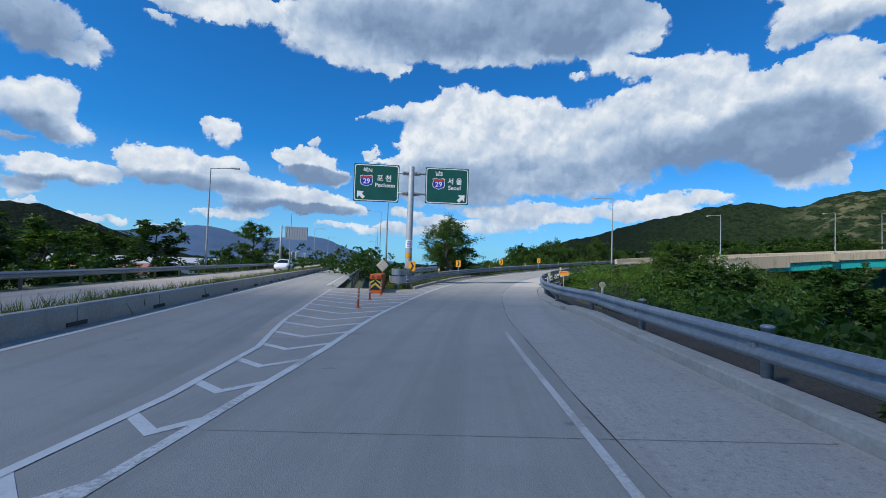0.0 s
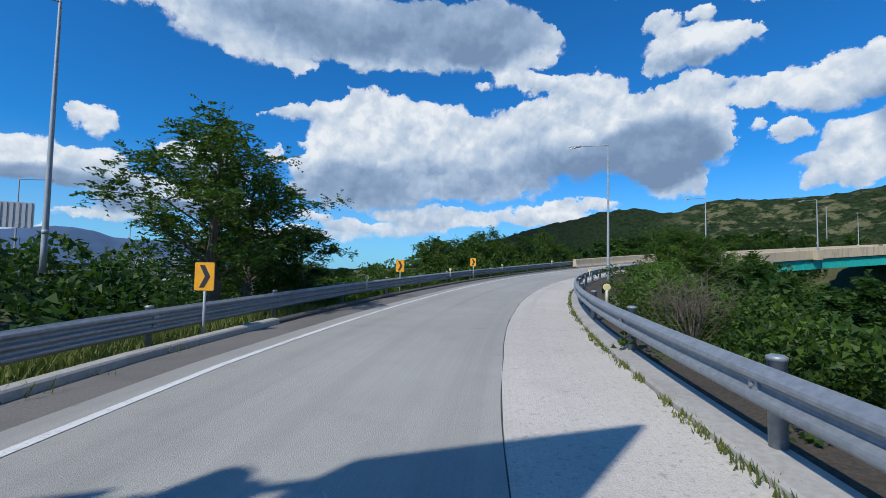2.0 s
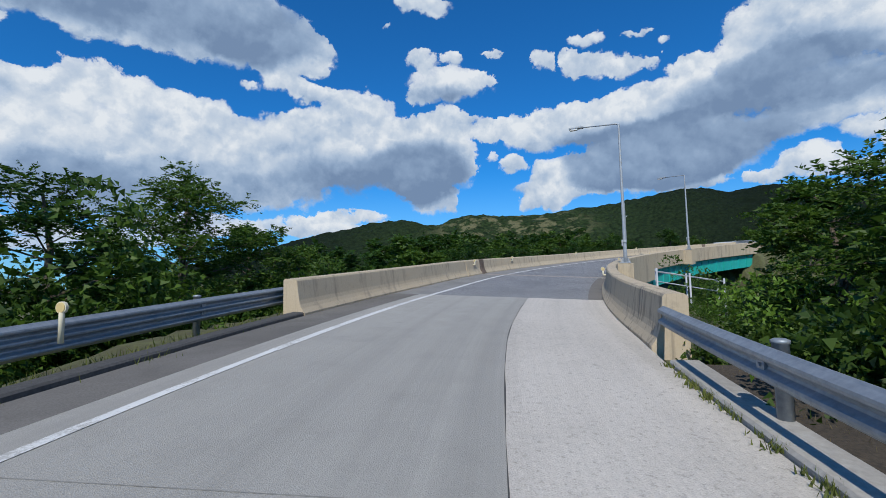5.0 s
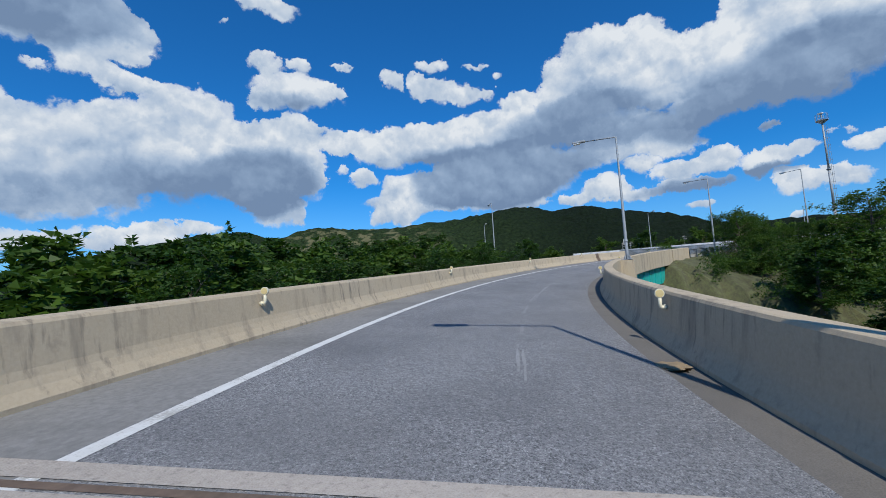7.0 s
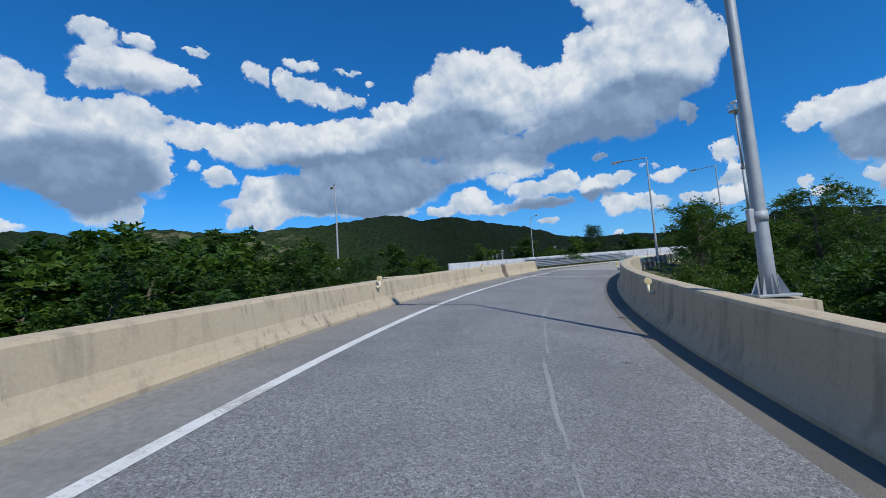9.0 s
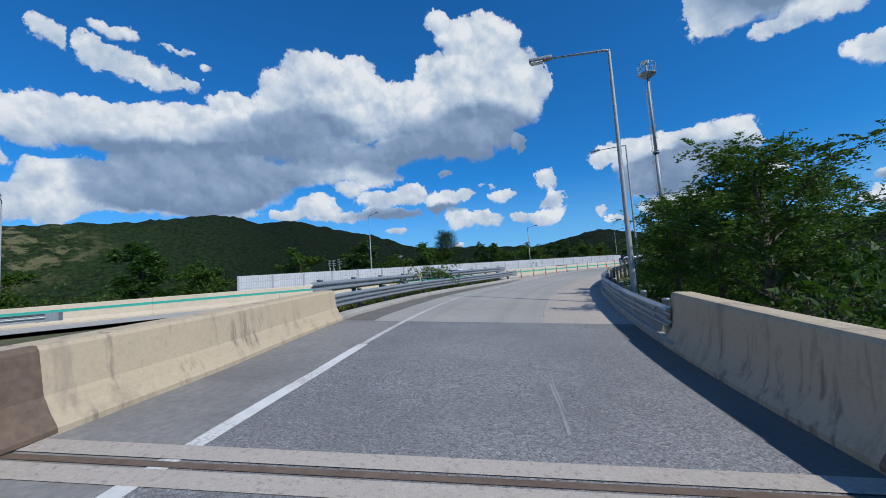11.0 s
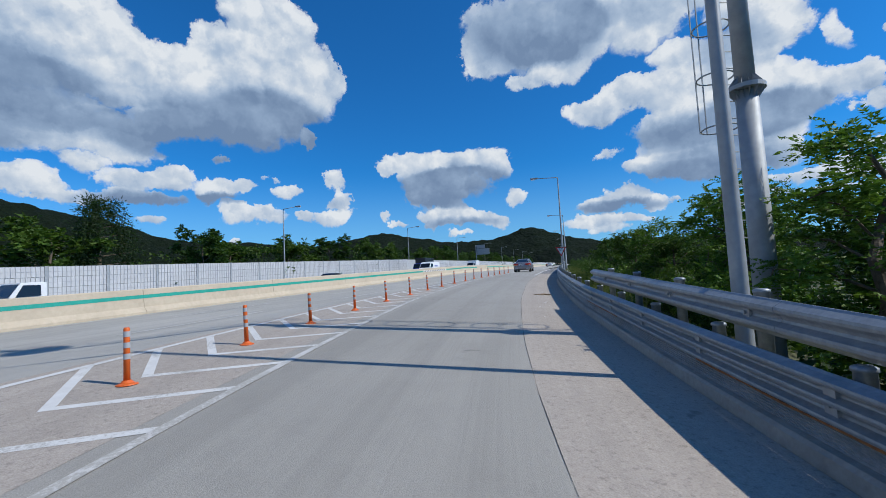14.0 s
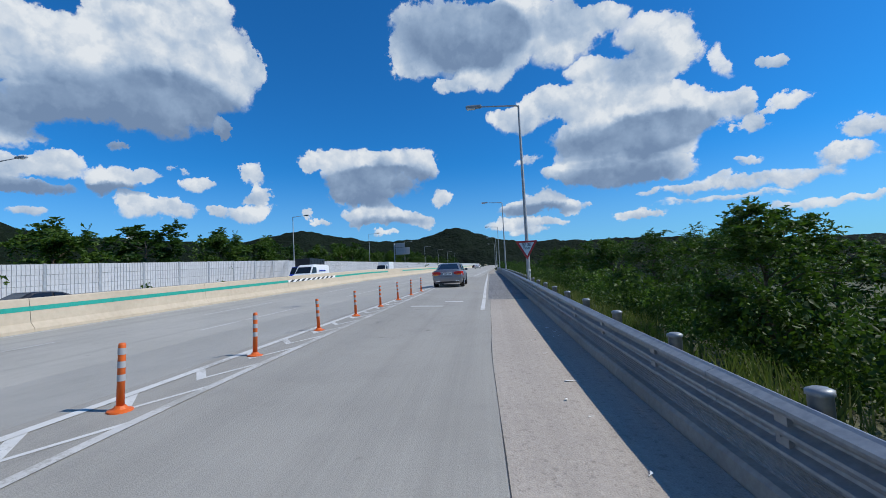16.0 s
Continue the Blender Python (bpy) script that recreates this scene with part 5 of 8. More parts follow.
# ---- barriers and noise wall ----
def low_barrier(v0, v1):
    v, f = sweep(MAIN, [v0, v1], [(-4.15, -0.1), (-4.17, 0.42), (-4.22, 0.48), (-4.42, 0.48), (-4.45, 0.42), (-4.45, -0.1)])
    return tagged(raw("median_barrier", v, f, KERB), "low grey concrete barrier with drain slots at its foot", "barrier", kind="structure")


v0 = -62.0
while v0 < 300:
    low_barrier(v0, v0 + 3.96)
    v, f = sweep(MAIN, [v0 + 3.6, v0 + 4.3], [(-4.12, 0.0), (-4.12, 0.10), (-4.2, 0.10), (-4.2, 0.0)])
    tagged(raw("drain_slot", v, f, TAR), "dark drain slot at the barrier's foot", "drain", kind="structure")
    v0 += 4.0
for v0 in range(-60, 560, 10):
    v, f = sweep(WAY, [v0, v0 + 9.98], [(-13.1, -0.1), (-13.1, 0.10), (-13.3, 0.36), (-13.4, 1.30), (-13.45, 1.35), (-13.75, 1.35), (-13.8, 1.30), (-13.95, 0.3), (-14.05, -0.1)])
    wall_piece = tagged(raw("median_wall", v, f, MEDIAN), "beige concrete motorway median with a green stripe", "barrier", kind="structure")
    if v0 != 60:
        v, f = sweep(WAY, [v0 - 0.01, v0 + 9.99], [(-13.342, 0.83), (-13.362, 1.02), (-13.40, 1.02), (-13.39, 0.83)])
        raw("stripe", v, f, GREEN_BAND, wall_piece, "green painted stripe")


def noise_wall():
    bm = bmesh.new()
    box(bm, -0.03, 0.03, 0.0, 3.88, 0.0, 0.74)
    back = mesh_of("panel", bm, PANEL_BACK)
    bm = bmesh.new()
    for k in range(14):
        for j in range(2):
            y, z = 0.06 + 0.272 * k, 0.02 + 0.365 * j
            box(bm, 0.03, 0.065, y, y + 0.20, z, z + 0.335)
    ribs = mesh_of("rib", bm, PANEL)
    bm = box(bmesh.new(), -0.1, 0.1, -0.1, 0.1, -0.2, 3.30)
    post = mesh_of("wall_post", bm, POLE)
    v0 = -40
    while v0 < 330:
        h = WAY.turn()
        bay = group_at("noise_wall", pose(*WAY(v0, -26.0, 0.28), 0, 0, h), "pale grey ribbed noise barrier panels between steel posts", "noise barrier", "noise barrier bays", kind="structure")
        under(new("wall_post", post), bay).matrix_world = pose(*WAY(v0, -26.0, 0.0), 0, 0, h)
        for j in range(4):
            m = pose(*WAY(v0, -26.0, 0.28 + 0.75 * j), math.degrees(math.atan(WAY.grade if v0 < 50 else WAY.far_grade)), 0, h) @ pose(0, 0.1, 0)
            under(new("panel", back), bay).matrix_world = m
            under(new("rib", ribs), bay).matrix_world = m
        v0 += 4.0
    v, f = sweep(WAY, steps(-40, 600, 5), [(-25.7, -0.3), (-25.7, 0.3), (-26.3, 0.3), (-26.3, -0.3)])
    tagged(raw("wall_footing", v, f, MEDIAN), "concrete footing of the noise barrier", "footing", kind="structure")
    v, f = sweep(WAY, steps(330, 600, 10), [(-25.85, 0.3), (-25.85, 3.3), (-26.15, 3.3), (-26.15, 0.3)])
    tagged(raw("wall_far", v, f, PANEL), "far grey stretch of noise barrier", "noise barrier", kind="structure")


noise_wall()


# ---- trees and shrubs ----
LEAF = leaf_material("broad_leaves", (0.020, 0.050, 0.007), (0.080, 0.142, 0.016))
LEAF_DARK = leaf_material("dark_leaves", (0.010, 0.030, 0.005), (0.040, 0.090, 0.011))
# leaf greens with the shrubs' shadow side put into a darker colour
MIXED = leaf_material("shaded_leaves", (0.012, 0.034, 0.006), (0.070, 0.120, 0.014))
LEAF_LIGHT = leaf_material("young_leaves", (0.055, 0.115, 0.012), (0.15, 0.26, 0.030))
NEEDLES = leaf_material("pine_needles", (0.012, 0.028, 0.010), (0.035, 0.060, 0.020))
GRASS = leaf_material("verge_grass", (0.06, 0.085, 0.02), (0.20, 0.21, 0.055), 0.7)
DRY = leaf_material("dry_stalks", (0.09, 0.07, 0.04), (0.22, 0.17, 0.09), 0.8)
BARK = material("bark", ((0.07, 0.055, 0.04), (0.15, 0.12, 0.09)), 9.0, (0.85, 1.0), bump=0.02, bump_scale=14.0)
RNG = np.random.RandomState(7)


def leaf_cards(centres, ways, length, width, bent=False):
    """Pointed leaves at centres and along ways, near ones bent along the rib: verts and faces."""
    n = len(centres)
    ways = ways / np.linalg.norm(ways, axis=1, keepdims=True)
    spin = RNG.normal(size=(n, 3))
    side = np.cross(ways, spin)
    side /= np.linalg.norm(side, axis=1, keepdims=True) + 1e-9
    up = np.cross(side, ways)
    ln = (length * RNG.uniform(0.7, 1.3, (n, 1)))
    wd = (width * RNG.uniform(0.7, 1.3, (n, 1)))
    base, tip = centres - ways * ln / 2, centres + ways * ln / 2 - up * ln * 0.12
    if not bent:
        verts = np.stack([base + side * wd * 0.6, tip, base - side * wd * 0.6], 1).reshape(-1, 3)
        return verts, np.arange(3 * n).reshape(-1, 3)
    mid = centres + up * ln * 0.06
    verts = np.stack([base, mid + side * wd / 2, tip, mid - side * wd / 2], 1).reshape(-1, 3)
    k = np.arange(n)[:, None] * 4
    return verts, np.concatenate([k + (0, 1, 2), k + (0, 2, 3)], 1).reshape(-1, 3)


def clumps(centres, per, spread, length, width, droop=0.25):
    """Leaves scattered round clump centres, pointing outwards and a little down."""
    c = np.repeat(np.asarray(centres, float), per, 0)
    off = RNG.normal(size=c.shape) * spread
    ways = off + RNG.normal(size=c.shape) * spread * 0.6
    ways[:, 2] -= droop * np.abs(spread)
    return leaf_cards(c + off, ways, length, width)


def sprays(centres, per, spread, length, leaflets, leaf):
    """Compound leaves: rows of leaflets along drooping stalks that fan out from clump centres."""
    c = np.repeat(np.asarray(centres, float), per, 0)
    way = RNG.normal(size=c.shape) * (1, 1, 0.55) + (0, 0, 0.15)
    way /= np.linalg.norm(way, axis=1, keepdims=True)
    start = c + way * spread * RNG.uniform(0.0, 1.0, (len(c), 1))
    side = np.cross(way, (0, 0, 1.0))
    side /= np.linalg.norm(side, axis=1, keepdims=True) + 1e-9
    ln = length * RNG.uniform(0.7, 1.25, (len(c), 1))
    cs, ws = [], []
    for k in range(leaflets):
        t = (k + 0.6) / leaflets
        spot = start + way * ln * t - np.array((0, 0, 0.30)) * ln * t * t
        for sgn in (-1, 1):
            d = side * sgn + way * 0.45 + RNG.normal(size=c.shape) * 0.18
            cs.append(spot + side * sgn * leaf[0] * 0.5)
            ws.append(d)
    return leaf_cards(np.concatenate(cs), np.concatenate(ws), *leaf)


def quick(name, verts, faces, mat, parent=None):
    me = bpy.data.meshes.new(name)
    me.vertices.add(len(verts))
    me.vertices.foreach_set("co", np.asarray(verts, np.float32).ravel())
    me.loops.add(faces.size)
    me.loops.foreach_set("vertex_index", faces.astype(np.int32).ravel())
    me.polygons.add(len(faces))
    me.polygons.foreach_set("loop_start", np.arange(len(faces), dtype=np.int32) * faces.shape[1])
    me.update(calc_edges=True)
    me.materials.append(mat)
    ob = new(name, me)
    if parent is not None:
        ob.parent = parent
    return ob


def make_tree(height, spread, mat, label, lean=0.0, per=34, first=0.25, leaf=(0.24, 0.10), limbs=15, shape=0.9, fern=0.0, leaflets=6):
    """A tapered trunk with limbs and twigs, and a crown of leaf clumps along them with gaps between."""
    root = group_at("tree", Matrix.Identity(4), label, "tree", "roadside trees")
    bm, ends = bmesh.new(), []
    trunk = [Vector((0, 0, -0.4))]
    for k in range(1, 8):
        z = height * 0.86 * k / 7
        trunk.append(Vector((lean * z + RNG.normal() * 0.10, RNG.normal() * 0.10, z)))
    tube(bm, trunk, [0.026 * height * (1 - 0.85 * k / 7) + 0.01 for k in range(8)], 8)
    for k in range(limbs):
        f = first + (0.96 - first) * (k + RNG.uniform(0, 0.8)) / limbs
        j = f * 7
        base = trunk[int(j)].lerp(trunk[min(7, int(j) + 1)], j % 1)
        a = k * 2.4 + RNG.uniform(-0.5, 0.5)
        reach = spread * (1 - abs(f - 0.5) * shape) * RNG.uniform(0.65, 1.15)
        out = Vector((math.cos(a), math.sin(a), RNG.uniform(0.35, 0.95)))
        p1 = base + out * reach * 0.5
        p2 = p1 + Vector((out.x, out.y, RNG.uniform(-0.1, 0.5))) * reach * 0.5
        tube(bm, [base, p1, p2], [0.010 * height * (1.1 - f), 0.006 * height * (1.1 - f) + 0.006, 0.006], 6)
        for t in (0.45, 0.7, 0.95):
            p = base.lerp(p1, t * 2) if t < 0.5 else p1.lerp(p2, t * 2 - 1)
            for _ in range(2):
                tw = p + Vector((RNG.normal() * 0.32, RNG.normal() * 0.32, RNG.normal() * 0.22 + 0.12)) * spread * 0.42
                tube(bm, [p, tw], [0.012, 0.005], 4, cap=False)
                ends += [tw, p.lerp(tw, 0.6)]
    ends += [trunk[-1] + Vector((RNG.normal() * 0.2, RNG.normal() * 0.2, 0.1 * k)) for k in range(4)]
    part("trunk", bm, BARK, root, "brown bark trunk and limbs")
    if fern:
        v, f = sprays(ends, per, 0.10 * spread, fern, leaflets, leaf)
    else:
        v, f = clumps(ends, per, 0.075 * spread + 0.08, *leaf)
    quick("crown", v, f, mat, root)
    return root


def make_pine(height, label):
    root = group_at("pine_tree", Matrix.Identity(4), label, "tree")
    bm, ends = bmesh.new(), []
    tube(bm, [(0, 0, -0.5), (0.3, 0, height * 0.4), (0.1, 0.2, height * 0.75), (0.3, 0.2, height)], [0.28, 0.2, 0.12, 0.03], 8)
    for k in range(22):
        z = height * (0.42 + 0.57 * (k / 21))
        a, reach = k * 2.1, (1 - k / 30) * height * 0.27
        e = Vector((0.2 + math.cos(a) * reach, math.sin(a) * reach, z + 0.25))
        tube(bm, [(0.2, 0.1, z - 0.2), e], [0.07, 0.02], 5)
        ends += [e, e * 0.55 + Vector((0.1, 0.05, z)) * 0.45, e * 0.8 + Vector((0.05, 0, z)) * 0.2, e + Vector((0.4, 0.3, 0.1)), e + Vector((-0.4, -0.3, 0.05))]
    part("trunk", bm, BARK, root)
    v, f = clumps(ends, 60, 0.36, 0.38, 0.08, 0.0)
    quick("crown", v, f, NEEDLES, root)
    return root


def bush_leaves(size, count, leaf, bent):
    """One bush as leaves in a few overlapping domes: verts and faces round its foot."""
    lumps = RNG.normal(size=(9, 3)) * (0.42, 0.42, 0.24) * size + (0, 0, 0.50 * size)
    per = count // 9
    v, f = [], []
    c = np.repeat(lumps, per, 0)
    d = RNG.normal(size=c.shape)
    d /= np.linalg.norm(d, axis=1, keepdims=True)
    d[:, 2] = np.abs(d[:, 2]) - 0.25
    c = c + d * (0.30 * size) * RNG.uniform(0.75, 1.1, (len(c), 1))
    c[:, 2] = np.maximum(c[:, 2], 0.03)
    return leaf_cards(c, d + RNG.normal(size=d.shape) * 0.5 - (0, 0, 0.3), *leaf, bent)


def thicket(name, places, mat, label, leaf=(0.22, 0.13), count=300, category="shrubs", bent=False):
    """A bank of shrubs, too many to count: (x, y, z, size) places filled from a few bush shapes."""
    kinds = [bush_leaves(1.0, count, leaf, bent) for _ in range(5)]
    vs, fs, n = [], [], 0
    for k, (x, y, z, size) in enumerate(places):
        v, f = kinds[k % 5]
        a = RNG.uniform(0, 6.28)
        c, s = math.cos(a), math.sin(a)
        w = np.stack([v[:, 0] * c - v[:, 1] * s, v[:, 0] * s + v[:, 1] * c, v[:, 2] * RNG.uniform(0.85, 1.2)], 1)
        vs.append(w * size + (x, y, z))
        fs.append(f + n)
        n += len(v)
    return tagged(quick(name, np.concatenate(vs), np.concatenate(fs), mat), label, category, kind="stuff")


def bank(s0, s1, u0, u1, spacing, size, lift=0.0):
    """Places for bushes on a stretch of bank beside the ramp."""
    out = []
    n = int(abs(s1 - s0) * abs(u1 - u0) / spacing**2)
    s, u = RNG.uniform(s0, s1, n), RNG.uniform(u0, u1, n)
    p = [at(a, b) for a, b in zip(s, u)]
    z = ground_height([q.x for q in p], [q.y for q in p])
    return [(q.x, q.y, float(h) - 0.15 + lift, RNG.uniform(*size)) for q, h in zip(p, z)]


def field(line_, v0, v1, u0, u1, spacing, size):
    n = int(abs(v1 - v0) * abs(u1 - u0) / spacing**2)
    p = [line_(a, b) for a, b in zip(RNG.uniform(v0, v1, n), RNG.uniform(u0, u1, n))]
    z = ground_height([q.x for q in p], [q.y for q in p])
    return [(q.x, q.y, float(h) - 0.15, RNG.uniform(*size)) for q, h in zip(p, z)]


DIRT_DARK = material("dark_leaf_litter", ((0.030, 0.024, 0.018), (0.085, 0.066, 0.045)), 22.0, (0.9, 1.0), bump=0.02, bump_scale=30.0, stain=0.3, stain_scale=1.0)
strip("ground_litter", at, steps(-15, 80, 1.0), lambda s: right_edge(s) + 0.40, lambda s: right_edge(s) + 1.35, 0.02, DIRT_DARK, "dark soil and leaf litter under the guard rail", "soil")
# the bank inside the loop, thick with vines and shrubs
thicket("bank_shrubs", bank(-12, 30, 6.0, 9.6, 1.15, (1.2, 1.9)) + bank(30, 84, 4.4, 9, 1.15, (1.15, 1.9)), MIXED, "dense green vines and shrubs on the bank", (0.060, 0.044), 900)
thicket("bank_shrubs_far", bank(-20, 88, 9, 26, 1.9, (2.0, 3.2)), LEAF_DARK, "tall dark shrubs down the slope", (0.11, 0.075), 300)
thicket("bank_shrubs_bright", bank(16, 84, 4.8, 12, 1.5, (0.8, 1.5), 0.55), LEAF_LIGHT, "bright young shoots among the shrubs", (0.058, 0.036), 700)
thicket("slope_shrubs", bank(95, 150, 6.6, 26, 1.9, (1.3, 2.2)) + bank(150, 153, 4.8, 9, 1.2, (1.0, 1.6)) + bank(101, 124, 5.6, 13, 1.35, (0.7, 1.3)) + bank(92, 101, 5.4, 10, 1.2, (0.5, 0.9)), LEAF, "low green shrubs on the slope below the bridge", (0.075, 0.05), 480)
thicket("mast_shrubs", bank(152, 166, 6.2, 9.5, 1.0, (1.4, 2.2)) + bank(166, 181, 5.4, 9, 0.95, (1.5, 2.5)) + bank(192, 262, 4.6, 8, 1.15, (1.0, 1.9)), MIXED, "dense green shrubs behind the guard rail", (0.07, 0.04), 500, bent=True)
thicket("mast_shrubs_far", bank(150, 262, 8, 20, 2.0, (1.8, 3.0)) + bank(262, 420, 5, 20, 3.2, (2.2, 3.6)), LEAF_DARK, "dark shrubs beyond the guard rail", (0.10, 0.065), 300)
thicket("mast_shrubs_bright", bank(160, 245, 4.6, 9, 3.4, (0.9, 1.7), 0.5), LEAF_LIGHT, "bright green young shrubs by the rail", (0.055, 0.034), 600)
# the outer side: low growth under the trees
thicket("outer_shrubs", bank(46, 92, -13, -8.8, 1.15, (1.0, 2.0)) + bank(62, 92, -13.5, -9.2, 1.6, (2.0, 2.9)) + bank(47, 64, -16, -9.6, 1.5, (1.7, 2.7)), LEAF, "green undergrowth beside the ramp", (0.07, 0.045), 620)
thicket("outer_shrubs_far", bank(40, 150, -30, -12, 2.6, (2.0, 3.4)), LEAF_DARK, "dark undergrowth below the trees", (0.12, 0.08), 280)
thicket("main_road_shrubs", field(MAIN, -20, 160, -26, -15, 2.4, (1.2, 2.2)), LEAF_DARK, "dark hedge beyond the main road", (0.14, 0.09), 240)
thicket("island_weeds", bank(156, 174.5, -6.6, -5.7, 0.9, (0.35, 0.6)), LEAF_LIGHT, "tangled weeds on the verge", (0.12, 0.05), 150)
thicket("island_bush", [(*at(s, u)[:2], ground_z(*at(s, u)[:2]), k) for s, u, k in ((166.5, -5.55, 1.5), (165.5, -5.6, 1.3), (167.3, -5.6, 1.0), (162.3, -5.7, 1.0))], LEAF, "leafy bush between the guard rails", (0.085, 0.034), 620)
thicket("wall_hedge", field(WAY, -60, 330, -36, -28.2, 2.6, (2.6, 4.0)), MIXED, "green hedge behind the noise barrier", (0.085, 0.055), 330)


def grass(name, places, label, mat=GRASS, blade=(0.42, 0.03), per=22, spread=0.16):
    """Tufts of upright blades at (x, y, z)."""
    c = np.repeat(np.asarray(places, float), per, 0)
    c = c + RNG.normal(size=c.shape) * (spread, spread, 0.0)
    ways = RNG.normal(size=c.shape) * (0.35, 0.35, 0.1) + (0, 0, 1.0)
    c[:, 2] += blade[0] * 0.45
    v, f = leaf_cards(c, ways, *blade)
    return tagged(quick(name, v, f, mat), label, "grass", kind="stuff")


def tufts(s0, s1, u, n, jitter=0.05, dz=0.0):
    fu = u if callable(u) else (lambda s: u)
    out = []
    for s in RNG.uniform(s0, s1, n):
        p = at(s, fu(s) + RNG.normal() * jitter, dz)
        out.append((p.x, p.y, p.z))
    return out


def on_ground(places):
    return [(x, y, float(z)) for (x, y, _), z in zip(places, ground_height([p[0] for p in places], [p[1] for p in places]))]


grass("kerb_grass", tufts(30, 80, lambda s: right_edge(s) - 0.01, 420, 0.025), "green grass growing from the kerb's joint", blade=(0.09, 0.016), per=10, spread=0.04)
grass("rail_grass", on_ground(tufts(24, 84, lambda s: left_edge(s) - 0.55, 420, 0.25)), "rough grass under the outer guard rail", blade=(0.26, 0.02), per=16)
grass("rail_grass_dry", on_ground(tufts(34, 80, lambda s: right_edge(s) + 0.8, 200, 0.16)), "dry grass under the guard rail", DRY, (0.24, 0.016), 14)
grass("rail_grass_far", on_ground(tufts(156, 176.5, lambda s: left_edge(s) - 0.8, 300, 0.35)), "rough grass under the guard rail by the motorway", blade=(0.24, 0.02), per=16)
grass("island_grass", on_ground(tufts(156, 175, lambda s: left_edge(s) - 1.4, 760, 0.2)), "tall yellowing grass between the rails", blade=(0.62, 0.022), per=22)
grass("main_island_grass", on_ground(tufts(25, 44, lambda s: left_edge(s) - 2.2, 420, 0.9)), "tall weeds behind the crash barrier", blade=(0.4, 0.03), per=18)
row = [MAIN(v, u, 0.0) for v, u in zip(RNG.uniform(-25, 170, 1500), RNG.uniform(-6.0, -4.6, 1500))]
grass("median_grass", [(p.x, p.y, p.z) for p in row], "tall yellow-green grass on the median strip", blade=(0.62, 0.03), per=18, spread=0.25)
row = [at(s, u) for s, u in zip(RNG.uniform(190, 300, 700), RNG.uniform(2.9, 3.9, 700))]
grass("verge_grass", on_ground([(p.x, p.y, p.z) for p in row]), "rough grass behind the guard rail", blade=(0.45, 0.03), per=16)

# trees, built once and then set out
LOCUST = make_tree(7.2, 3.0, LEAF, "spreading green locust tree by the roadside", per=10, leaf=(0.12, 0.06), limbs=20, fern=0.46, leaflets=4)
BROAD = make_tree(6.5, 2.7, LEAF, "bushy green broadleaf tree", per=8, leaf=(0.155, 0.078), limbs=22, first=0.06, fern=0.40, leaflets=4)
DARK_TREE = make_tree(8.0, 3.2, LEAF_DARK, "dense dark green broadleaf tree", per=7, leaf=(0.155, 0.078), limbs=22, first=0.05, fern=0.46, leaflets=4)
YOUNG = make_tree(4.5, 1.5, LEAF_LIGHT, "slender young tree with bright leaves", per=7, leaf=(0.08, 0.042), limbs=14, first=0.15, fern=0.34)
FAR_TREE = make_tree(7.0, 3.0, LEAF, "distant green broadleaf tree", per=6, leaf=(0.31, 0.17), limbs=15, first=0.06, fern=0.62, leaflets=3)
FAR_DARK = make_tree(8.0, 3.3, LEAF_DARK, "distant dark green broadleaf tree", per=6, leaf=(0.33, 0.18), limbs=15, first=0.05, fern=0.66, leaflets=3)
used = set()


def plant(tree, x, y, scale=1.0, sink=0.0):
    """A tree on the ground at x, y, turned and sized a little differently each time."""
    m = pose(x, y, ground_z(x, y) - sink, 0, 0, RNG.uniform(0, 360)) @ Matrix.Diagonal((scale * RNG.uniform(0.9, 1.1), scale * RNG.uniform(0.9, 1.1), scale, 1))
    if tree not in used:
        used.add(tree)
        tree.matrix_basis = m
        return tree
    loc, rot, sc = m.decompose()
    ob = copy_thing(tree, Matrix.LocRotScale(loc, rot, None))
    ob.scale = sc
    return ob


def plant_by(tree, s, u, scale=1.0):
    p = at(s, u)
    return plant(tree, p.x, p.y, scale)


def plant_high(tree, tall, s, u, rise):
    """A tree beside the ramp whose top stands a given height over the roadway."""
    p = at(s, u)
    return plant(tree, p.x, p.y, (on_line(s)[2] + rise - ground_z(p.x, p.y)) / tall)


TALL = {LOCUST: 7.6, BROAD: 6.7, DARK_TREE: 8.2, YOUNG: 4.7}
plant_by(LOCUST, 41.2, -8.9, 0.95)
plant_by(LOCUST, 43.5, -9.4, 0.85)
plant_by(BROAD, 45.6, -8.8, 0.6)
plant_by(BROAD, 46.5, -12.4, 0.85)
plant_by(DARK_TREE, 49.0, -13.5, 0.6)
plant(BROAD, 4.2, 68.2, 0.8)
plant(BROAD, -27.5, 62.6, 1.1)
for s, u, tree, k in ((56, -11.5, BROAD, 0.5), (62, -11, BROAD, 0.62), (66.5, -12.5, LOCUST, 0.8), (70, -11.5, BROAD, 0.85), (74, -12, LOCUST, 0.95), (78, -12.5, BROAD, 0.9), (82, -11.5, DARK_TREE, 0.75), (86, -12, LOCUST, 0.95), (90, -13, BROAD, 0.9), (95, -15, BROAD, 0.9)):
    plant_by(tree, s, u, k)
for s, u, k in ((72, -16, 0.9), (80, -17, 0.9), (88, -18, 0.9), (58, -16, 0.55), (100, -18, 0.85)):
    plant_by(FAR_DARK, s, u, k)
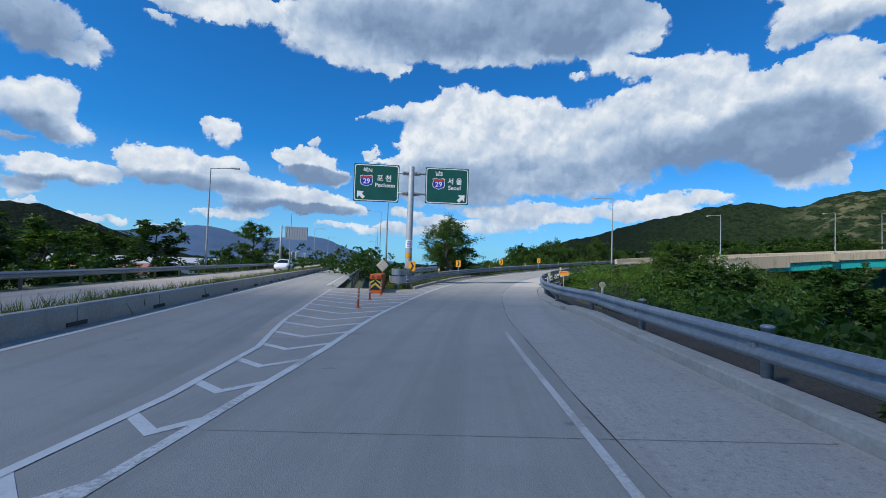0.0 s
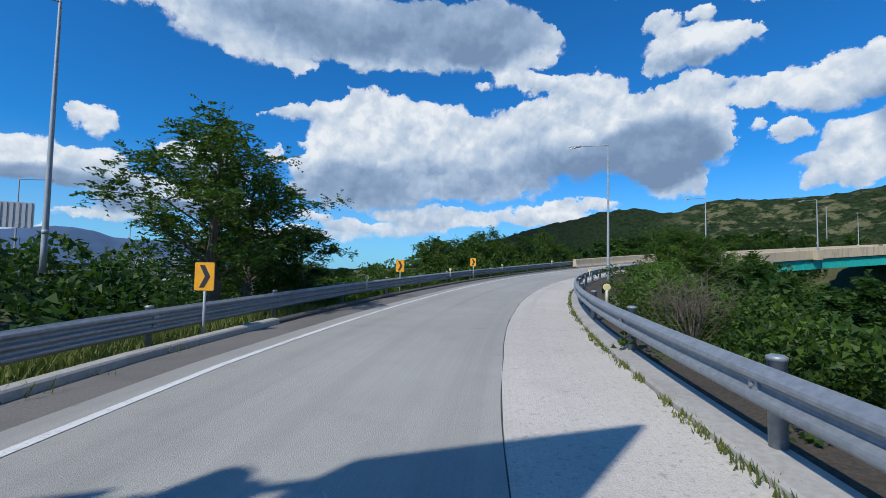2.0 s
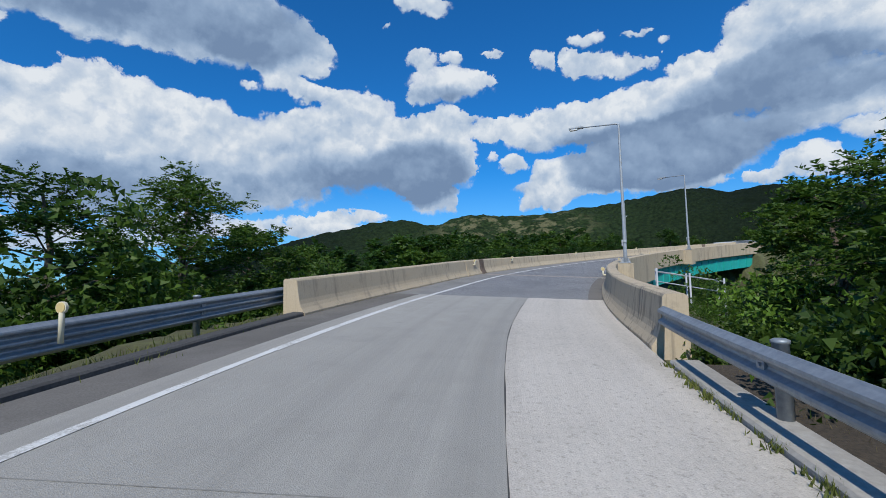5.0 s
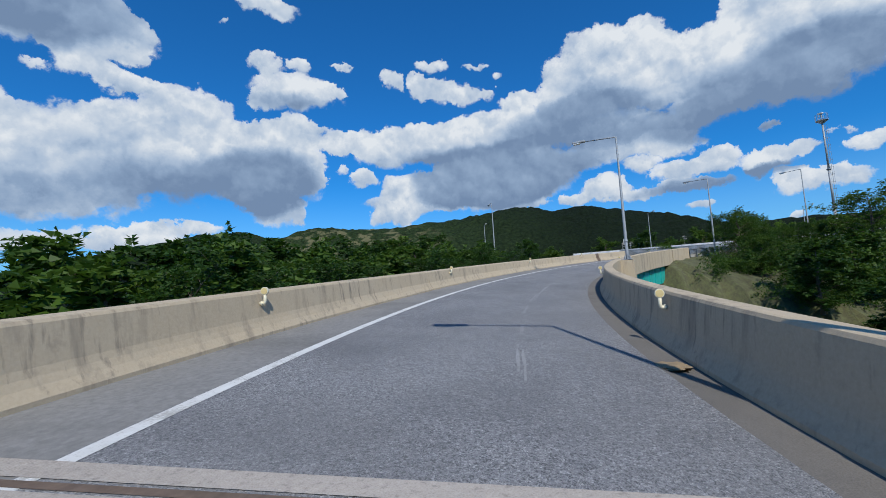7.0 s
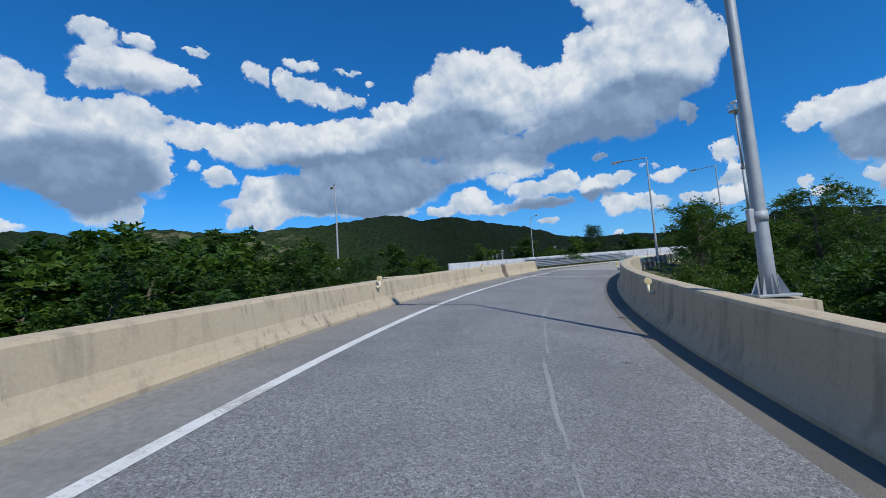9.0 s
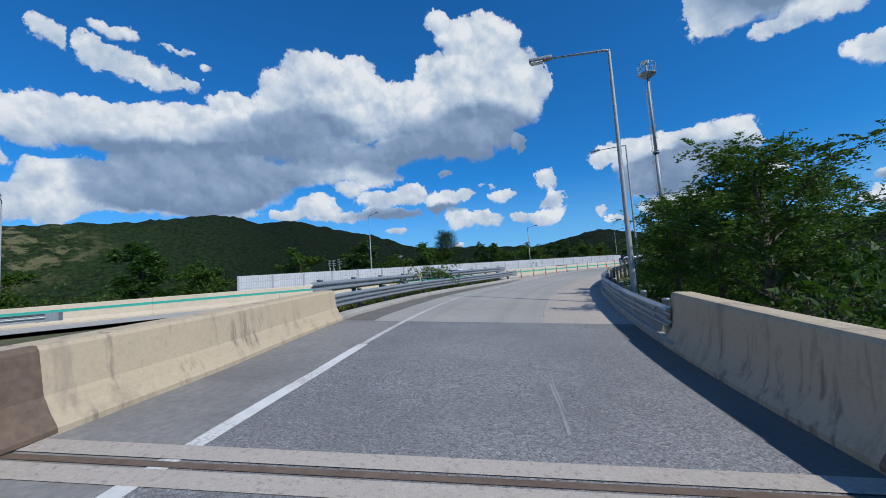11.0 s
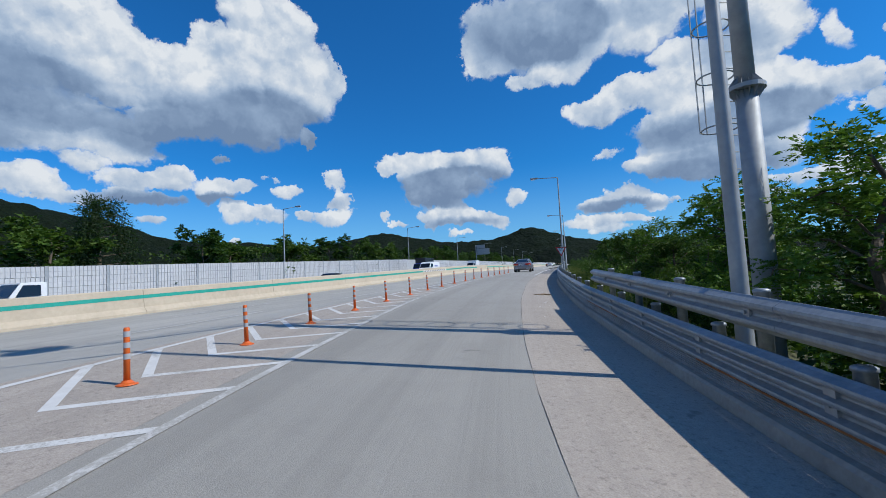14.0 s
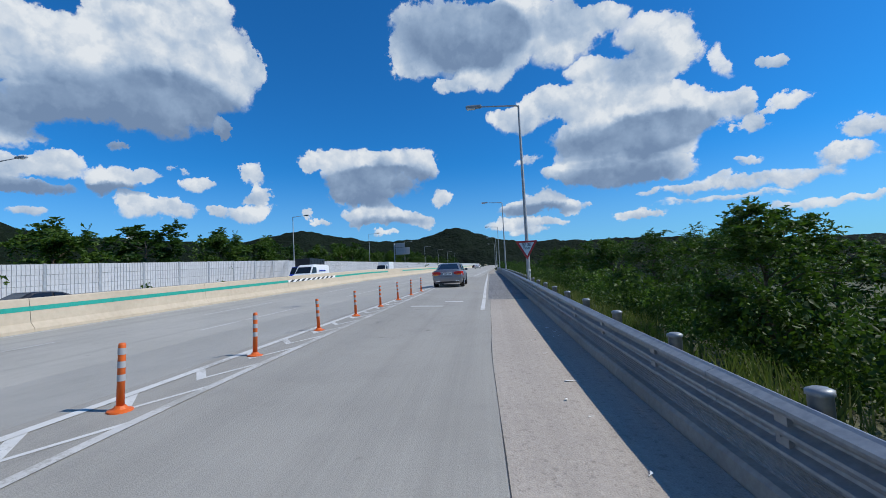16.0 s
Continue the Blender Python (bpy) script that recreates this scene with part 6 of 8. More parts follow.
for k in range(48):
    s, row_ = 90 + 1.28 * k, k % 3
    tree = (DARK_TREE, FAR_TREE, FAR_DARK)[row_]
    plant_high(tree, (8.2, 6.9, 7.9)[row_], s, (-13.5, -19.0, -26.0)[row_] - RNG.uniform(0, 4), RNG.uniform(1.4, 2.9) + 1.2 * row_ - (3.7 if s < 112 else 0.0) + (1.2 if s > 136 and s < 148 else 0.0) - (1.6 if s > 149 else 0.0))
for s, u, tree, rise in ((73.5, 6.6, YOUNG, 3.2), (75.5, 6.4, LOCUST, 4.9), (78.0, 7.4, BROAD, 4.3), (81, 8.0, LOCUST, 4.2), (84.5, 7.4, BROAD, 3.4), (69, 8.5, BROAD, 2.6), (89, 9, YOUNG, 2.4)):
    plant_high(tree, TALL[tree], s, u, rise)
for s, u, tree, k in ((70, 12, FAR_TREE, 0.75), (62, 12, FAR_DARK, 0.6), (50, 13, FAR_DARK, 0.6), (38, 12, FAR_TREE, 0.65), (44, 16, FAR_DARK, 0.7), (30, 19, FAR_DARK, 0.7), (18, 22, FAR_TREE, 0.8)):
    plant_by(tree, s, u, k)
for s, u, tree, rise in ((152.5, 9.8, BROAD, 1.6), (157.5, 6.8, LOCUST, 4.9), (160.5, 9.2, DARK_TREE, 1.8), (161.5, 6.6, LOCUST, 4.2), (164.0, 5.9, LOCUST, 4.2), (169.8, 7.0, BROAD, 2.5), (172.5, 7.6, DARK_TREE, 2.6), (173.2, 5.5, YOUNG, 3.3), (176, 7.0, BROAD, 2.8), (178.5, 12.4, LOCUST, 6.4), (179.5, 7.4, BROAD, 2.8), (183.5, 8.4, BROAD, 2.7), (185.6, 5.9, YOUNG, 3.7), (191.6, 6.6, YOUNG, 3.9), (193.0, 7.4, YOUNG, 3.6), (197, 8, DARK_TREE, 1.8), (204.2, 6.1, BROAD, 2.9), (205, 9.2, DARK_TREE, 1.8), (209.3, 5.4, BROAD, 2.6), (212, 8.6, BROAD, 2.0), (216, 7.8, LOCUST, 2.6), (220, 7.2, DARK_TREE, 2.6), (226, 7.2, BROAD, 2.7), (233, 7.2, DARK_TREE, 2.8), (240, 7.2, BROAD, 2.8), (248, 7, DARK_TREE, 2.8)):
    plant_high(tree, TALL[tree], s, u, rise)
for s, u, tree, k in ((145, 14, FAR_DARK, 0.7), (150, 16, FAR_TREE, 0.8), (140, 18, FAR_DARK, 0.7), (132, 22, FAR_TREE, 0.7), (250, 9, FAR_DARK, 0.6), (264, 9, FAR_TREE, 0.6), (280, 10, FAR_DARK, 0.65)):
    plant_by(tree, s, u, k)
for v, u, tree, k in ((8, -18, FAR_TREE, 0.8), (11, -17, BROAD, 0.75), (15, -19, FAR_TREE, 0.8), (20, -17.5, FAR_DARK, 0.6), (26, -18, FAR_TREE, 0.7), (32, -18, FAR_TREE, 0.7), (38, -17, FAR_DARK, 0.7), (60, -18, FAR_TREE, 0.6), (75, -18, FAR_TREE, 0.6), (95, -17, FAR_TREE, 0.7), (-2, -18, FAR_DARK, 0.7), (120, 6, FAR_TREE, 0.6), (100, 5, FAR_TREE, 0.5), (80, 7, FAR_DARK, 0.5)):
    p = MAIN(v, u)
    plant(tree, p.x, p.y, k)
for k in range(40):
    v = -60 + 9.5 * k + RNG.uniform(-3, 3)
    p = WAY(v, -29.5 - RNG.uniform(0, 5))
    plant((FAR_TREE, FAR_DARK, FAR_TREE)[k % 3], p.x, p.y, (p.z + RNG.uniform(5.2, 7.4) - ground_z(p.x, p.y)) / 6.9)
PINE = make_pine(11.0, "tall dark pine tree above the noise barrier")
PINE.matrix_world = pose(173.6, 71.1, 17.6 - 11.0, 0, 0, 40)


# ---- materials of the small things ----
def plain(name, colour, rough=0.5, metal=0.0, stain=0.15, scale=6.0, emit=0.0):
    return material(name, (tuple(c * 0.88 for c in colour), colour), scale, (rough, min(1.0, rough + 0.15)), metal=metal, stain=stain, stain_scale=1.5)


SIGN_GREEN = plain("sign_green", (0.0, 0.085, 0.07), 0.85)
SIGN_WHITE = plain("sign_white", (0.80, 0.80, 0.78), 0.5)
SIGN_BLUE = plain("sign_blue", (0.008, 0.045, 0.42), 0.8)
SIGN_RED = plain("sign_red", (0.50, 0.03, 0.03), 0.45)
AMBER = plain("sign_amber", (0.75, 0.33, 0.01), 0.45)
YELLOW = plain("board_yellow", (0.72, 0.52, 0.05), 0.5)
BLACK = plain("sign_black", (0.02, 0.02, 0.022), 0.5)
ORANGE = plain("orange_plastic", (0.72, 0.13, 0.015), 0.45, stain=0.35)
ORANGE_WORN = material("weathered_orange_plastic", ((0.20, 0.055, 0.018), (0.50, 0.115, 0.022)), 3.2, (0.65, 0.85), stain=0.85, stain_scale=2.2)
GREY_BAND = plain("reflective_band", (0.40, 0.41, 0.425), 0.35)
CREAM = plain("cream_plastic", (0.72, 0.66, 0.48), 0.5, stain=0.3)
DISC = plain("amber_reflector", (0.62, 0.48, 0.22), 0.3)
WHITE_STEEL = plain("white_painted_steel", (0.74, 0.75, 0.75), 0.45, stain=0.25)
LAMP_GLASS = plain("lamp_diffuser", (0.78, 0.79, 0.78), 0.25)
CAR_PAINT = plain("silver_grey_paint", (0.27, 0.275, 0.295), 0.28, metal=0.7, stain=0.05)
WHITE_PAINT = plain("white_vehicle_paint", (0.78, 0.79, 0.80), 0.3, stain=0.1)
DARK_PAINT = plain("black_vehicle_paint", (0.015, 0.016, 0.02), 0.25)
RUBBER = plain("tyre_rubber", (0.02, 0.02, 0.02), 0.8)
CHROME = plain("bright_trim", (0.75, 0.76, 0.78), 0.2, metal=1.0, stain=0.0)
TAIL_RED = plain("tail_light_red", (0.55, 0.015, 0.012), 0.2, stain=0.0)
TAIL_AMBER = plain("indicator_amber", (0.85, 0.33, 0.03), 0.2, stain=0.0)
DARK_GLASS = plain("tinted_glass", (0.012, 0.016, 0.022), 0.06, stain=0.0)
DIRT = plain("sand_heap", (0.30, 0.22, 0.13), 0.95)
WALL_WHITE = plain("apartment_wall", (0.66, 0.66, 0.65), 0.8, scale=0.05)
ROOF_RED = plain("red_sheet_roof", (0.42, 0.16, 0.11), 0.6)
ROOF_GREY = plain("grey_sheet_roof", (0.42, 0.44, 0.47), 0.6)


def lettering(text, size, mat, parent, m, bold=0.0, name="lettering"):
    """Words cut out of thin sheet, centred on m, in the built-in font."""
    curve = bpy.data.curves.new("word", "FONT")
    curve.body, curve.size, curve.align_x, curve.align_y, curve.extrude, curve.offset = text, size, "CENTER", "CENTER", 0.003, bold
    curve.resolution_u = 3
    tmp = new("word", curve)
    bpy.context.view_layer.update()
    me = bpy.data.meshes.new_from_object(tmp.evaluated_get(bpy.context.evaluated_depsgraph_get()))
    bpy.data.objects.remove(tmp)
    bpy.data.curves.remove(curve)
    me.materials.clear()
    me.materials.append(mat)
    ob = new(name, me)
    ob.parent = parent
    ob.matrix_basis = m
    return ob


def rounded(w, h, r, n=5):
    """The outline of a rounded rectangle about the origin."""
    out = []
    for cx, cy, a0 in ((w / 2 - r, h / 2 - r, 0), (-w / 2 + r, h / 2 - r, 90), (-w / 2 + r, -h / 2 + r, 180), (w / 2 - r, -h / 2 + r, 270)):
        out += [(cx + r * math.cos(radians(a0 + 90 * k / n)), cy + r * math.sin(radians(a0 + 90 * k / n))) for k in range(n + 1)]
    return out


def slab(bm, outline, y0, y1):
    """A flat piece in the x-z plane, from y0 (front, towards -y) to y1."""
    a, b = [bm.verts.new((x, y0, z)) for x, z in outline], [bm.verts.new((x, y1, z)) for x, z in outline]
    n = len(outline)
    bm.faces.new(a)
    bm.faces.new(b[::-1])
    for k in range(n):
        bm.faces.new((a[k], b[k], b[(k + 1) % n], a[(k + 1) % n]))
    return bm


def frame_band(bm, outline, k, y0, y1):
    """A thin border that follows an outline, k wide at the most."""
    inner = [(x * (1 - k[0]), z * (1 - k[1])) for x, z in outline]
    n = len(outline)
    a, b = [bm.verts.new((x, y0, z)) for x, z in outline], [bm.verts.new((x, y0, z)) for x, z in inner]
    for j in range(n):
        bm.faces.new((a[j], a[(j + 1) % n], b[(j + 1) % n], b[j]))
    return bm


SHIELD = [(-0.5, 0.42), (-0.30, 0.50), (0.0, 0.42), (0.30, 0.50), (0.5, 0.42), (0.45, 0.20), (0.52, -0.05), (0.42, -0.34), (0.0, -0.52), (-0.42, -0.34), (-0.52, -0.05), (-0.45, 0.20)]
ARROW = [(0.0, 0.55), (0.48, 0.02), (0.17, 0.02), (0.17, -0.45), (-0.17, -0.45), (-0.17, 0.02), (-0.48, 0.02)]


def sign_panel(root, x0, w, h, top, words, arrow_turn, arrow_x):
    """One green board: border, route shield, words and arrow, as parts of the sign."""
    cx, cz = x0 + w / 2, top - h / 2
    outline = rounded(w, h, 0.06)
    board = part("sign_panel", slab(bmesh.new(), [(cx + x, cz + z) for x, z in outline], -0.02, 0.02), SIGN_GREEN, root, "green retroreflective panel")
    band = part("border", frame_band(bmesh.new(), rounded(w - 0.10, h - 0.10, 0.14), (0.035, 0.042), -0.024, 0), SIGN_WHITE, board, "white border line")
    band.matrix_basis = Matrix.Translation((cx, 0, cz))
    for z in (-0.75, 0.0, 0.75):
        part("back_rail", box(bmesh.new(), x0 + 0.1, x0 + w - 0.1, 0.025, 0.07, cz + z - 0.04, cz + z + 0.04), POLE, board)
    sx, sz = cx + words["shield"][0], cz + words["shield"][1]
    for scale, mat, y, name in ((0.74, SIGN_WHITE, -0.024, "shield_rim"), (0.67, SIGN_BLUE, -0.028, "shield")):
        p = part(name, slab(bmesh.new(), [(x * scale * 1.12, z * scale) for x, z in SHIELD], y - 0.004, y), mat, board)
        p.matrix_basis = Matrix.Translation((sx, 0, sz))
    cap = [(-0.47, 0.41), (-0.29, 0.48), (0.0, 0.40), (0.29, 0.48), (0.47, 0.41), (0.43, 0.24), (-0.43, 0.24)]
    p = part("shield_cap", slab(bmesh.new(), [(x * 0.67 * 1.12, z * 0.67) for x, z in cap], -0.038, -0.033), SIGN_RED, board, "red top of the route shield")
    p.matrix_basis = Matrix.Translation((sx, 0, sz))
    up = pose(0, 0, 0, 90, 0, 0)
    lettering("29", 0.46, SIGN_WHITE, board, Matrix.Translation((sx, -0.040, sz - 0.05)) @ up, 0.006)
    for text, x, z, size, bold in words["text"]:
        lettering(text, size, SIGN_WHITE, board, Matrix.Translation((cx + x, -0.028, cz + z)) @ up, bold)
    a = radians(arrow_turn)
    p = part("arrow", slab(bmesh.new(), [((x * math.cos(a) - z * math.sin(a)) * 0.62, (x * math.sin(a) + z * math.cos(a)) * 0.62) for x, z in ARROW], -0.030, -0.022), SIGN_WHITE, board, "white direction arrow")
    p.matrix_basis = Matrix.Translation((cx + arrow_x, 0, cz - 0.80))
    return board


def direction_sign():
    base = ground_z(-2.2, 28.0)
    root = group_at("direction_sign", pose(-2.2, 28.0, base, 0, 0, 4.2), "two green road signs on one grey steel pole", "road sign")
    top = 6.35 - base
    bm = tube(bmesh.new(), [(0, 0, -0.4), (0, 0, 1.0), (0, 0, top), (0, 0, top + 0.06)], [0.23, 0.225, 0.19, 0.14], 24)
    part("pole", bm, POLE, root, "tapered grey steel pole", True)
    for z in (top - 0.42, top - 1.75):
        for side, end in ((-1, -0.85), (1, 0.95)):
            part("arm", tube(bmesh.new(), [(side * 0.15, 0, z), (end, 0, z)], 0.065, 12), POLE, root, smooth=True)
            bm = bmesh.new()
            for x in (0.28, 0.50):
                tube(bm, [(side * (x - 0.02), 0, z), (side * (x + 0.02), 0, z)], 0.15, 14)
            for k in range(8):
                a = radians(45 * k)
                tube(bm, [(side * 0.2, 0.11 * math.cos(a), z + 0.11 * math.sin(a)), (side * 0.58, 0.10 * math.cos(a), z + 0.10 * math.sin(a))], 0.018, 5)
            part("flange", bm, POLE, root, "ribbed flange joint")
    sign_panel(root, -3.72, 2.93, 2.45, 6.43 - base, {"shield": (-0.64, 0.13), "text": (("\ubd81N", -0.58, 0.80, 0.36, 0.006), ("\ud3ec \ucc9c", 0.50, 0.30, 0.46, 0.008), ("Pocheon", 0.56, -0.14, 0.37, 0.006))}, 45, -0.98)
    sign_panel(root, 0.93, 2.85, 2.38, 6.40 - base, {"shield": (-0.55, 0.13), "text": (("\ub0a8S", -0.55, 0.78, 0.36, 0.006), ("\uc11c \uc6b8", 0.52, 0.30, 0.46, 0.008), ("Seoul", 0.50, -0.12, 0.38, 0.006))}, -45, 0.95)
    # stickers round the pole: plain bars for their writing
    part("sticker", tube(bmesh.new(), [(0, 0, 2.0), (0, 0, 2.3)], 0.2265, 24, cap=False), AMBER, root, "faded amber sticker")
    for z0, z1, mat in ((2.62, 3.15, SIGN_WHITE),):
        bm = bmesh.new()
        tube(bm, [(0, 0, z0), (0, 0, z1)], 0.226, 24, cap=False)
        part("sticker", bm, mat, root, "weathered paper sticker")
    bm = bmesh.new()
    for k in range(4, 7):
        for x, m in ((0.06, 0), (-0.06, 1)):
            box(bm, x - 0.035, x + 0.035, -0.234, -0.222, 2.08 + 0.15 * k, 2.17 + 0.15 * k)
    part("sticker_marks", bm, SIGN_BLUE, root, "unreadable print")
    return root


direction_sign()


# ---- crash cushion, nose plates and markers in the gore ----
def crash_cushion():
    p, q = at(20.95, -5.95), at(24.4, -7.05)
    way = math.degrees(math.atan2(-(q.x - p.x), q.y - p.y))
    root = group_at("crash_cushion", pose(*p, 0, 0, way), "weathered orange plastic crash cushion with a black and yellow chevron front", "crash cushion")
    for k in range(5):
        bm = bmesh.new()
        y = 0.72 * k
        for j in range(4):
            z = 0.06 + 0.21 * j
            box(bm, -0.31, 0.31, y + 0.02, y + 0.70, z, z + 0.13, 0.03)
            box(bm, -0.27, 0.27, y + 0.05, y + 0.67, z + 0.11, z + 0.22)
        box(bm, -0.29, 0.29, y + 0.03, y + 0.69, 0.86, 0.96, 0.045)
        part("cushion_block", bm, ORANGE_WORN, root)
    part("nose_cap", box(bmesh.new(), -0.30, 0.30, -0.10, 0.06, 0.72, 0.97, 0.06), ORANGE, root, "bright orange cap with two lamp seats")
    for x in (-0.13, 0.13):
        part("lamp_seat", tube(bmesh.new(), [(x, -0.10, 0.85), (x, -0.125, 0.85)], 0.07, 14), ORANGE_WORN, root)
    board = part("chevron_board", box(bmesh.new(), -0.30, 0.30, -0.09, 0.02, 0.18, 0.72, 0.01), BLACK, root, "black board with yellow chevrons")
    for z in (0.20, 0.46):
        for side in (-1, 1):
            bm = slab(bmesh.new(), [(0, z + 0.24), (side * 0.295, max(0.19, z - 0.02)), (side * 0.295, z + 0.11), (0, min(0.715, z + 0.36))][::side], -0.098, -0.092)
            part("chevron", bm, YELLOW, board, "yellow chevron")
    part("foot", box(bmesh.new(), -0.31, 0.31, -0.08, 0.05, 0.0, 0.18, 0.02), ORANGE, root)
    return root


crash_cushion()


def reflector_board():
    p = at(25.2, -7.3)
    root = group_at("reflector_board", pose(*p, 0, 0, turn(25) + 8), "diamond board with nine round amber reflectors", "road sign")
    part("stake", tube(bmesh.new(), [(0, 0, -0.3), (0, 0, 1.15)], 0.035, 10), ORANGE, root)
    part("board", slab(bmesh.new(), [(0, 0.40), (0.40, 0), (0, -0.40), (-0.40, 0)], -0.03, -0.015), GREY_BAND, root).matrix_basis = Matrix.Translation((0, -0.03, 1.36))
    for i in (-1, 0, 1):
        for j in (-1, 0, 1):
            x, z = (i + j) * 0.125, (i - j) * 0.125
            bm = tube(bmesh.new(), [(x, -0.06, 1.36 + z), (x, -0.085, 1.36 + z), (x, -0.10, 1.36 + z)], [0.062, 0.06, 0.02], 14)
            part("reflector", bm, DISC, root, "round amber reflector")
    return root


reflector_board()


def nose_plate(radius, z0, z1, s, u, label, board=False):
    """A curved steel sheet that joins two guard rails at their split."""
    p = at(s, u)
    root = group_at("rail_nose", pose(*p, 0, 0, turn(s) + 6), label, "guard rail end")
    bm, n = bmesh.new(), 14
    for d, inv in ((0.0, 1), (-0.01, -1)):
        ring = []
        pts = [(radius + d, 1.7)] + [((radius + d) * math.cos(radians(-180 * k / n)), (radius + d) * math.sin(radians(-180 * k / n))) for k in range(n + 1)] + [(-(radius + d) - 0.5, 1.7)]
        ring = [(bm.verts.new((x, y, z0)), bm.verts.new((x, y, z1))) for x, y in pts]
        for a, b in zip(ring, ring[1:]):
            bm.faces.new((a[0], b[0], b[1], a[1]))
    part("sheet", bm, STEEL, root, smooth=True)
    part("support", tube(bmesh.new(), [(0, 0.2, -0.5), (0, 0.2, z1)], 0.07, 12), STEEL, root, smooth=True)
    if board:
        b = part("notice", box(bmesh.new(), radius + 0.004, radius + 0.02, 0.35, 1.0, z0 + 0.02, z1 + 0.0), SIGN_WHITE, root, "white notice with black lettering")
        bm = bmesh.new()
        for k in range(8):
            box(bm, radius + 0.02, radius + 0.026, 0.40 + 0.07 * k, 0.455 + 0.07 * k, z0 + 0.05, z0 + 0.15)
        part("print_bars", bm, BLACK, b)
        lettering("\ud3ec\ud06c\ub808\uc778", 0.17, BLACK, b, pose(radius + 0.024, 0.70, z1 - 0.10, 90, 0, 90), 0.003)
    return root


nose_plate(0.42, 0.38, 0.78, 23.6, -5.7, "grey steel sheet bent round the end of the guard rails", True)
nose_plate(0.32, 0.80, 1.18, 24.4, -5.98, "upper grey steel sheet bent round the raised rail")


def lane_post(m, label, tall=0.72):
    root = group_at("lane_post", m, label, "traffic post", "orange posts along the hatching")
    bm = tube(bmesh.new(), [(0, 0, 0.0), (0, 0, 0.015), (0, 0, 0.03), (0, 0, 0.06)], [0.125, 0.12, 0.075, 0.05], 16)
    part("foot", bm, ORANGE, root)
    bm = tube(bmesh.new(), [(0, 0, 0.05), (0, 0, tall - 0.02), (0, 0, tall)], [0.038, 0.036, 0.028], 14)
    part("tube", bm, ORANGE, root, smooth=True)
    for z in (tall - 0.12, tall - 0.26, tall - 0.40):
        part("band", tube(bmesh.new(), [(0, 0, z), (0, 0, z + 0.07)], 0.0395, 14, cap=False), GREY_BAND, root, "grey reflective band", True)
    return root


post_thing = lane_post(pose(*at(14.6, -4.3), 0, 0, 10), "orange plastic post with worn reflective bands")
for s, u in ((17.5, -4.9), (19.9, -5.25)):
    copy_thing(post_thing, pose(*at(s, u), 0, RNG.uniform(-2, 2), 30))
for k in range(19):
    s = float(np.interp(k, (0, 4, 7, 9, 11, 13, 18), (178.1, 187.48, 194.72, 199.56, 204.81, 210.0, 222.8)))
    u = float(np.interp(s, (178, 180, 182.5, 187.5, 194.7, 204.8, 214, 226), (-4.76, -4.72, -4.64, -4.56, -4.2, -3.87, -3.7, -3.4)))
    copy_thing(post_thing, pose(*at(s, u), RNG.uniform(-2, 2), RNG.uniform(-3, 3), RNG.uniform(0, 360)))


# ---- chevron signs, delineators and small boards ----
def chevron_sign(m, label, wide=0.46, high=0.61, rise=1.0):
    root = group_at("chevron_sign", m, label, "road sign", "curve chevrons")
    part("stake", tube(bmesh.new(), [(0, 0.03, -0.7), (0, 0.03, rise + high - 0.1)], 0.03, 10), POLE, root, smooth=True)
    board = part("board", slab(bmesh.new(), [(x, rise + high / 2 + z) for x, z in rounded(wide, high, 0.03)], -0.012, 0.004), AMBER, root, "amber retroreflective board")
    k = (wide * 0.5, high * 0.5)
    pts = [(-0.50, 0.80), (0.02, 0.80), (0.62, 0.0), (0.02, -0.80), (-0.50, -0.80), (0.08, 0.0)]
    bm = slab(bmesh.new(), [(x * k[0], rise + high / 2 + z * k[1]) for x, z in pts], -0.017, -0.0125)
    part("chevron", bm, BLACK, board, "black chevron")
    return root


def facing(s, off=0.0):
    return turn(s) + off


chev = chevron_sign(pose(*at(38.1, -6.3), 0, 0, facing(38.1, 2)), "amber chevron sign on a thin stake behind the rail")
for s, u in ((26.3, -5.78), (50.4, -6.55), (61.1, -6.3)):
    copy_thing(chev, pose(*at(s, u), 0, 0, facing(s, 2)))


def delineator(m, label, rise):
    root = group_at("delineator", m, label, "delineator", "roadside delineators")
    part("stem", tube(bmesh.new(), [(0, 0, 0), (0, 0, rise), (0, 0, rise + 0.02)], [0.035, 0.035, 0.03], 12), CREAM, root, smooth=True)
    bm = tube(bmesh.new(), [(0, -0.02, rise + 0.08), (0, 0.02, rise + 0.08)], 0.085, 20)
    part("rim", bm, CREAM, root)
    part("reflector", tube(bmesh.new(), [(0, -0.03, rise + 0.08), (0, -0.021, rise + 0.08)], 0.072, 20), DISC, root, "round amber reflector")
    return root


dl = delineator(pose(*at(24.0, 2.75, 0.45), 0, 0, turn(24)), "cream plastic delineator with a round reflector", 0.42)
for s, u, z in ((13.0, 3.6, 0.45), (40.8, 2.5, 0.45), (57.8, 2.5, 0.45), (72, 2.7, 0.45), (33, -6.15, 0.4), (46.5, -6.3, 0.4), (57, -6.3, 0.4), (67, -6.25, 0.4), (78.4, -6.0, 0.4), (168, 3.15, 0.4), (163.5, -5.3, 0.4)):
    copy_thing(dl, pose(*at(s, u, z), 0, 0, turn(s)))


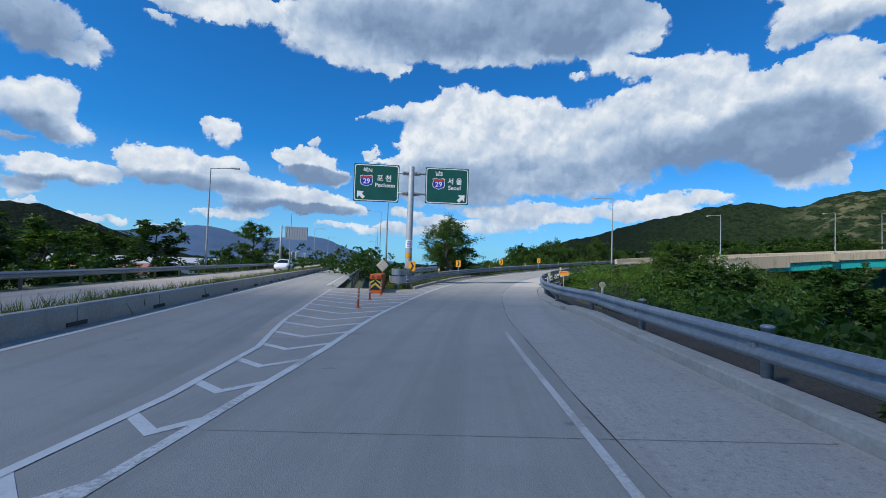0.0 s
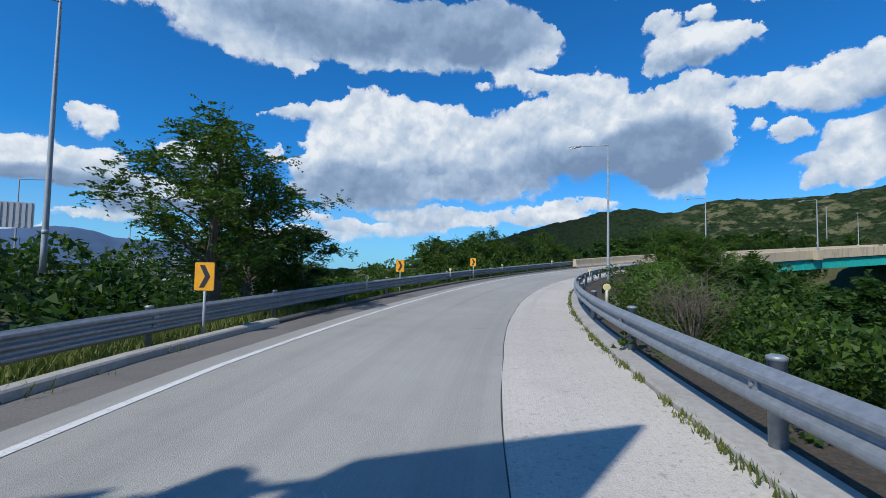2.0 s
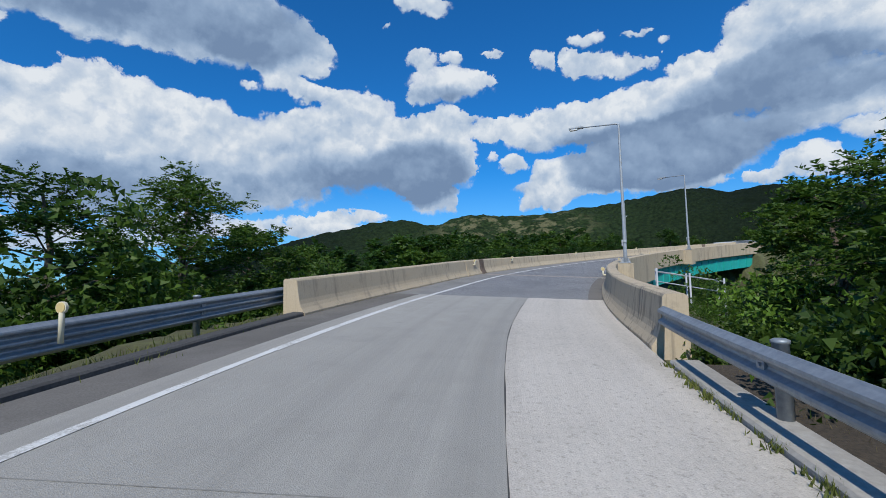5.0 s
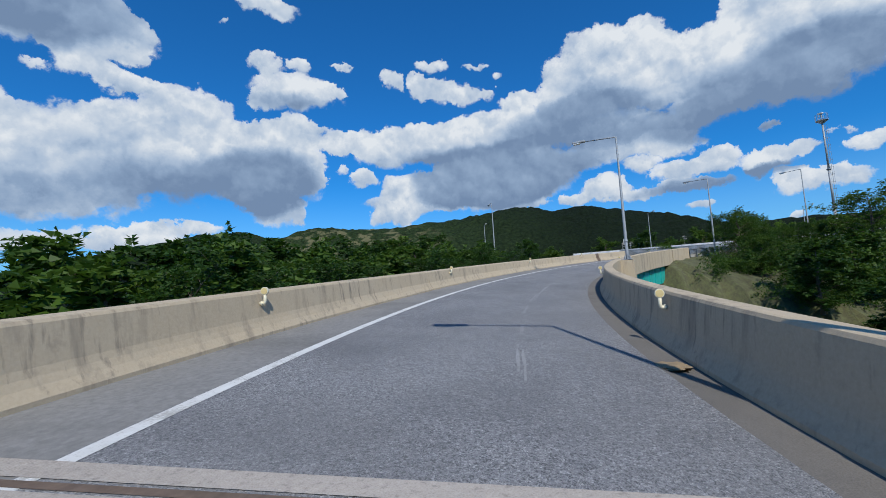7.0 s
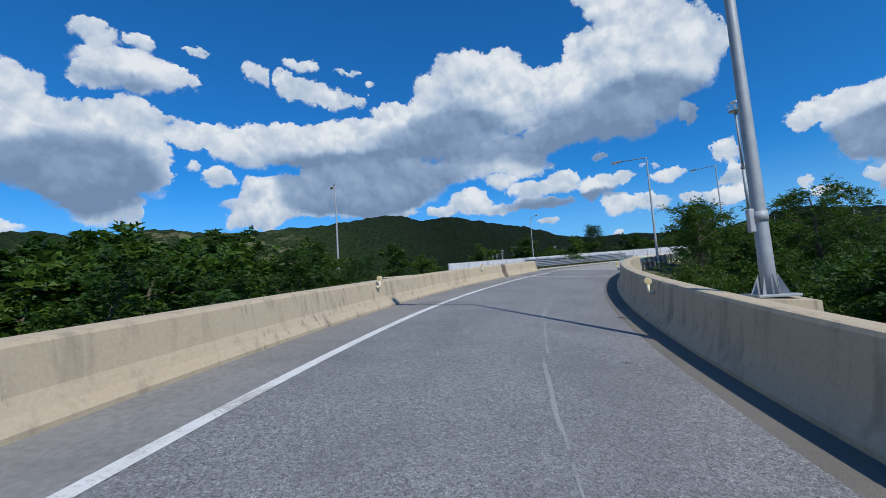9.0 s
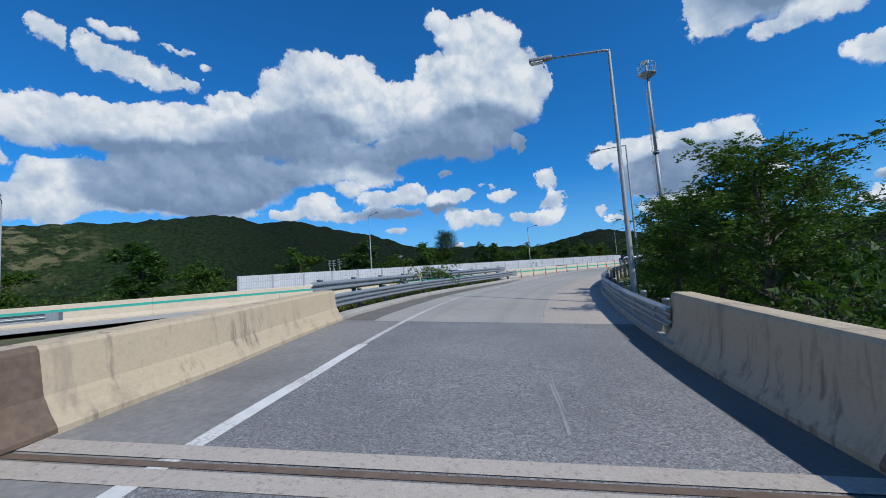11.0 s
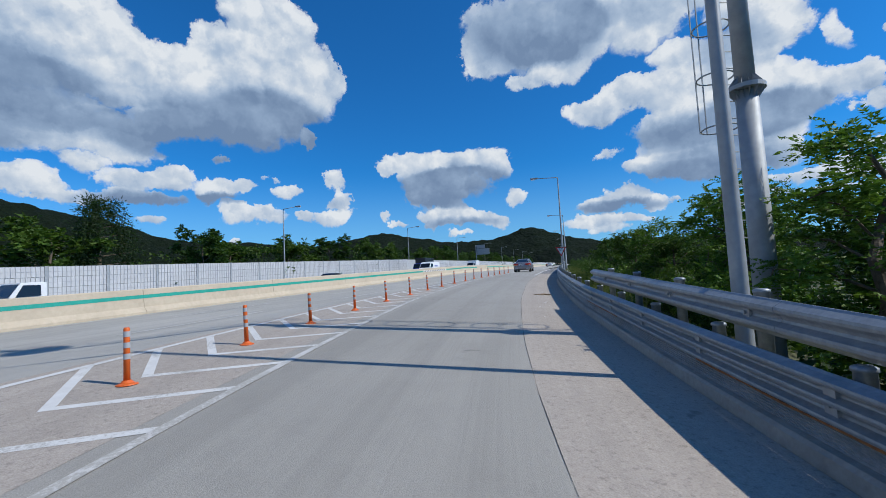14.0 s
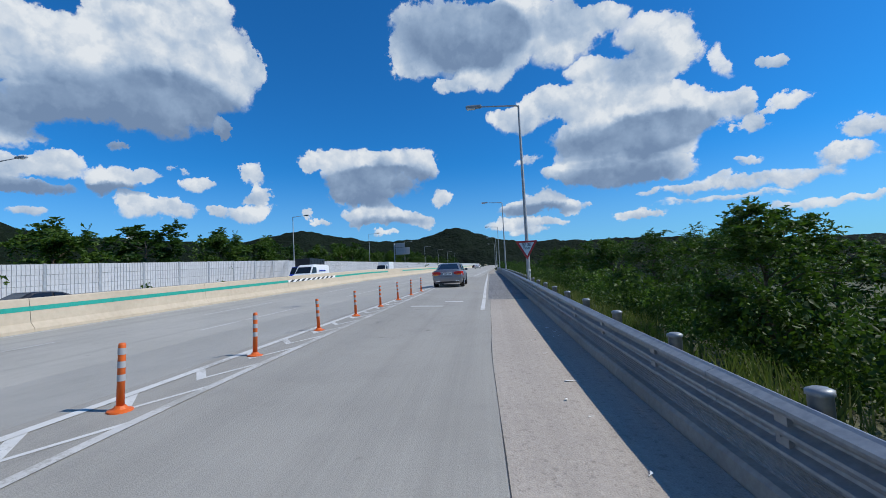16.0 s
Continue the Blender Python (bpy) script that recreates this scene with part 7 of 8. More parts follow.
def wall_delineator(m, side):
    """A round reflector on a pipe elbow that grows out of the parapet."""
    ob = group_at("wall_delineator", m, "cream reflector on a pipe elbow fixed to the parapet", "delineator", "parapet delineators")
    bm = tube(bmesh.new(), [(side * 0.12, 0, 0.02), (side * 0.03, 0, 0.02), (side * 0.005, 0, 0.035), (0, 0, 0.07), (0, 0, 0.22)], 0.034, 12)
    part("bracket", bm, CREAM, ob, smooth=True)
    part("socket", tube(bmesh.new(), [(side * 0.06, 0, 0.02), (side * 0.085, 0, 0.02)], 0.05, 14), CREAM, ob, smooth=True)
    part("rim", tube(bmesh.new(), [(0, -0.03, 0.27), (0, 0.02, 0.27)], 0.082, 20), CREAM, ob)
    part("reflector", tube(bmesh.new(), [(0, -0.04, 0.27), (0, -0.031, 0.27)], 0.068, 20), DISC, ob, "round amber reflector")
    return ob


for side, stations in ((-1, (99.3, 105.6, 118.7, 132.3, 143.5)), (1, (92.5, 105.8, 118.0, 130.8, 142.0))):
    first_one = None
    for s in stations:
        e = (right_edge(s) if side > 0 else left_edge(s)) + side * 0.08
        m = pose(*at(s, e, 0.64), 0, 0, turn(s))
        if first_one is None:
            first_one = wall_delineator(m, side)
        else:
            copy_thing(first_one, m)
root = group_at("notice_board", pose(*at(30.8, 3.55, 0.0), 0, 0, turn(30.8) - 6), "small yellow notice board with faded print behind the rail", "notice")
part("stake", tube(bmesh.new(), [(0, 0.02, -0.6), (0, 0.02, 0.75)], 0.03, 8), POLE, root)
b = part("board", slab(bmesh.new(), [(x, 0.80 + z) for x, z in rounded(0.62, 0.30, 0.02)], -0.01, 0.01), AMBER, root)
bm = bmesh.new()
for k in range(7):
    box(bm, -0.24 + 0.07 * k, -0.19 + 0.07 * k, -0.015, -0.010, 0.84, 0.90)
box(bm, -0.22, 0.22, -0.015, -0.010, 0.745, 0.775)
part("print_bars", bm, SIGN_RED, b, "unreadable red print")


# ---- street lamps ----
def street_lamp(m, height, arm, label, base=False):
    root = group_at("street_lamp", m, label, "street lamp", "lamps along the road")
    bm = tube(bmesh.new(), [(0, 0, -0.3), (0, 0, 0.6), (0, 0, height - 0.05), (0, 0, height)], [0.105, 0.10, 0.052, 0.046], 14)
    part("pole", bm, POLE, root, smooth=True)
    bm = tube(bmesh.new(), [(0.02, 0, height - 0.06), (-0.12, 0, height + 0.0), (-arm + 0.5, 0, height + 0.10)], [0.055, 0.045, 0.032], 8)
    part("arm", bm, POLE, root, smooth=True)
    bm = bmesh.new()
    box(bm, -arm - 0.32, -arm + 0.5, -0.13, 0.13, height + 0.06, height + 0.20, 0.05)
    head = part("lamp_head", bm, POLE, root, "grey cobra lamp head")
    part("diffuser", box(bmesh.new(), -arm - 0.27, -arm + 0.16, -0.11, 0.11, height + 0.0, height + 0.07, 0.03), LAMP_GLASS, head)
    part("collar", tube(bmesh.new(), [(0, 0, 1.1), (0, 0, 1.25)], 0.11, 14), POLE, root, smooth=True)
    if base:
        part("flange_plate", box(bmesh.new(), -0.27, 0.27, -0.27, 0.27, 0.0, 0.04, 0.01), POLE, root)
        bm = bmesh.new()
        for k in range(8):
            a = radians(45 * k)
            c, s_ = math.cos(a), math.sin(a)
            v = [bm.verts.new((c * r, s_ * r, z)) for r, z in ((0.12, 0.04), (0.25, 0.04), (0.12, 0.34))]
            bm.faces.new(v)
        part("gusset", bm, POLE, root)
        part("junction_box", box(bmesh.new(), -0.16, -0.085, -0.055, 0.055, 0.95, 1.30, 0.015), GREY_BAND, root)
    return root


lamp = street_lamp(pose(*at(62.9, 3.2), 0, 0, turn(62.9)), 9.75, 2.4, "tall galvanised street lamp with a single arm")
bridge_lamp = street_lamp(pose(*at(99.5, 3.75, 0.92), 0, 0, turn(99.5)), 7.9, 2.4, "galvanised street lamp on the parapet's pedestal", True)
copy_thing(bridge_lamp, pose(*at(127.4, 3.75, 0.92), 0, 0, turn(127.4)))
for s in (99.5, 127.4):
    v, f = sweep(at, [s - 0.45, s + 0.45], [(3.2, -0.6), (3.2, 0.915), (4.15, 0.915), (4.15, -0.6)])
    tagged(raw("lamp_pedestal", v, f, PARAPET), "concrete pedestal built onto the parapet", "pedestal", kind="structure")
copy_thing(lamp, pose(*at(159.6, 3.66, -0.95), 0, 0, turn(159.6)))
street_lamp(pose(*at(183.65, 2.98, -0.2), 0, 0, turn(183.65)), 10.7, 2.6, "tall galvanised street lamp beside the camera mast")
for s, u in ((222.6, 2.1), (258, 2.2), (294, 2.2), (330, 2.2), (366, 2.2)):
    p = at(s, u)
    copy_thing(lamp, pose(p.x, p.y, p.z - 0.2, 0, 0, turn(s)))
for k in range(-2, 8):
    p = WAY(18 + 38.8 * k, -27.5)
    copy_thing(lamp, pose(p.x, p.y, p.z + (1.6 if k < 0 else 0.4), 0, 0, WAY.turn() + 180))
p = WAY(-64, 5.2)
copy_thing(lamp, pose(p.x, p.y, p.z + 0.4, 0, 0, WAY.turn()))
for x, y in ((-23.3, 42.4), (-28.6, 80.5), (-35.5, 118.5), (-42, 157), (-49, 195)):
    copy_thing(lamp, pose(x, y, -0.9, 0, 0, MAIN.turn() + 180))
for k in range(5):
    p = MAIN(42.3 + 36 * k, 4.25)
    copy_thing(lamp, pose(p.x, p.y, 0.35 - 0.2 * k, 0, 0, MAIN.turn()))
for x, y, z in ((150, 150, 0.0), (115, 165, -1.0), (78, 172, -2.0), (45, 165, -2.0)):
    copy_thing(lamp, pose(x, y, z, 0, 0, RNG.uniform(0, 360)))


# ---- camera mast ----
def mast():
    p = at(186.5, 4.7)
    z0 = ground_z(p.x, p.y)
    root = group_at("camera_mast", pose(p.x, p.y, z0, 0, 0, turn(186)), "tall grey steel mast with ladder, platform and camera", "mast")
    h, j1, j2 = 24.4 - z0, 12.0 - z0, 17.4 - z0
    for a, b, r0, r1 in ((-0.4, j1, 0.215, 0.18), (j1, j2, 0.165, 0.14), (j2, h, 0.13, 0.10)):
        part("mast_section", tube(bmesh.new(), [(0, 0, a), (0, 0, b)], [r0, r1], 20), POLE, root, smooth=True)
    for z, r in ((j1, 0.19), (j2, 0.15)):
        bm = bmesh.new()
        tube(bm, [(0, 0, z - 0.04), (0, 0, z + 0.04)], r + 0.12, 20)
        for k in range(14):
            a = radians(360 / 14 * k)
            c, s_ = math.cos(a), math.sin(a)
            for zz in (0.28, -0.28):
                bm.faces.new([bm.verts.new((c * q, s_ * q, z + w)) for q, w in ((r - 0.06, zz), (r + 0.11, 0.04 if zz > 0 else -0.04), (r - 0.06, 0.04 if zz > 0 else -0.04))])
        part("flange", bm, POLE, root, "bolted flange with gussets")
    bm = bmesh.new()
    for y in (-0.2, 0.2):
        tube(bm, [(-0.42, y, 2.2), (-0.32, y, h)], 0.014, 6)
    for k in range(46):
        z = 2.4 + (h - 2.6) * k / 45
        x = -0.42 + 0.10 * (z - 2.2) / (h - 2.2)
        tube(bm, [(x, -0.2, z), (x, 0.2, z)], 0.012, 5)
    part("ladder", bm, POLE, root).matrix_basis = pose(0, 0, 0, 0, 0, -75)
    bm = bmesh.new()
    for k in range(12):
        z = j1 - 0.5 + 1.05 * k
        if z < h - 0.4:
            tube(bm, [(-0.72 - 0.33 * math.sin(radians(20 * q)), -0.33 * math.cos(radians(20 * q)), z) for q in range(19)], 0.016, 5)
    for y in (-0.2, 0.0, 0.2):
        tube(bm, [(-1.08 + abs(y) * 0.3, y, j1 - 0.5), (-1.08 + abs(y) * 0.3, y, h - 0.4)], 0.014, 4)
    part("ladder_cage", bm, POLE, root).matrix_basis = pose(0, 0, 0, 0, 0, -75)
    bm = tube(bmesh.new(), [(0, 0, h - 0.35), (0, 0, h), (0, 0, h + 0.05)], [0.2, 0.72, 0.72], 20)
    part("platform", bm, POLE, root)
    bm = bmesh.new()
    for z in (0.45, 0.9):
        ring = [(0.72 * math.cos(radians(20 * k)), 0.72 * math.sin(radians(20 * k)), h + z) for k in range(19)]
        tube(bm, ring, 0.02, 6)
    for k in range(9):
        c, s_ = 0.72 * math.cos(radians(40 * k)), 0.72 * math.sin(radians(40 * k))
        tube(bm, [(c, s_, h), (c, s_, h + 0.9)], 0.018, 6)
    part("platform_rail", bm, POLE, root)
    part("camera_stem", tube(bmesh.new(), [(0, 0, h), (0, 0, h + 1.0)], 0.09, 10), POLE, root)
    part("camera_housing", box(bmesh.new(), -0.42, 0.25, -0.14, 0.14, h + 1.0, h + 1.25, 0.04), WHITE_STEEL, root, "white camera housing")
    return root


mast()
p = at(180.6, 3.6)
root = group_at("control_cabinet", pose(p.x, p.y, p.z - 0.15, 0, 0, turn(180)), "grey steel control cabinet behind the guard rail", "cabinet")
body = part("body", box(bmesh.new(), -0.3, 0.3, -0.25, 0.25, 0.0, 1.25, 0.02), POLE, root)
part("roof", box(bmesh.new(), -0.34, 0.34, -0.29, 0.29, 1.25, 1.30, 0.015), POLE, root)
door = part("door", box(bmesh.new(), -0.26, 0.26, -0.262, -0.25, 0.1, 1.18, 0.005), STEEL, root)
part("handle", box(bmesh.new(), 0.18, 0.21, -0.28, -0.262, 0.55, 0.70, 0.004), BLACK, door)

# give-way sign on the far lamp post
root = group_at("give_way_sign", pose(*at(221.2, 1.95), 0, 0, turn(221) + 3), "red and white give-way triangle on a thin pole", "road sign")
part("stake", tube(bmesh.new(), [(0, 0.03, -0.4), (0, 0.03, 2.5)], 0.035, 10), POLE, root)
t = part("board", slab(bmesh.new(), [(-0.52, 2.45), (0.52, 2.45), (0.0, 1.55)], -0.01, 0.01), SIGN_RED, root, "red triangular board")
part("face", slab(bmesh.new(), [(-0.36, 2.36), (0.36, 2.36), (0.0, 1.73)], -0.016, -0.011), SIGN_WHITE, t, "white face")
lettering("\uc591 \ubcf4", 0.20, BLACK, t, pose(0, -0.018, 2.26, 90, 0, 0), 0.004)
lettering("YIELD", 0.13, BLACK, t, pose(0, -0.018, 2.09, 90, 0, 0), 0.002)


# ---- overhead signs seen from behind ----
def sign_back(m, label, boards, height):
    root = group_at("overhead_sign", m, label, "road sign")
    part("pole", tube(bmesh.new(), [(0, 0, -1), (0, 0, height + 0.4)], [0.2, 0.15], 14), POLE, root, smooth=True)
    for k, (x0, x1, z0, z1) in enumerate(boards):
        b = part("sign_panel", box(bmesh.new(), x0, x1, -0.02, 0.02, z0, z1), GREY_BAND, root, "bare grey back of a sign panel")
        n = 9
        for j in range(n):
            x = x0 + (x1 - x0) * (j + 0.5) / n
            part("back_rail", box(bmesh.new(), x - 0.05, x + 0.05, -0.09, -0.02, z0 + 0.05, z1 - 0.05), GREY_BAND, b)
        for z in (z0 + 0.3, z1 - 0.3):
            part("arm", tube(bmesh.new(), [(0, 0.1, z), (x1 - 0.2, 0.1, z)], 0.06, 8), POLE, root)
    return root


sign_back(pose(-27.9, 73.9, -1.4, 0, 0, 12), "ribbed back of a road sign on a grey mast", [(0.6, 4.4, 4.9, 7.2)], 7.0)
sign_back(pose(241, -35, 9.0, 0, 0, -147), "pale sign boards on a tall mast beside the motorway", [(0.4, 5.0, 7.8, 10.0), (0.4, 3.4, 10.1, 11.4)], 11.0)

# ---- parapet fittings and stair rail by the bridge ----
for s0, w, z0, z1, mat in ((97.15, 0.42, 0.30, 0.78, TAR), (98.0, 0.28, 0.50, 0.80, GUTTER), (95.2, 0.22, 0.42, 0.72, SIGN_WHITE)):
    e = right_edge(s0)
    lift = 0.012 if mat is not SIGN_WHITE else 0.018
    v, f = sweep(at, [s0, s0 + w], [(e + 0.16 + 0.06 * (z0 - 0.3) / 0.6 - lift, z0), (e + 0.16 + 0.06 * (z1 - 0.3) / 0.6 - lift, z1), (e + 0.3, z1), (e + 0.3, z0)])
    tagged(raw("wall_plate", v, f, mat), "plain plate set on the inner face of the parapet", "plate")
q = at(96.75, right_edge(96.75) + 0.185, 0.80)
root = group_at("reflector_disc", pose(*q, 0, 0, turn(96.75)), "round white reflector fixed to the parapet", "reflector")
part("rim", tube(bmesh.new(), [(0.04, 0, 0), (0.0, 0, 0)], 0.085, 20), GREY_BAND, root)
part("lens", tube(bmesh.new(), [(0.0, 0, 0), (-0.012, 0, 0)], 0.075, 20), SIGN_WHITE, root)
root = group_at("stair_rail", pose(*at(98.8, 5.2, -0.72), 0, 0, turn(98.8)), "pale grey painted steel stair railing beside the bridge", "railing")
for k, (x, y) in enumerate(((0.0, -1.5), (0.0, 0.4), (1.4, 0.4), (1.4, -1.5), (2.8, 0.6), (2.8, -1.3))):
    part("rail_post", tube(bmesh.new(), [(x, y, -2.5), (x, y, 1.40 - 0.2 * x)], 0.045, 10), GREY_BAND, root, smooth=True)
for a, b in (((0, -1.5), (0, 0.4)), ((0, 0.4), (1.4, 0.4)), ((1.4, 0.4), (2.8, 0.6)), ((1.4, -1.5), (2.8, -1.3)), ((0, -1.5), (1.4, -1.5))):
    for z in (0.75, 1.25):
        part("rail_bar", tube(bmesh.new(), [(*a, z - 0.2 * a[0]), (*b, z - 0.2 * b[0])], 0.025, 8), GREY_BAND, root, smooth=True)

# ---- drain, sand and litter by the kerb ----
v, f = sweep(at, [168.05, 168.4], [(2.30, 0.006), (2.62, 0.006)], closed=False)
tagged(raw("trim_drain_grate", v, f, TAR), "dark iron drain grate by the kerb", "drain", kind="structure")
bm = bmesh.new()
bmesh.ops.create_icosphere(bm, subdivisions=3, radius=1.0)
for q in bm.verts:
    q.co = Vector((q.co.x * 0.34, q.co.y * 0.22, max(0, q.co.z) * 0.035)) * (1 + 0.5 * noise.noise(q.co * 2.3))
sand = tagged(part("sand_heap", bm, DIRT), "small heap of brown sand on the shoulder", "sand", kind="stuff")
sand.matrix_world = pose(*at(195.1, 1.0, 0.001), 0, 0, 20)
sand = tagged(new("sand_heap", sand.data), "small heap of brown sand by the parapet", "sand", kind="stuff")
sand.matrix_world = pose(*at(104.2, 2.45, 0.001), 0, 0, 20)


def litter(n):
    vs, fs = [], []
    for k in range(n):
        s, u = RNG.uniform(188, 215), RNG.uniform(0.9, 1.6)
        c = np.array(at(s, min(u, right_edge(s) - 0.15), 0.012))
        r = RNG.uniform(0.015, 0.05)
        pts = c + RNG.normal(size=(4, 3)) * (r, r, 0.006)
        pts[:, 2] = np.maximum(pts[:, 2], c[2] - 0.006)
        vs += pts.tolist()
        fs.append((4 * k, 4 * k + 1, 4 * k + 2, 4 * k + 3))
    ob = raw("litter", vs, fs, SIGN_WHITE)
    return tagged(ob, "scraps of pale litter along the kerb", "litter", kind="stuff")


litter(40)


# ---- vehicles ----
def loft(rings, closed_ends=True):
    """Rings of as many points each, skinned one to the next: verts and faces."""
    n = len(rings[0])
    verts = [p for r in rings for p in r]
    faces = []
    for i in range(len(rings) - 1):
        for k in range(n):
            faces.append((i * n + k, i * n + (k + 1) % n, (i + 1) * n + (k + 1) % n, (i + 1) * n + k))
    if closed_ends:
        faces.append(tuple(range(n - 1, -1, -1)))
        faces.append(tuple((len(rings) - 1) * n + k for k in range(n)))
    return verts, faces


def pane(corners, inset, lift):
    """A thin glazed panel on a four-cornered face, drawn in from its edges and standing a little proud."""
    c = [Vector(p) for p in corners]
    mid = sum(c, Vector()) / 4
    n = (c[1] - c[0]).cross(c[3] - c[0]).normalized()
    if n.dot(mid - Vector((0, mid.y * 0.5 + 1.2, 0.7))) < 0:
        n = -n
    out = [p + (mid - p).normalized() * inset + n * lift for p in c]
    back = [p - n * (lift + 0.015) for p in out]
    return out + back, [(0, 1, 2, 3), (7, 6, 5, 4)] + [(k, (k + 1) % 4, 4 + (k + 1) % 4, 4 + k) for k in range(4)]


def wheel(root, x, y, r, width, rim_mat):
    side = 1 if x > 0 else -1
    tyre = part("wheel", tube(bmesh.new(), [(x - side * width, y, r), (x - side * width * 0.9, y, r), (x - side * 0.03, y, r), (x, y, r)], [r * 0.93, r, r, r * 0.9], 24), RUBBER, root, "black rubber tyre")
    bm = tube(bmesh.new(), [(x - side * 0.02, y, r), (x + side * 0.006, y, r)], [r * 0.68, r * 0.64], 20)
    part("rim", bm, rim_mat, tyre, "bright alloy rim")
    bm = bmesh.new()
    for k in range(5):
        a = radians(72 * k)
        tube(bm, [(x + side * 0.008, y, r), (x + side * 0.01, y + math.cos(a) * r * 0.58, r + math.sin(a) * r * 0.58)], [0.045, 0.03], 6)
    part("spokes", bm, rim_mat, tyre)


def saloon(m, label, paint, scale=1.0):
    """A four-door saloon, nose along +y, from its rear bumper at y = 0."""
    root = group_at("car", m, label, "car")
    rows = (  # y, half width at the sill, at the waist, underside, waist, deck edge, deck middle
        (0.00, 0.74, 0.80, 0.36, 0.66, 0.70, 0.72), (0.06, 0.84, 0.90, 0.27, 0.78, 0.86, 0.90), (0.16, 0.87, 0.925, 0.24, 0.86, 1.00, 1.06),
        (0.34, 0.88, 0.935, 0.22, 0.90, 1.02, 1.09), (0.85, 0.89, 0.94, 0.20, 0.92, 1.01, 1.06), (1.6, 0.89, 0.94, 0.18, 0.91, 0.98, 1.0), (2.6, 0.89, 0.94, 0.18, 0.89, 0.96, 0.98),
        (3.5, 0.89, 0.935, 0.19, 0.86, 0.94, 0.99), (4.2, 0.87, 0.92, 0.20, 0.80, 0.86, 0.92), (4.6, 0.82, 0.87, 0.22, 0.70, 0.77, 0.82), (4.82, 0.70, 0.75, 0.26, 0.58, 0.66, 0.70), (4.90, 0.55, 0.60, 0.32, 0.50, 0.56, 0.58))
    rings = []
    for y, ws, ww, z0, zw, ze, zm in rows:
        half = [(ws * 0.86, z0), (ws * 0.98, z0 + 0.10), (ww, z0 + (zw - z0) * 0.55), (ww * 0.985, zw), (ww * 0.90, ze), (ww * 0.55, zm * 0.995), (0.0, zm)]
        rings.append([(x, y, z) for x, z in half] + [(-x, y, z) for x, z in half[-2::-1]])
    v, f = loft(rings)
    body = raw("body", v, f, paint, root, "metallic bodywork", True)
    low, high = 0.985, 1.455
    cab = [(0.62, 0.78, 1.03), (1.62, 0.60, 1.41), (2.05, 0.615, high), (2.85, 0.61, 1.45), (3.05, 0.60, 1.42), (3.95, 0.76, 0.95)]
    rings = []
    for y, w, z in cab:
        base = {0: 0.80, 5: 0.80}.get(cab.index((y, w, z)), 0.82)
        rings.append([(base, y, low - 0.12), (w, y, z - 0.035), (w - 0.10, y, z), (-w + 0.10, y, z), (-w, y, z - 0.035), (-base, y, low - 0.12)])
    v, f = loft(rings)
    part_roof = raw("roof", v, f, paint, root)
    v, f = pane([(-0.70, 0.66, 1.05), (0.70, 0.66, 1.05), (0.53, 1.58, 1.395), (-0.53, 1.58, 1.395)], 0.05, 0.012)
    raw("rear_window", v, f, DARK_GLASS, root, "dark tinted rear window")
    v, f = pane([(-0.56, 3.10, 1.395), (0.56, 3.10, 1.395), (0.70, 3.90, 0.99), (-0.70, 3.90, 0.99)], 0.05, 0.012)
    raw("windscreen", v, f, DARK_GLASS, root, "dark windscreen")
    for sgn in (-1, 1):
        for a, b, c, d in (((0.808, 1.30, 0.96), (0.822, 2.18, 0.95), (0.655, 2.12, 1.40), (0.65, 1.72, 1.375)), ((0.822, 2.24, 0.95), (0.815, 3.55, 0.94), (0.66, 3.02, 1.365), (0.655, 2.20, 1.40))):
            v, f = pane([(sgn * p[0], p[1], p[2]) for p in (a, b, c, d)], 0.03, 0.03)
            raw("side_window", v, f, DARK_GLASS, root, "dark tinted side window")
        # tail lights wrap round the corners
        bm = bmesh.new()
        ring = []
        for x, y in ((0.40, 0.035), (0.62, 0.025), (0.80, 0.045), (0.90, 0.12), (0.94, 0.36)):
            lo, hi = 0.72 + 0.05 * (x < 0.5), 0.92 + 0.03 * (x > 0.6)
            ring.append([bm.verts.new((sgn * (x + o * 0.6), y - o, z)) for o, z in ((0.012, lo), (0.018, lo + 0.02), (0.018, hi - 0.02), (0.012, hi), (-0.05, hi), (-0.05, lo))])
        for p, q in zip(ring, ring[1:]):
            for k in range(6):
                bm.faces.new((p[k], p[(k + 1) % 6], q[(k + 1) % 6], q[k]))
        bm.faces.new(ring[0])
        bm.faces.new(ring[-1])
        lamp_part = part("tail_light", bm, TAIL_RED, root, "red tail light")
        part("indicator", box(bmesh.new(), min(sgn * 0.56, sgn * 0.80), max(sgn * 0.56, sgn * 0.80), -0.008, 0.03, 0.745, 0.795, 0.006), TAIL_AMBER, lamp_part, "amber indicator")
        mirror = part("wing_mirror", box(bmesh.new(), min(sgn * 0.86, sgn * 1.06), max(sgn * 0.86, sgn * 1.06), 3.18, 3.34, 0.93, 1.08, 0.045), paint, root)
        part("mirror_glass", box(bmesh.new(), min(sgn * 0.91, sgn * 1.04), max(sgn * 0.91, sgn * 1.04), 3.172, 3.179, 0.95, 1.06), DARK_GLASS, mirror)
        part("exhaust_tip", box(bmesh.new(), min(sgn * 0.46, sgn * 0.70), max(sgn * 0.46, sgn * 0.70), -0.012, 0.2, 0.35, 0.43, 0.03), CHROME, root, "bright exhaust trim")
        for y in (1.02, 3.98):
            wheel(root, sgn * 0.90, y, 0.335, 0.22, CHROME)
            arch = tube(bmesh.new(), [(sgn * 0.70, y, 0.36), (sgn * 0.938, y, 0.36)], 0.385, 24)
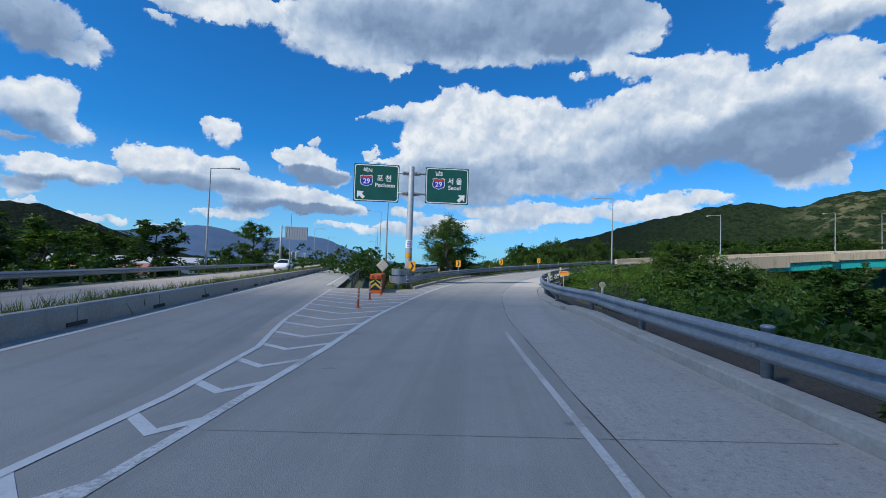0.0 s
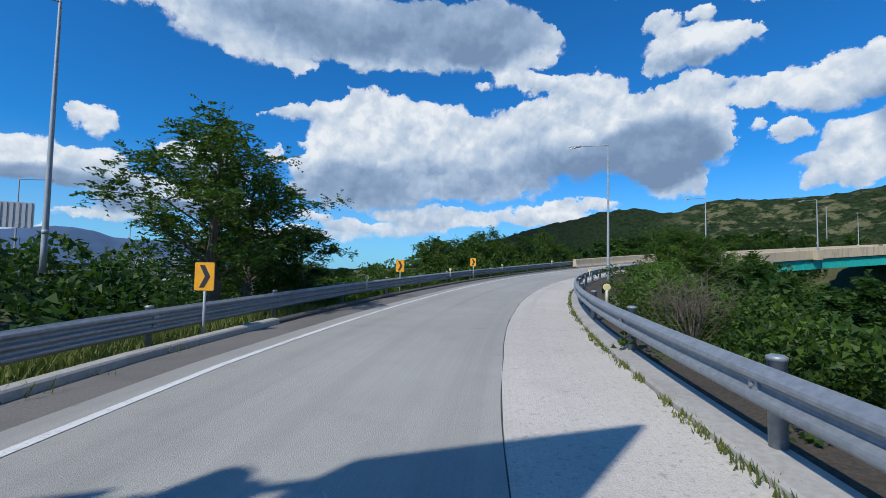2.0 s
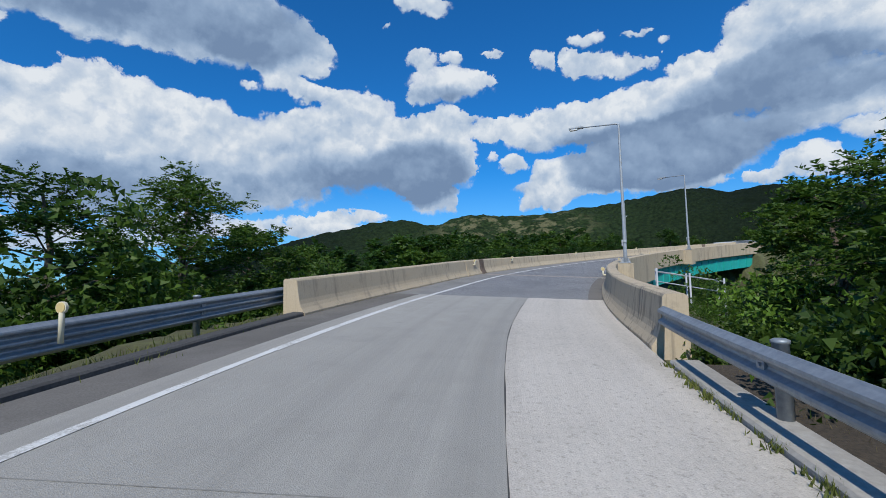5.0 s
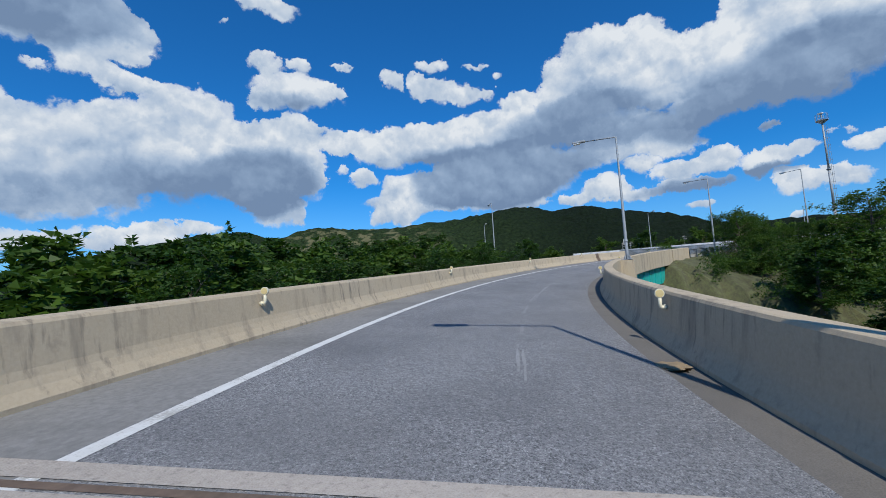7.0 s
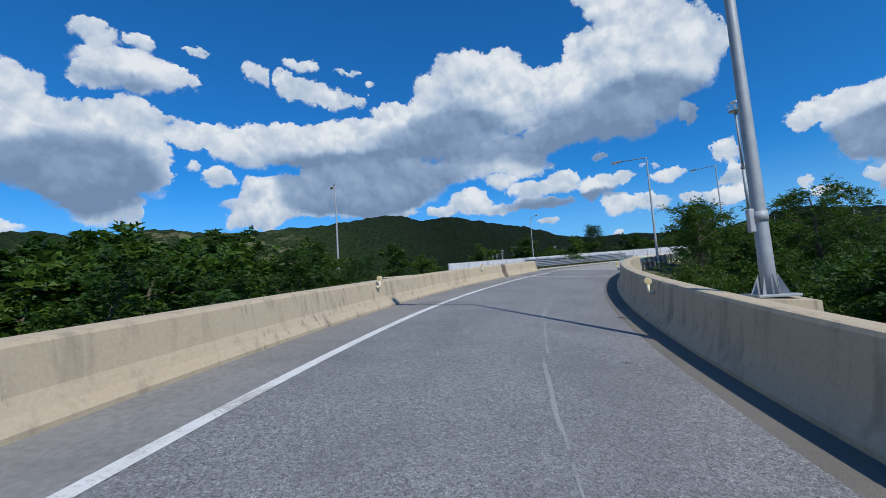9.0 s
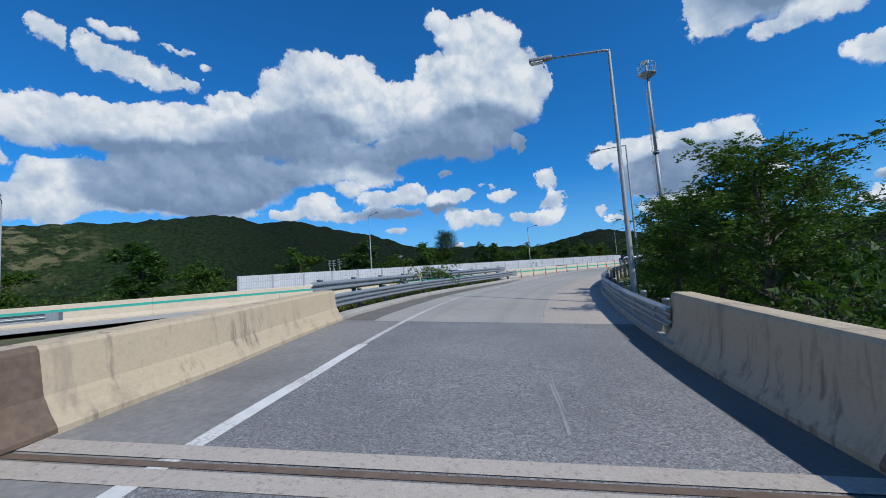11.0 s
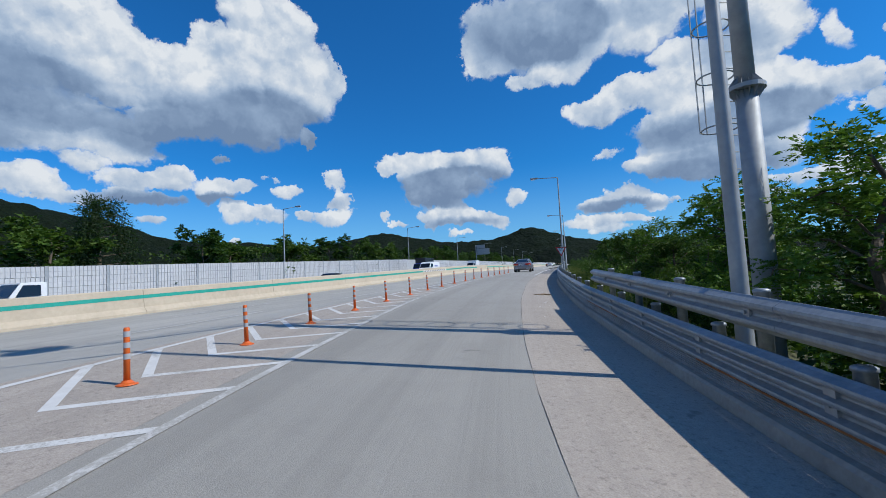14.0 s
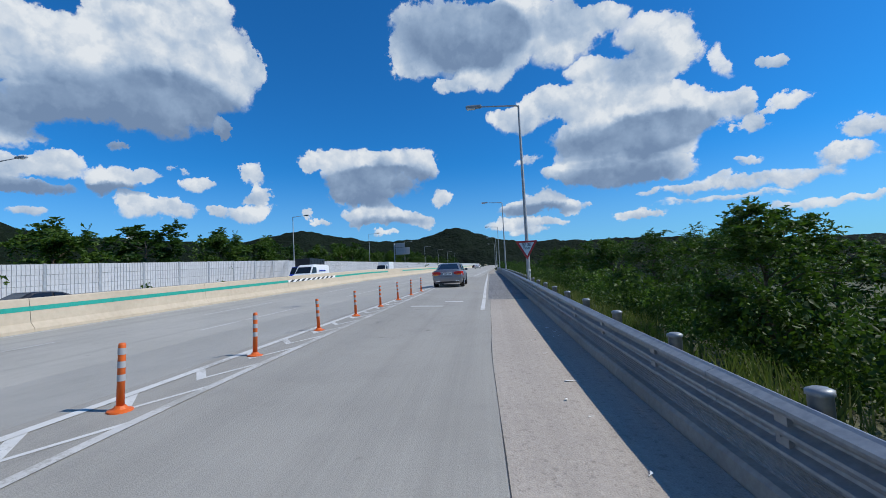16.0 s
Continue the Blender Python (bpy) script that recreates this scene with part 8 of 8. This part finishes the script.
            part("wheel_arch", arch, RUBBER, root, "dark wheel arch")
        part("headlight", box(bmesh.new(), min(sgn * 0.45, sgn * 0.76), max(sgn * 0.45, sgn * 0.76), 4.60, 4.80, 0.60, 0.72, 0.03), LAMP_GLASS, root)
        part("door_handle", box(bmesh.new(), min(sgn * 0.92, sgn * 0.955), max(sgn * 0.92, sgn * 0.955), 1.52, 1.70, 0.80, 0.825, 0.008), CHROME, root)
    part("boot_trim", box(bmesh.new(), -0.40, 0.40, 0.02, 0.12, 0.90, 0.925, 0.006), CHROME, root, "bright strip over the number plate")
    part("badge", tube(bmesh.new(), [(0, 0.07, 0.985), (0, 0.13, 0.985)], 0.035, 14), CHROME, root, "plain round badge")
    plate = part("number_plate", box(bmesh.new(), -0.26, 0.26, -0.012, 0.06, 0.755, 0.88, 0.006), SIGN_WHITE, root, "white number plate")
    bm = bmesh.new()
    for k in range(6):
        x = -0.20 + 0.068 * k + (0.03 if k > 2 else 0)
        box(bm, x, x + 0.042, -0.017, -0.011, 0.785, 0.85)
    part("plate_bars", bm, BLACK, plate)
    part("bumper_seam", box(bmesh.new(), -0.79, 0.79, -0.006, 0.05, 0.655, 0.668), RUBBER, root)
    part("diffuser", box(bmesh.new(), -0.66, 0.66, -0.004, 0.12, 0.29, 0.37, 0.01), RUBBER, root, "dark lower bumper")
    return root


car = saloon(pose(*at(226.2, -2.4, 0.0), 1.5, 0, turn(229)), "silver-grey four-door saloon driving in the lane", CAR_PAINT)
p = WAY(15.3, -17.0)
saloon(pose(p.x, p.y, p.z, 0, 0, WAY.turn() + 180), "black saloon behind the motorway median", DARK_PAINT)
p = MAIN(56, -8.5)
saloon(pose(p.x, p.y, p.z, 0, 0, MAIN.turn() + 180), "white car on the far carriageway", WHITE_PAINT)
for v, u, paint, label in ((150, -4.5, WHITE_PAINT, "white car far along the motorway"), (190, -8.0, DARK_PAINT, "dark car far along the motorway")):
    p = WAY(v, u)
    saloon(pose(p.x, p.y, p.z, 0, 0, WAY.turn()), label, paint)


def side_profile(root, name, outline, w, mat, label="", taper=0.0):
    """A body pressed from a side outline (y, z), its roof drawn in by taper."""
    zs = [z for _, z in outline]
    lo, hi = min(zs), max(zs)
    left = [(-w + taper * ((z - lo) / (hi - lo)) ** 2, y, z) for y, z in outline]
    v, f = left + [(-x, y, z) for x, y, z in left], []
    n = len(outline)
    f = [tuple(range(n)), tuple(range(2 * n - 1, n - 1, -1))] + [(k, (k + 1) % n, n + (k + 1) % n, n + k) for k in range(n)]
    return raw(name, v, f, mat, root, label)


def van(m, label):
    root = group_at("van", m, label, "van")
    side_profile(root, "body", [(0, 0.4), (0, 2.05), (0.15, 2.25), (3.6, 2.25), (4.1, 2.05), (4.75, 1.25), (5.35, 1.0), (5.45, 0.45)], 0.97, WHITE_PAINT, "white panelled body", 0.12)
    v, f = pane([(-0.80, 4.14, 1.98), (0.80, 4.14, 1.98), (0.90, 4.73, 1.28), (-0.90, 4.73, 1.28)], 0.03, 0.02)
    raw("windscreen", v, f, DARK_GLASS, root, "dark windscreen")
    for sgn in (-1, 1):
        v, f = pane([(sgn * 0.93, 3.3, 1.30), (sgn * 0.93, 4.5, 1.25), (sgn * 0.88, 4.0, 1.95), (sgn * 0.88, 3.3, 1.95)], 0.03, 0.05)
        raw("side_window", v, f, DARK_GLASS, root, "dark side window")
        for y in (1.0, 4.4):
            wheel(root, sgn * 0.96, y, 0.34, 0.22, GREY_BAND)
        part("headlight", box(bmesh.new(), min(sgn * 0.5, sgn * 0.86), max(sgn * 0.5, sgn * 0.86), 5.25, 5.42, 0.78, 0.95, 0.02), LAMP_GLASS, root)
    bm = bmesh.new()
    for k in range(4):
        box(bm, -0.995, -0.94, 1.1 + 0.4 * k, 1.38 + 0.4 * k, 1.5, 1.62)
        box(bm, 0.94, 0.995, 1.1 + 0.4 * k, 1.38 + 0.4 * k, 1.5, 1.62)
    part("print_bars", bm, SIGN_BLUE, root, "unreadable blue print")
    return root


def truck(m, label, box_mat, cab_mat, box_top, long):
    root = group_at("truck", m, label, "truck")
    if box_top:
        cargo = part("cargo_box", box(bmesh.new(), -1.0, 1.0, 0.0, long, 0.75, box_top, 0.03), box_mat, root, "plain cargo box")
        for k in range(5):
            y = long * (k + 0.5) / 5
            part("box_rib", box(box(bmesh.new(), -1.02, -1.001, y - 0.03, y + 0.03, 0.8, box_top - 0.06), 1.001, 1.02, y - 0.03, y + 0.03, 0.8, box_top - 0.06), box_mat, cargo)
    else:
        bed = part("bed", box(bmesh.new(), -0.85, 0.85, 0.0, long, 0.72, 0.80), box_mat, root, "flat load bed")
        for x0, x1, y0, y1 in ((-0.87, -0.83, 0, long), (0.83, 0.87, 0, long), (-0.83, 0.83, 0.0, 0.04)):
            part("bed_side", box(bmesh.new(), x0, x1, y0, y1, 0.80, 1.15), box_mat, bed)
    c = long + 0.08
    top = 1.95 if not box_top else 2.1
    side_profile(root, "cab", [(c, 0.5), (c, top - 0.03), (c + 0.2, top), (c + 1.05, top - 0.04), (c + 1.55, 1.15), (c + 1.68, 0.95), (c + 1.70, 0.45)], 0.88, cab_mat, "", 0.10)
    v, f = pane([(-0.76, c + 1.07, top - 0.10), (0.76, c + 1.07, top - 0.10), (0.82, c + 1.54, 1.19), (-0.82, c + 1.54, 1.19)], 0.02, 0.02)
    raw("windscreen", v, f, DARK_GLASS, root)
    part("chassis", box(bmesh.new(), -0.4, 0.4, 0.1, c + 1.5, 0.45, 0.74), RUBBER, root, "dark chassis")
    for sgn in (-1, 1):
        v, f = pane([(sgn * 0.85, c + 0.25, 1.25), (sgn * 0.86, c + 1.30, 1.2), (sgn * 0.79, c + 0.98, top - 0.15), (sgn * 0.79, c + 0.25, top - 0.15)], 0.02, 0.045)
        raw("side_window", v, f, DARK_GLASS, root)
        for y in (0.9, c + 0.9):
            wheel(root, sgn * 0.86, y, 0.36, 0.2, GREY_BAND)
    return root


back = WAY.turn() + 180
van(pose(*WAY(44, -17.0), 0, 0, back), "white panel van with blue print on its flank")
truck(pose(*WAY(50, -20.5), 0, 0, back), "dark covered box truck beside the noise barrier", DARK_PAINT, SIGN_BLUE, 3.1, 4.2)
truck(pose(*WAY(74, -17.0), 0, 0, back), "small white box truck far along the motorway", WHITE_PAINT, WHITE_PAINT, 2.6, 3.0)
truck(pose(*WAY(-10.0, -17.0), 0, 0, back), "white flat-bed light truck on the motorway", WHITE_PAINT, WHITE_PAINT, 0.0, 2.9)


# ---- warning mark on the median, patch and arrow on the road ----
bm = bmesh.new()
for k in range(9):
    v0 = 30.2 + 1.0 * k
    pts = [WAY(v0 + a, u, z) for a, u, z in ((0.0, -13.340, 0.83), (0.5, -13.340, 0.83), (0.95, -13.358, 1.03), (0.45, -13.358, 1.03))]
    bm.faces.new([bm.verts.new(q + WAY(0, 0.012) - WAY(0, 0)) for q in pts])
tagged(part("warning_bars", bm, BLACK), "slanted black bars painted on the median wall", "painted mark", kind="structure")
bm = bmesh.new()
bm.faces.new([bm.verts.new(WAY(a, u, z)) for a, u, z in ((30.0, -13.336, 0.82), (39.6, -13.336, 0.82), (39.6, -13.356, 1.04), (30.0, -13.356, 1.04))])
tagged(part("warning_ground", bm, SIGN_WHITE), "white ground of the warning bars on the median", "painted mark", kind="structure")
strip("road_patch", at, steps(217.6, 265, 2.0), lambda s: 0.02, lambda s: right_edge(s) - 0.02, 0.006, ASPHALT, "dark asphalt resurfacing on the shoulder")
for s0, s1, u0, u1 in ((215.0, 215.25, -2.6, -1.5), (216.6, 216.9, -1.6, -0.9)):
    strip("lane_mark", at, [s0, s1], lambda s: u0, lambda s: u1, 0.006, PAINT, "worn white mark painted in the lane", "road marking")
for s0 in (217.3,):
    strip("road_joint", at, [s0, s0 + 0.012], lambda s: seam(s) - 3.4, lambda s: right_edge(s) - 0.05, 0.005, GUTTER, "thin dark saw-cut joint across the concrete", "joint")


SCRAPED = material("scraped_asphalt", ((0.17, 0.17, 0.172), (0.36, 0.36, 0.355)), 60.0, (0.85, 0.95), stain=0.4, stain_scale=1.2)
for s0 in range(103, 150, 3):
    long = RNG.uniform(1.2, 2.9)
    for j in range(2):
        u0, w0 = float(np.interp(s0, (103, 112, 117, 135, 150), (0.30, 0.36, 0.42, 0.55, 0.62))) + RNG.normal() * 0.03, RNG.uniform(0.015, 0.04)
        start = s0 + RNG.uniform(0, 1.0)
        strip("road_streak", at, steps(start, start + long, 0.4), lambda s: u0 - w0 * abs(math.sin(2.3 * s)), lambda s: u0 + w0 * abs(math.cos(1.9 * s)) + 0.004, 0.003 + 0.0007 * j, SCRAPED, "pale scraped streak along the asphalt", "road wear")


# ---- ribbed sheet and rust line under the broad rail ----
def ribbed_sheet(s0, s1):
    """A finely ribbed steel sheet that closes the gap between kerb and beam."""
    rows = 14
    prof = [(0.125 + 0.05 * k / rows - (0.008 if k % 2 else 0.0), 0.15 + 0.155 * k / rows) for k in range(rows + 1)]
    v, f = sweep(at, steps(s0, s1, 1.0), lambda s: [(right_edge(s) + u, z) for u, z in prof] + [(right_edge(s) + u + 0.02, z) for u, z in prof[::-1]])
    return tagged(raw("ribbed_sheet", v, f, STEEL_DARK), "finely ribbed grey steel sheet under the guard rail", "sheet", kind="structure")


STEEL_DARK = material("dull_ribbed_steel", ((0.20, 0.215, 0.225), (0.29, 0.305, 0.315)), 18.0, (0.55, 0.7), metal=0.2, stain=0.45, stain_scale=1.0)
for k in range(12):
    ribbed_sheet(153.0 + 12.0 * k, 164.98 + 12.0 * k)
for s0, s1 in ((165.5, 171.0), (171.6, 176.5), (179.0, 183.5), (187.0, 190.0)):
    v, f = sweep(at, steps(s0, s1, 0.5), lambda s: [(right_edge(s) + 0.118, 0.298 + 0.006 * math.sin(5 * s)), (right_edge(s) + 0.118, 0.318 + 0.005 * math.sin(3.1 * s)), (right_edge(s) + 0.14, 0.318), (right_edge(s) + 0.14, 0.298)])
    tagged(raw("rust_edge", v, f, RUSTY), "rusted lower edge of the guard rail", "rust", kind="structure")


# ---- utility poles ----
def utility_pole(x, y, top, label):
    z = min(ground_z(x, y), top - 9)
    root = group_at("utility_pole", pose(x, y, z, 0, 0, 35), label, "utility pole", "power poles")
    h = top - z
    part("shaft", tube(bmesh.new(), [(0, 0, -0.5), (0, 0, h)], [0.19, 0.11], 10), GUTTER, root, "grey concrete shaft", True)
    for k, (dz, w) in enumerate(((0.35, 1.0), (1.15, 1.2), (1.95, 1.0))):
        arm = part("cross_arm", box(bmesh.new(), -w, w, -0.17, -0.09, h - dz - 0.05, h - dz + 0.05), POLE, root)
        for x0 in (-w + 0.1, -0.4, 0.4, w - 0.1):
            part("insulator", tube(bmesh.new(), [(x0, -0.13, h - dz + 0.05), (x0, -0.13, h - dz + 0.22)], [0.05, 0.035], 8), SIGN_WHITE, arm, "pale insulator")
    part("transformer", tube(bmesh.new(), [(0.3, -0.3, h - 3.6), (0.3, -0.3, h - 2.8)], 0.22, 12), POLE, root, smooth=True)
    return root


for x, y, top in ((193.1, 90.5, 16.5), (203.0, 89.5, 17.6), (226, 96, 18.6), (240, 99, 19.2), (256, 102, 20.5), (214, 78, 17.4)):
    utility_pole(x, y, top, "grey power pole with cross arms and insulators")


# ---- sheds, plant and far flats ----
def shed(x, y, z, turn_, wide, deep, high, roof_mat, label):
    root = group_at("shed", pose(x, y, z, 0, 0, turn_), label, "shed")
    for x0, x1, y0, y1 in ((0, wide, 0, 0.15), (0, wide, deep - 0.15, deep), (0, 0.15, 0.15, deep - 0.15), (wide - 0.15, wide, 0.15, deep - 0.15)):
        part("wall", box(bmesh.new(), x0, x1, y0, y1, 0, high), WALL_WHITE, root)
    r = [(-0.4, -0.5, high), (wide + 0.4, -0.5, high), (wide + 0.4, deep / 2, high + 1.3), (-0.4, deep / 2, high + 1.3), (-0.4, deep + 0.5, high), (wide + 0.4, deep + 0.5, high)]
    v = [Vector(p) for p in r] + [Vector(p) + Vector((0, 0, 0.12)) for p in r]
    raw("roof", v, [(0, 1, 2, 3), (3, 2, 5, 4), (6, 9, 8, 7), (9, 10, 11, 8), (0, 6, 7, 1), (4, 5, 11, 10), (0, 3, 9, 6), (3, 4, 10, 9), (1, 7, 8, 2), (2, 8, 11, 5)], roof_mat, root, "sheet-metal roof")
    for k in range(int(wide / 4)):
        part("window", box(bmesh.new(), 1.5 + 4 * k, 3.3 + 4 * k, -0.03, 0.0, high * 0.45, high * 0.8), DARK_GLASS, root, "dark window")
    return root


def bearing(deg, dist, eye=(0.5, 7.3)):
    return eye[0] + dist * math.sin(radians(deg)), eye[1] + dist * math.cos(radians(deg))


x, y = bearing(-46, 92)
shed(x, y, -5.2, 30, 26, 10, 3.6, ROOF_GREY, "long low shed with a grey metal roof")
x, y = bearing(-47.5, 72)
shed(x, y, -5.6, 25, 12, 8, 2.9, ROOF_RED, "small shed with a faded red roof")
shed(246, 12, 0.5, -40, 24, 12, 4.5, ROOF_GREY, "low works building beyond the shrubs")


def flats(x, y, z, turn_, storeys, bays):
    root = group_at("apartment_building", pose(x, y, z, 0, 0, turn_), "far white apartment tower with rows of windows", "building", "far apartments")
    h, w = storeys * 2.9, bays * 4.0
    part("wall", box(bmesh.new(), -w / 2, w / 2, 0, 12, 0, h), WALL_WHITE, root)
    part("roof", box(bmesh.new(), -w / 4, w / 4, 3, 9, h, h + 4), WALL_WHITE, root)
    win = mesh_of("window", box(bmesh.new(), -1.3, 1.3, -0.1, 0.0, 0.7, 2.1), DARK_GLASS)
    for i in range(storeys):
        for j in range(bays):
            ob = new("window", win)
            ob.parent = root
            ob.matrix_basis = pose(-w / 2 + 4 * j + 2, 0, 2.9 * i)
    return root


first = None
for k in range(11):
    x, y = bearing(-24.2 + 0.62 * k + RNG.uniform(-0.1, 0.1), 2300 + RNG.uniform(-120, 120))
    m = pose(x, y, -8.0, 0, 0, RNG.uniform(10, 40))
    if first is None:
        first = flats(0, 0, 0, 0, 16, 5)
        first.matrix_world = m
    else:
        ob = copy_thing(first, m)
        ob.scale = (1, 1, RNG.uniform(0.75, 1.15))


# ---- dead twigs in the shrubs ----
def dead_shrub(s, u, size):
    p = at(s, u)
    root = group_at("dead_shrub", pose(p.x, p.y, max(ground_z(p.x, p.y), p.z - 0.6)), "leafless grey-brown dead shrub among the vines", "shrub")
    for k in range(26):
        a = RNG.uniform(0, 6.28)
        tip = Vector((math.cos(a) * RNG.uniform(0.2, 0.8), math.sin(a) * RNG.uniform(0.2, 0.8), RNG.uniform(0.7, 1.3))) * size
        mid = tip * 0.5 + Vector((RNG.normal(), RNG.normal(), 0)) * 0.1 * size
        bm = tube(bmesh.new(), [(0, 0, 0), mid, tip], [0.016, 0.010, 0.004], 5, cap=False)
        for j in range(5):
            e = mid.lerp(tip, RNG.uniform(0, 1))
            tube(bm, [e, e + Vector((RNG.normal() * 0.25, RNG.normal() * 0.25, RNG.uniform(0, 0.3))) * size], [0.006, 0.003], 4, cap=False)
        part("stem", bm, BARK, root)
    return root


for s, u, k in ((40.5, 4.3, 1.5), (42.3, 4.6, 1.3), (52.5, 4.2, 1.2), (18.5, 5.0, 1.2), (155.0, 6.6, 1.3)):
    dead_shrub(s, u, k)

# ---- more trees behind the guard rails ----
for s, u, tree, rise in ((187.2, 7.6, BROAD, 2.8), (195.8, 8.6, DARK_TREE, 1.9), (199.2, 6.9, BROAD, 2.4), (201.0, 6.6, YOUNG, 3.3), (201.8, 9.6, DARK_TREE, 2.7)):
    plant_high(tree, TALL[tree], s, u, rise)
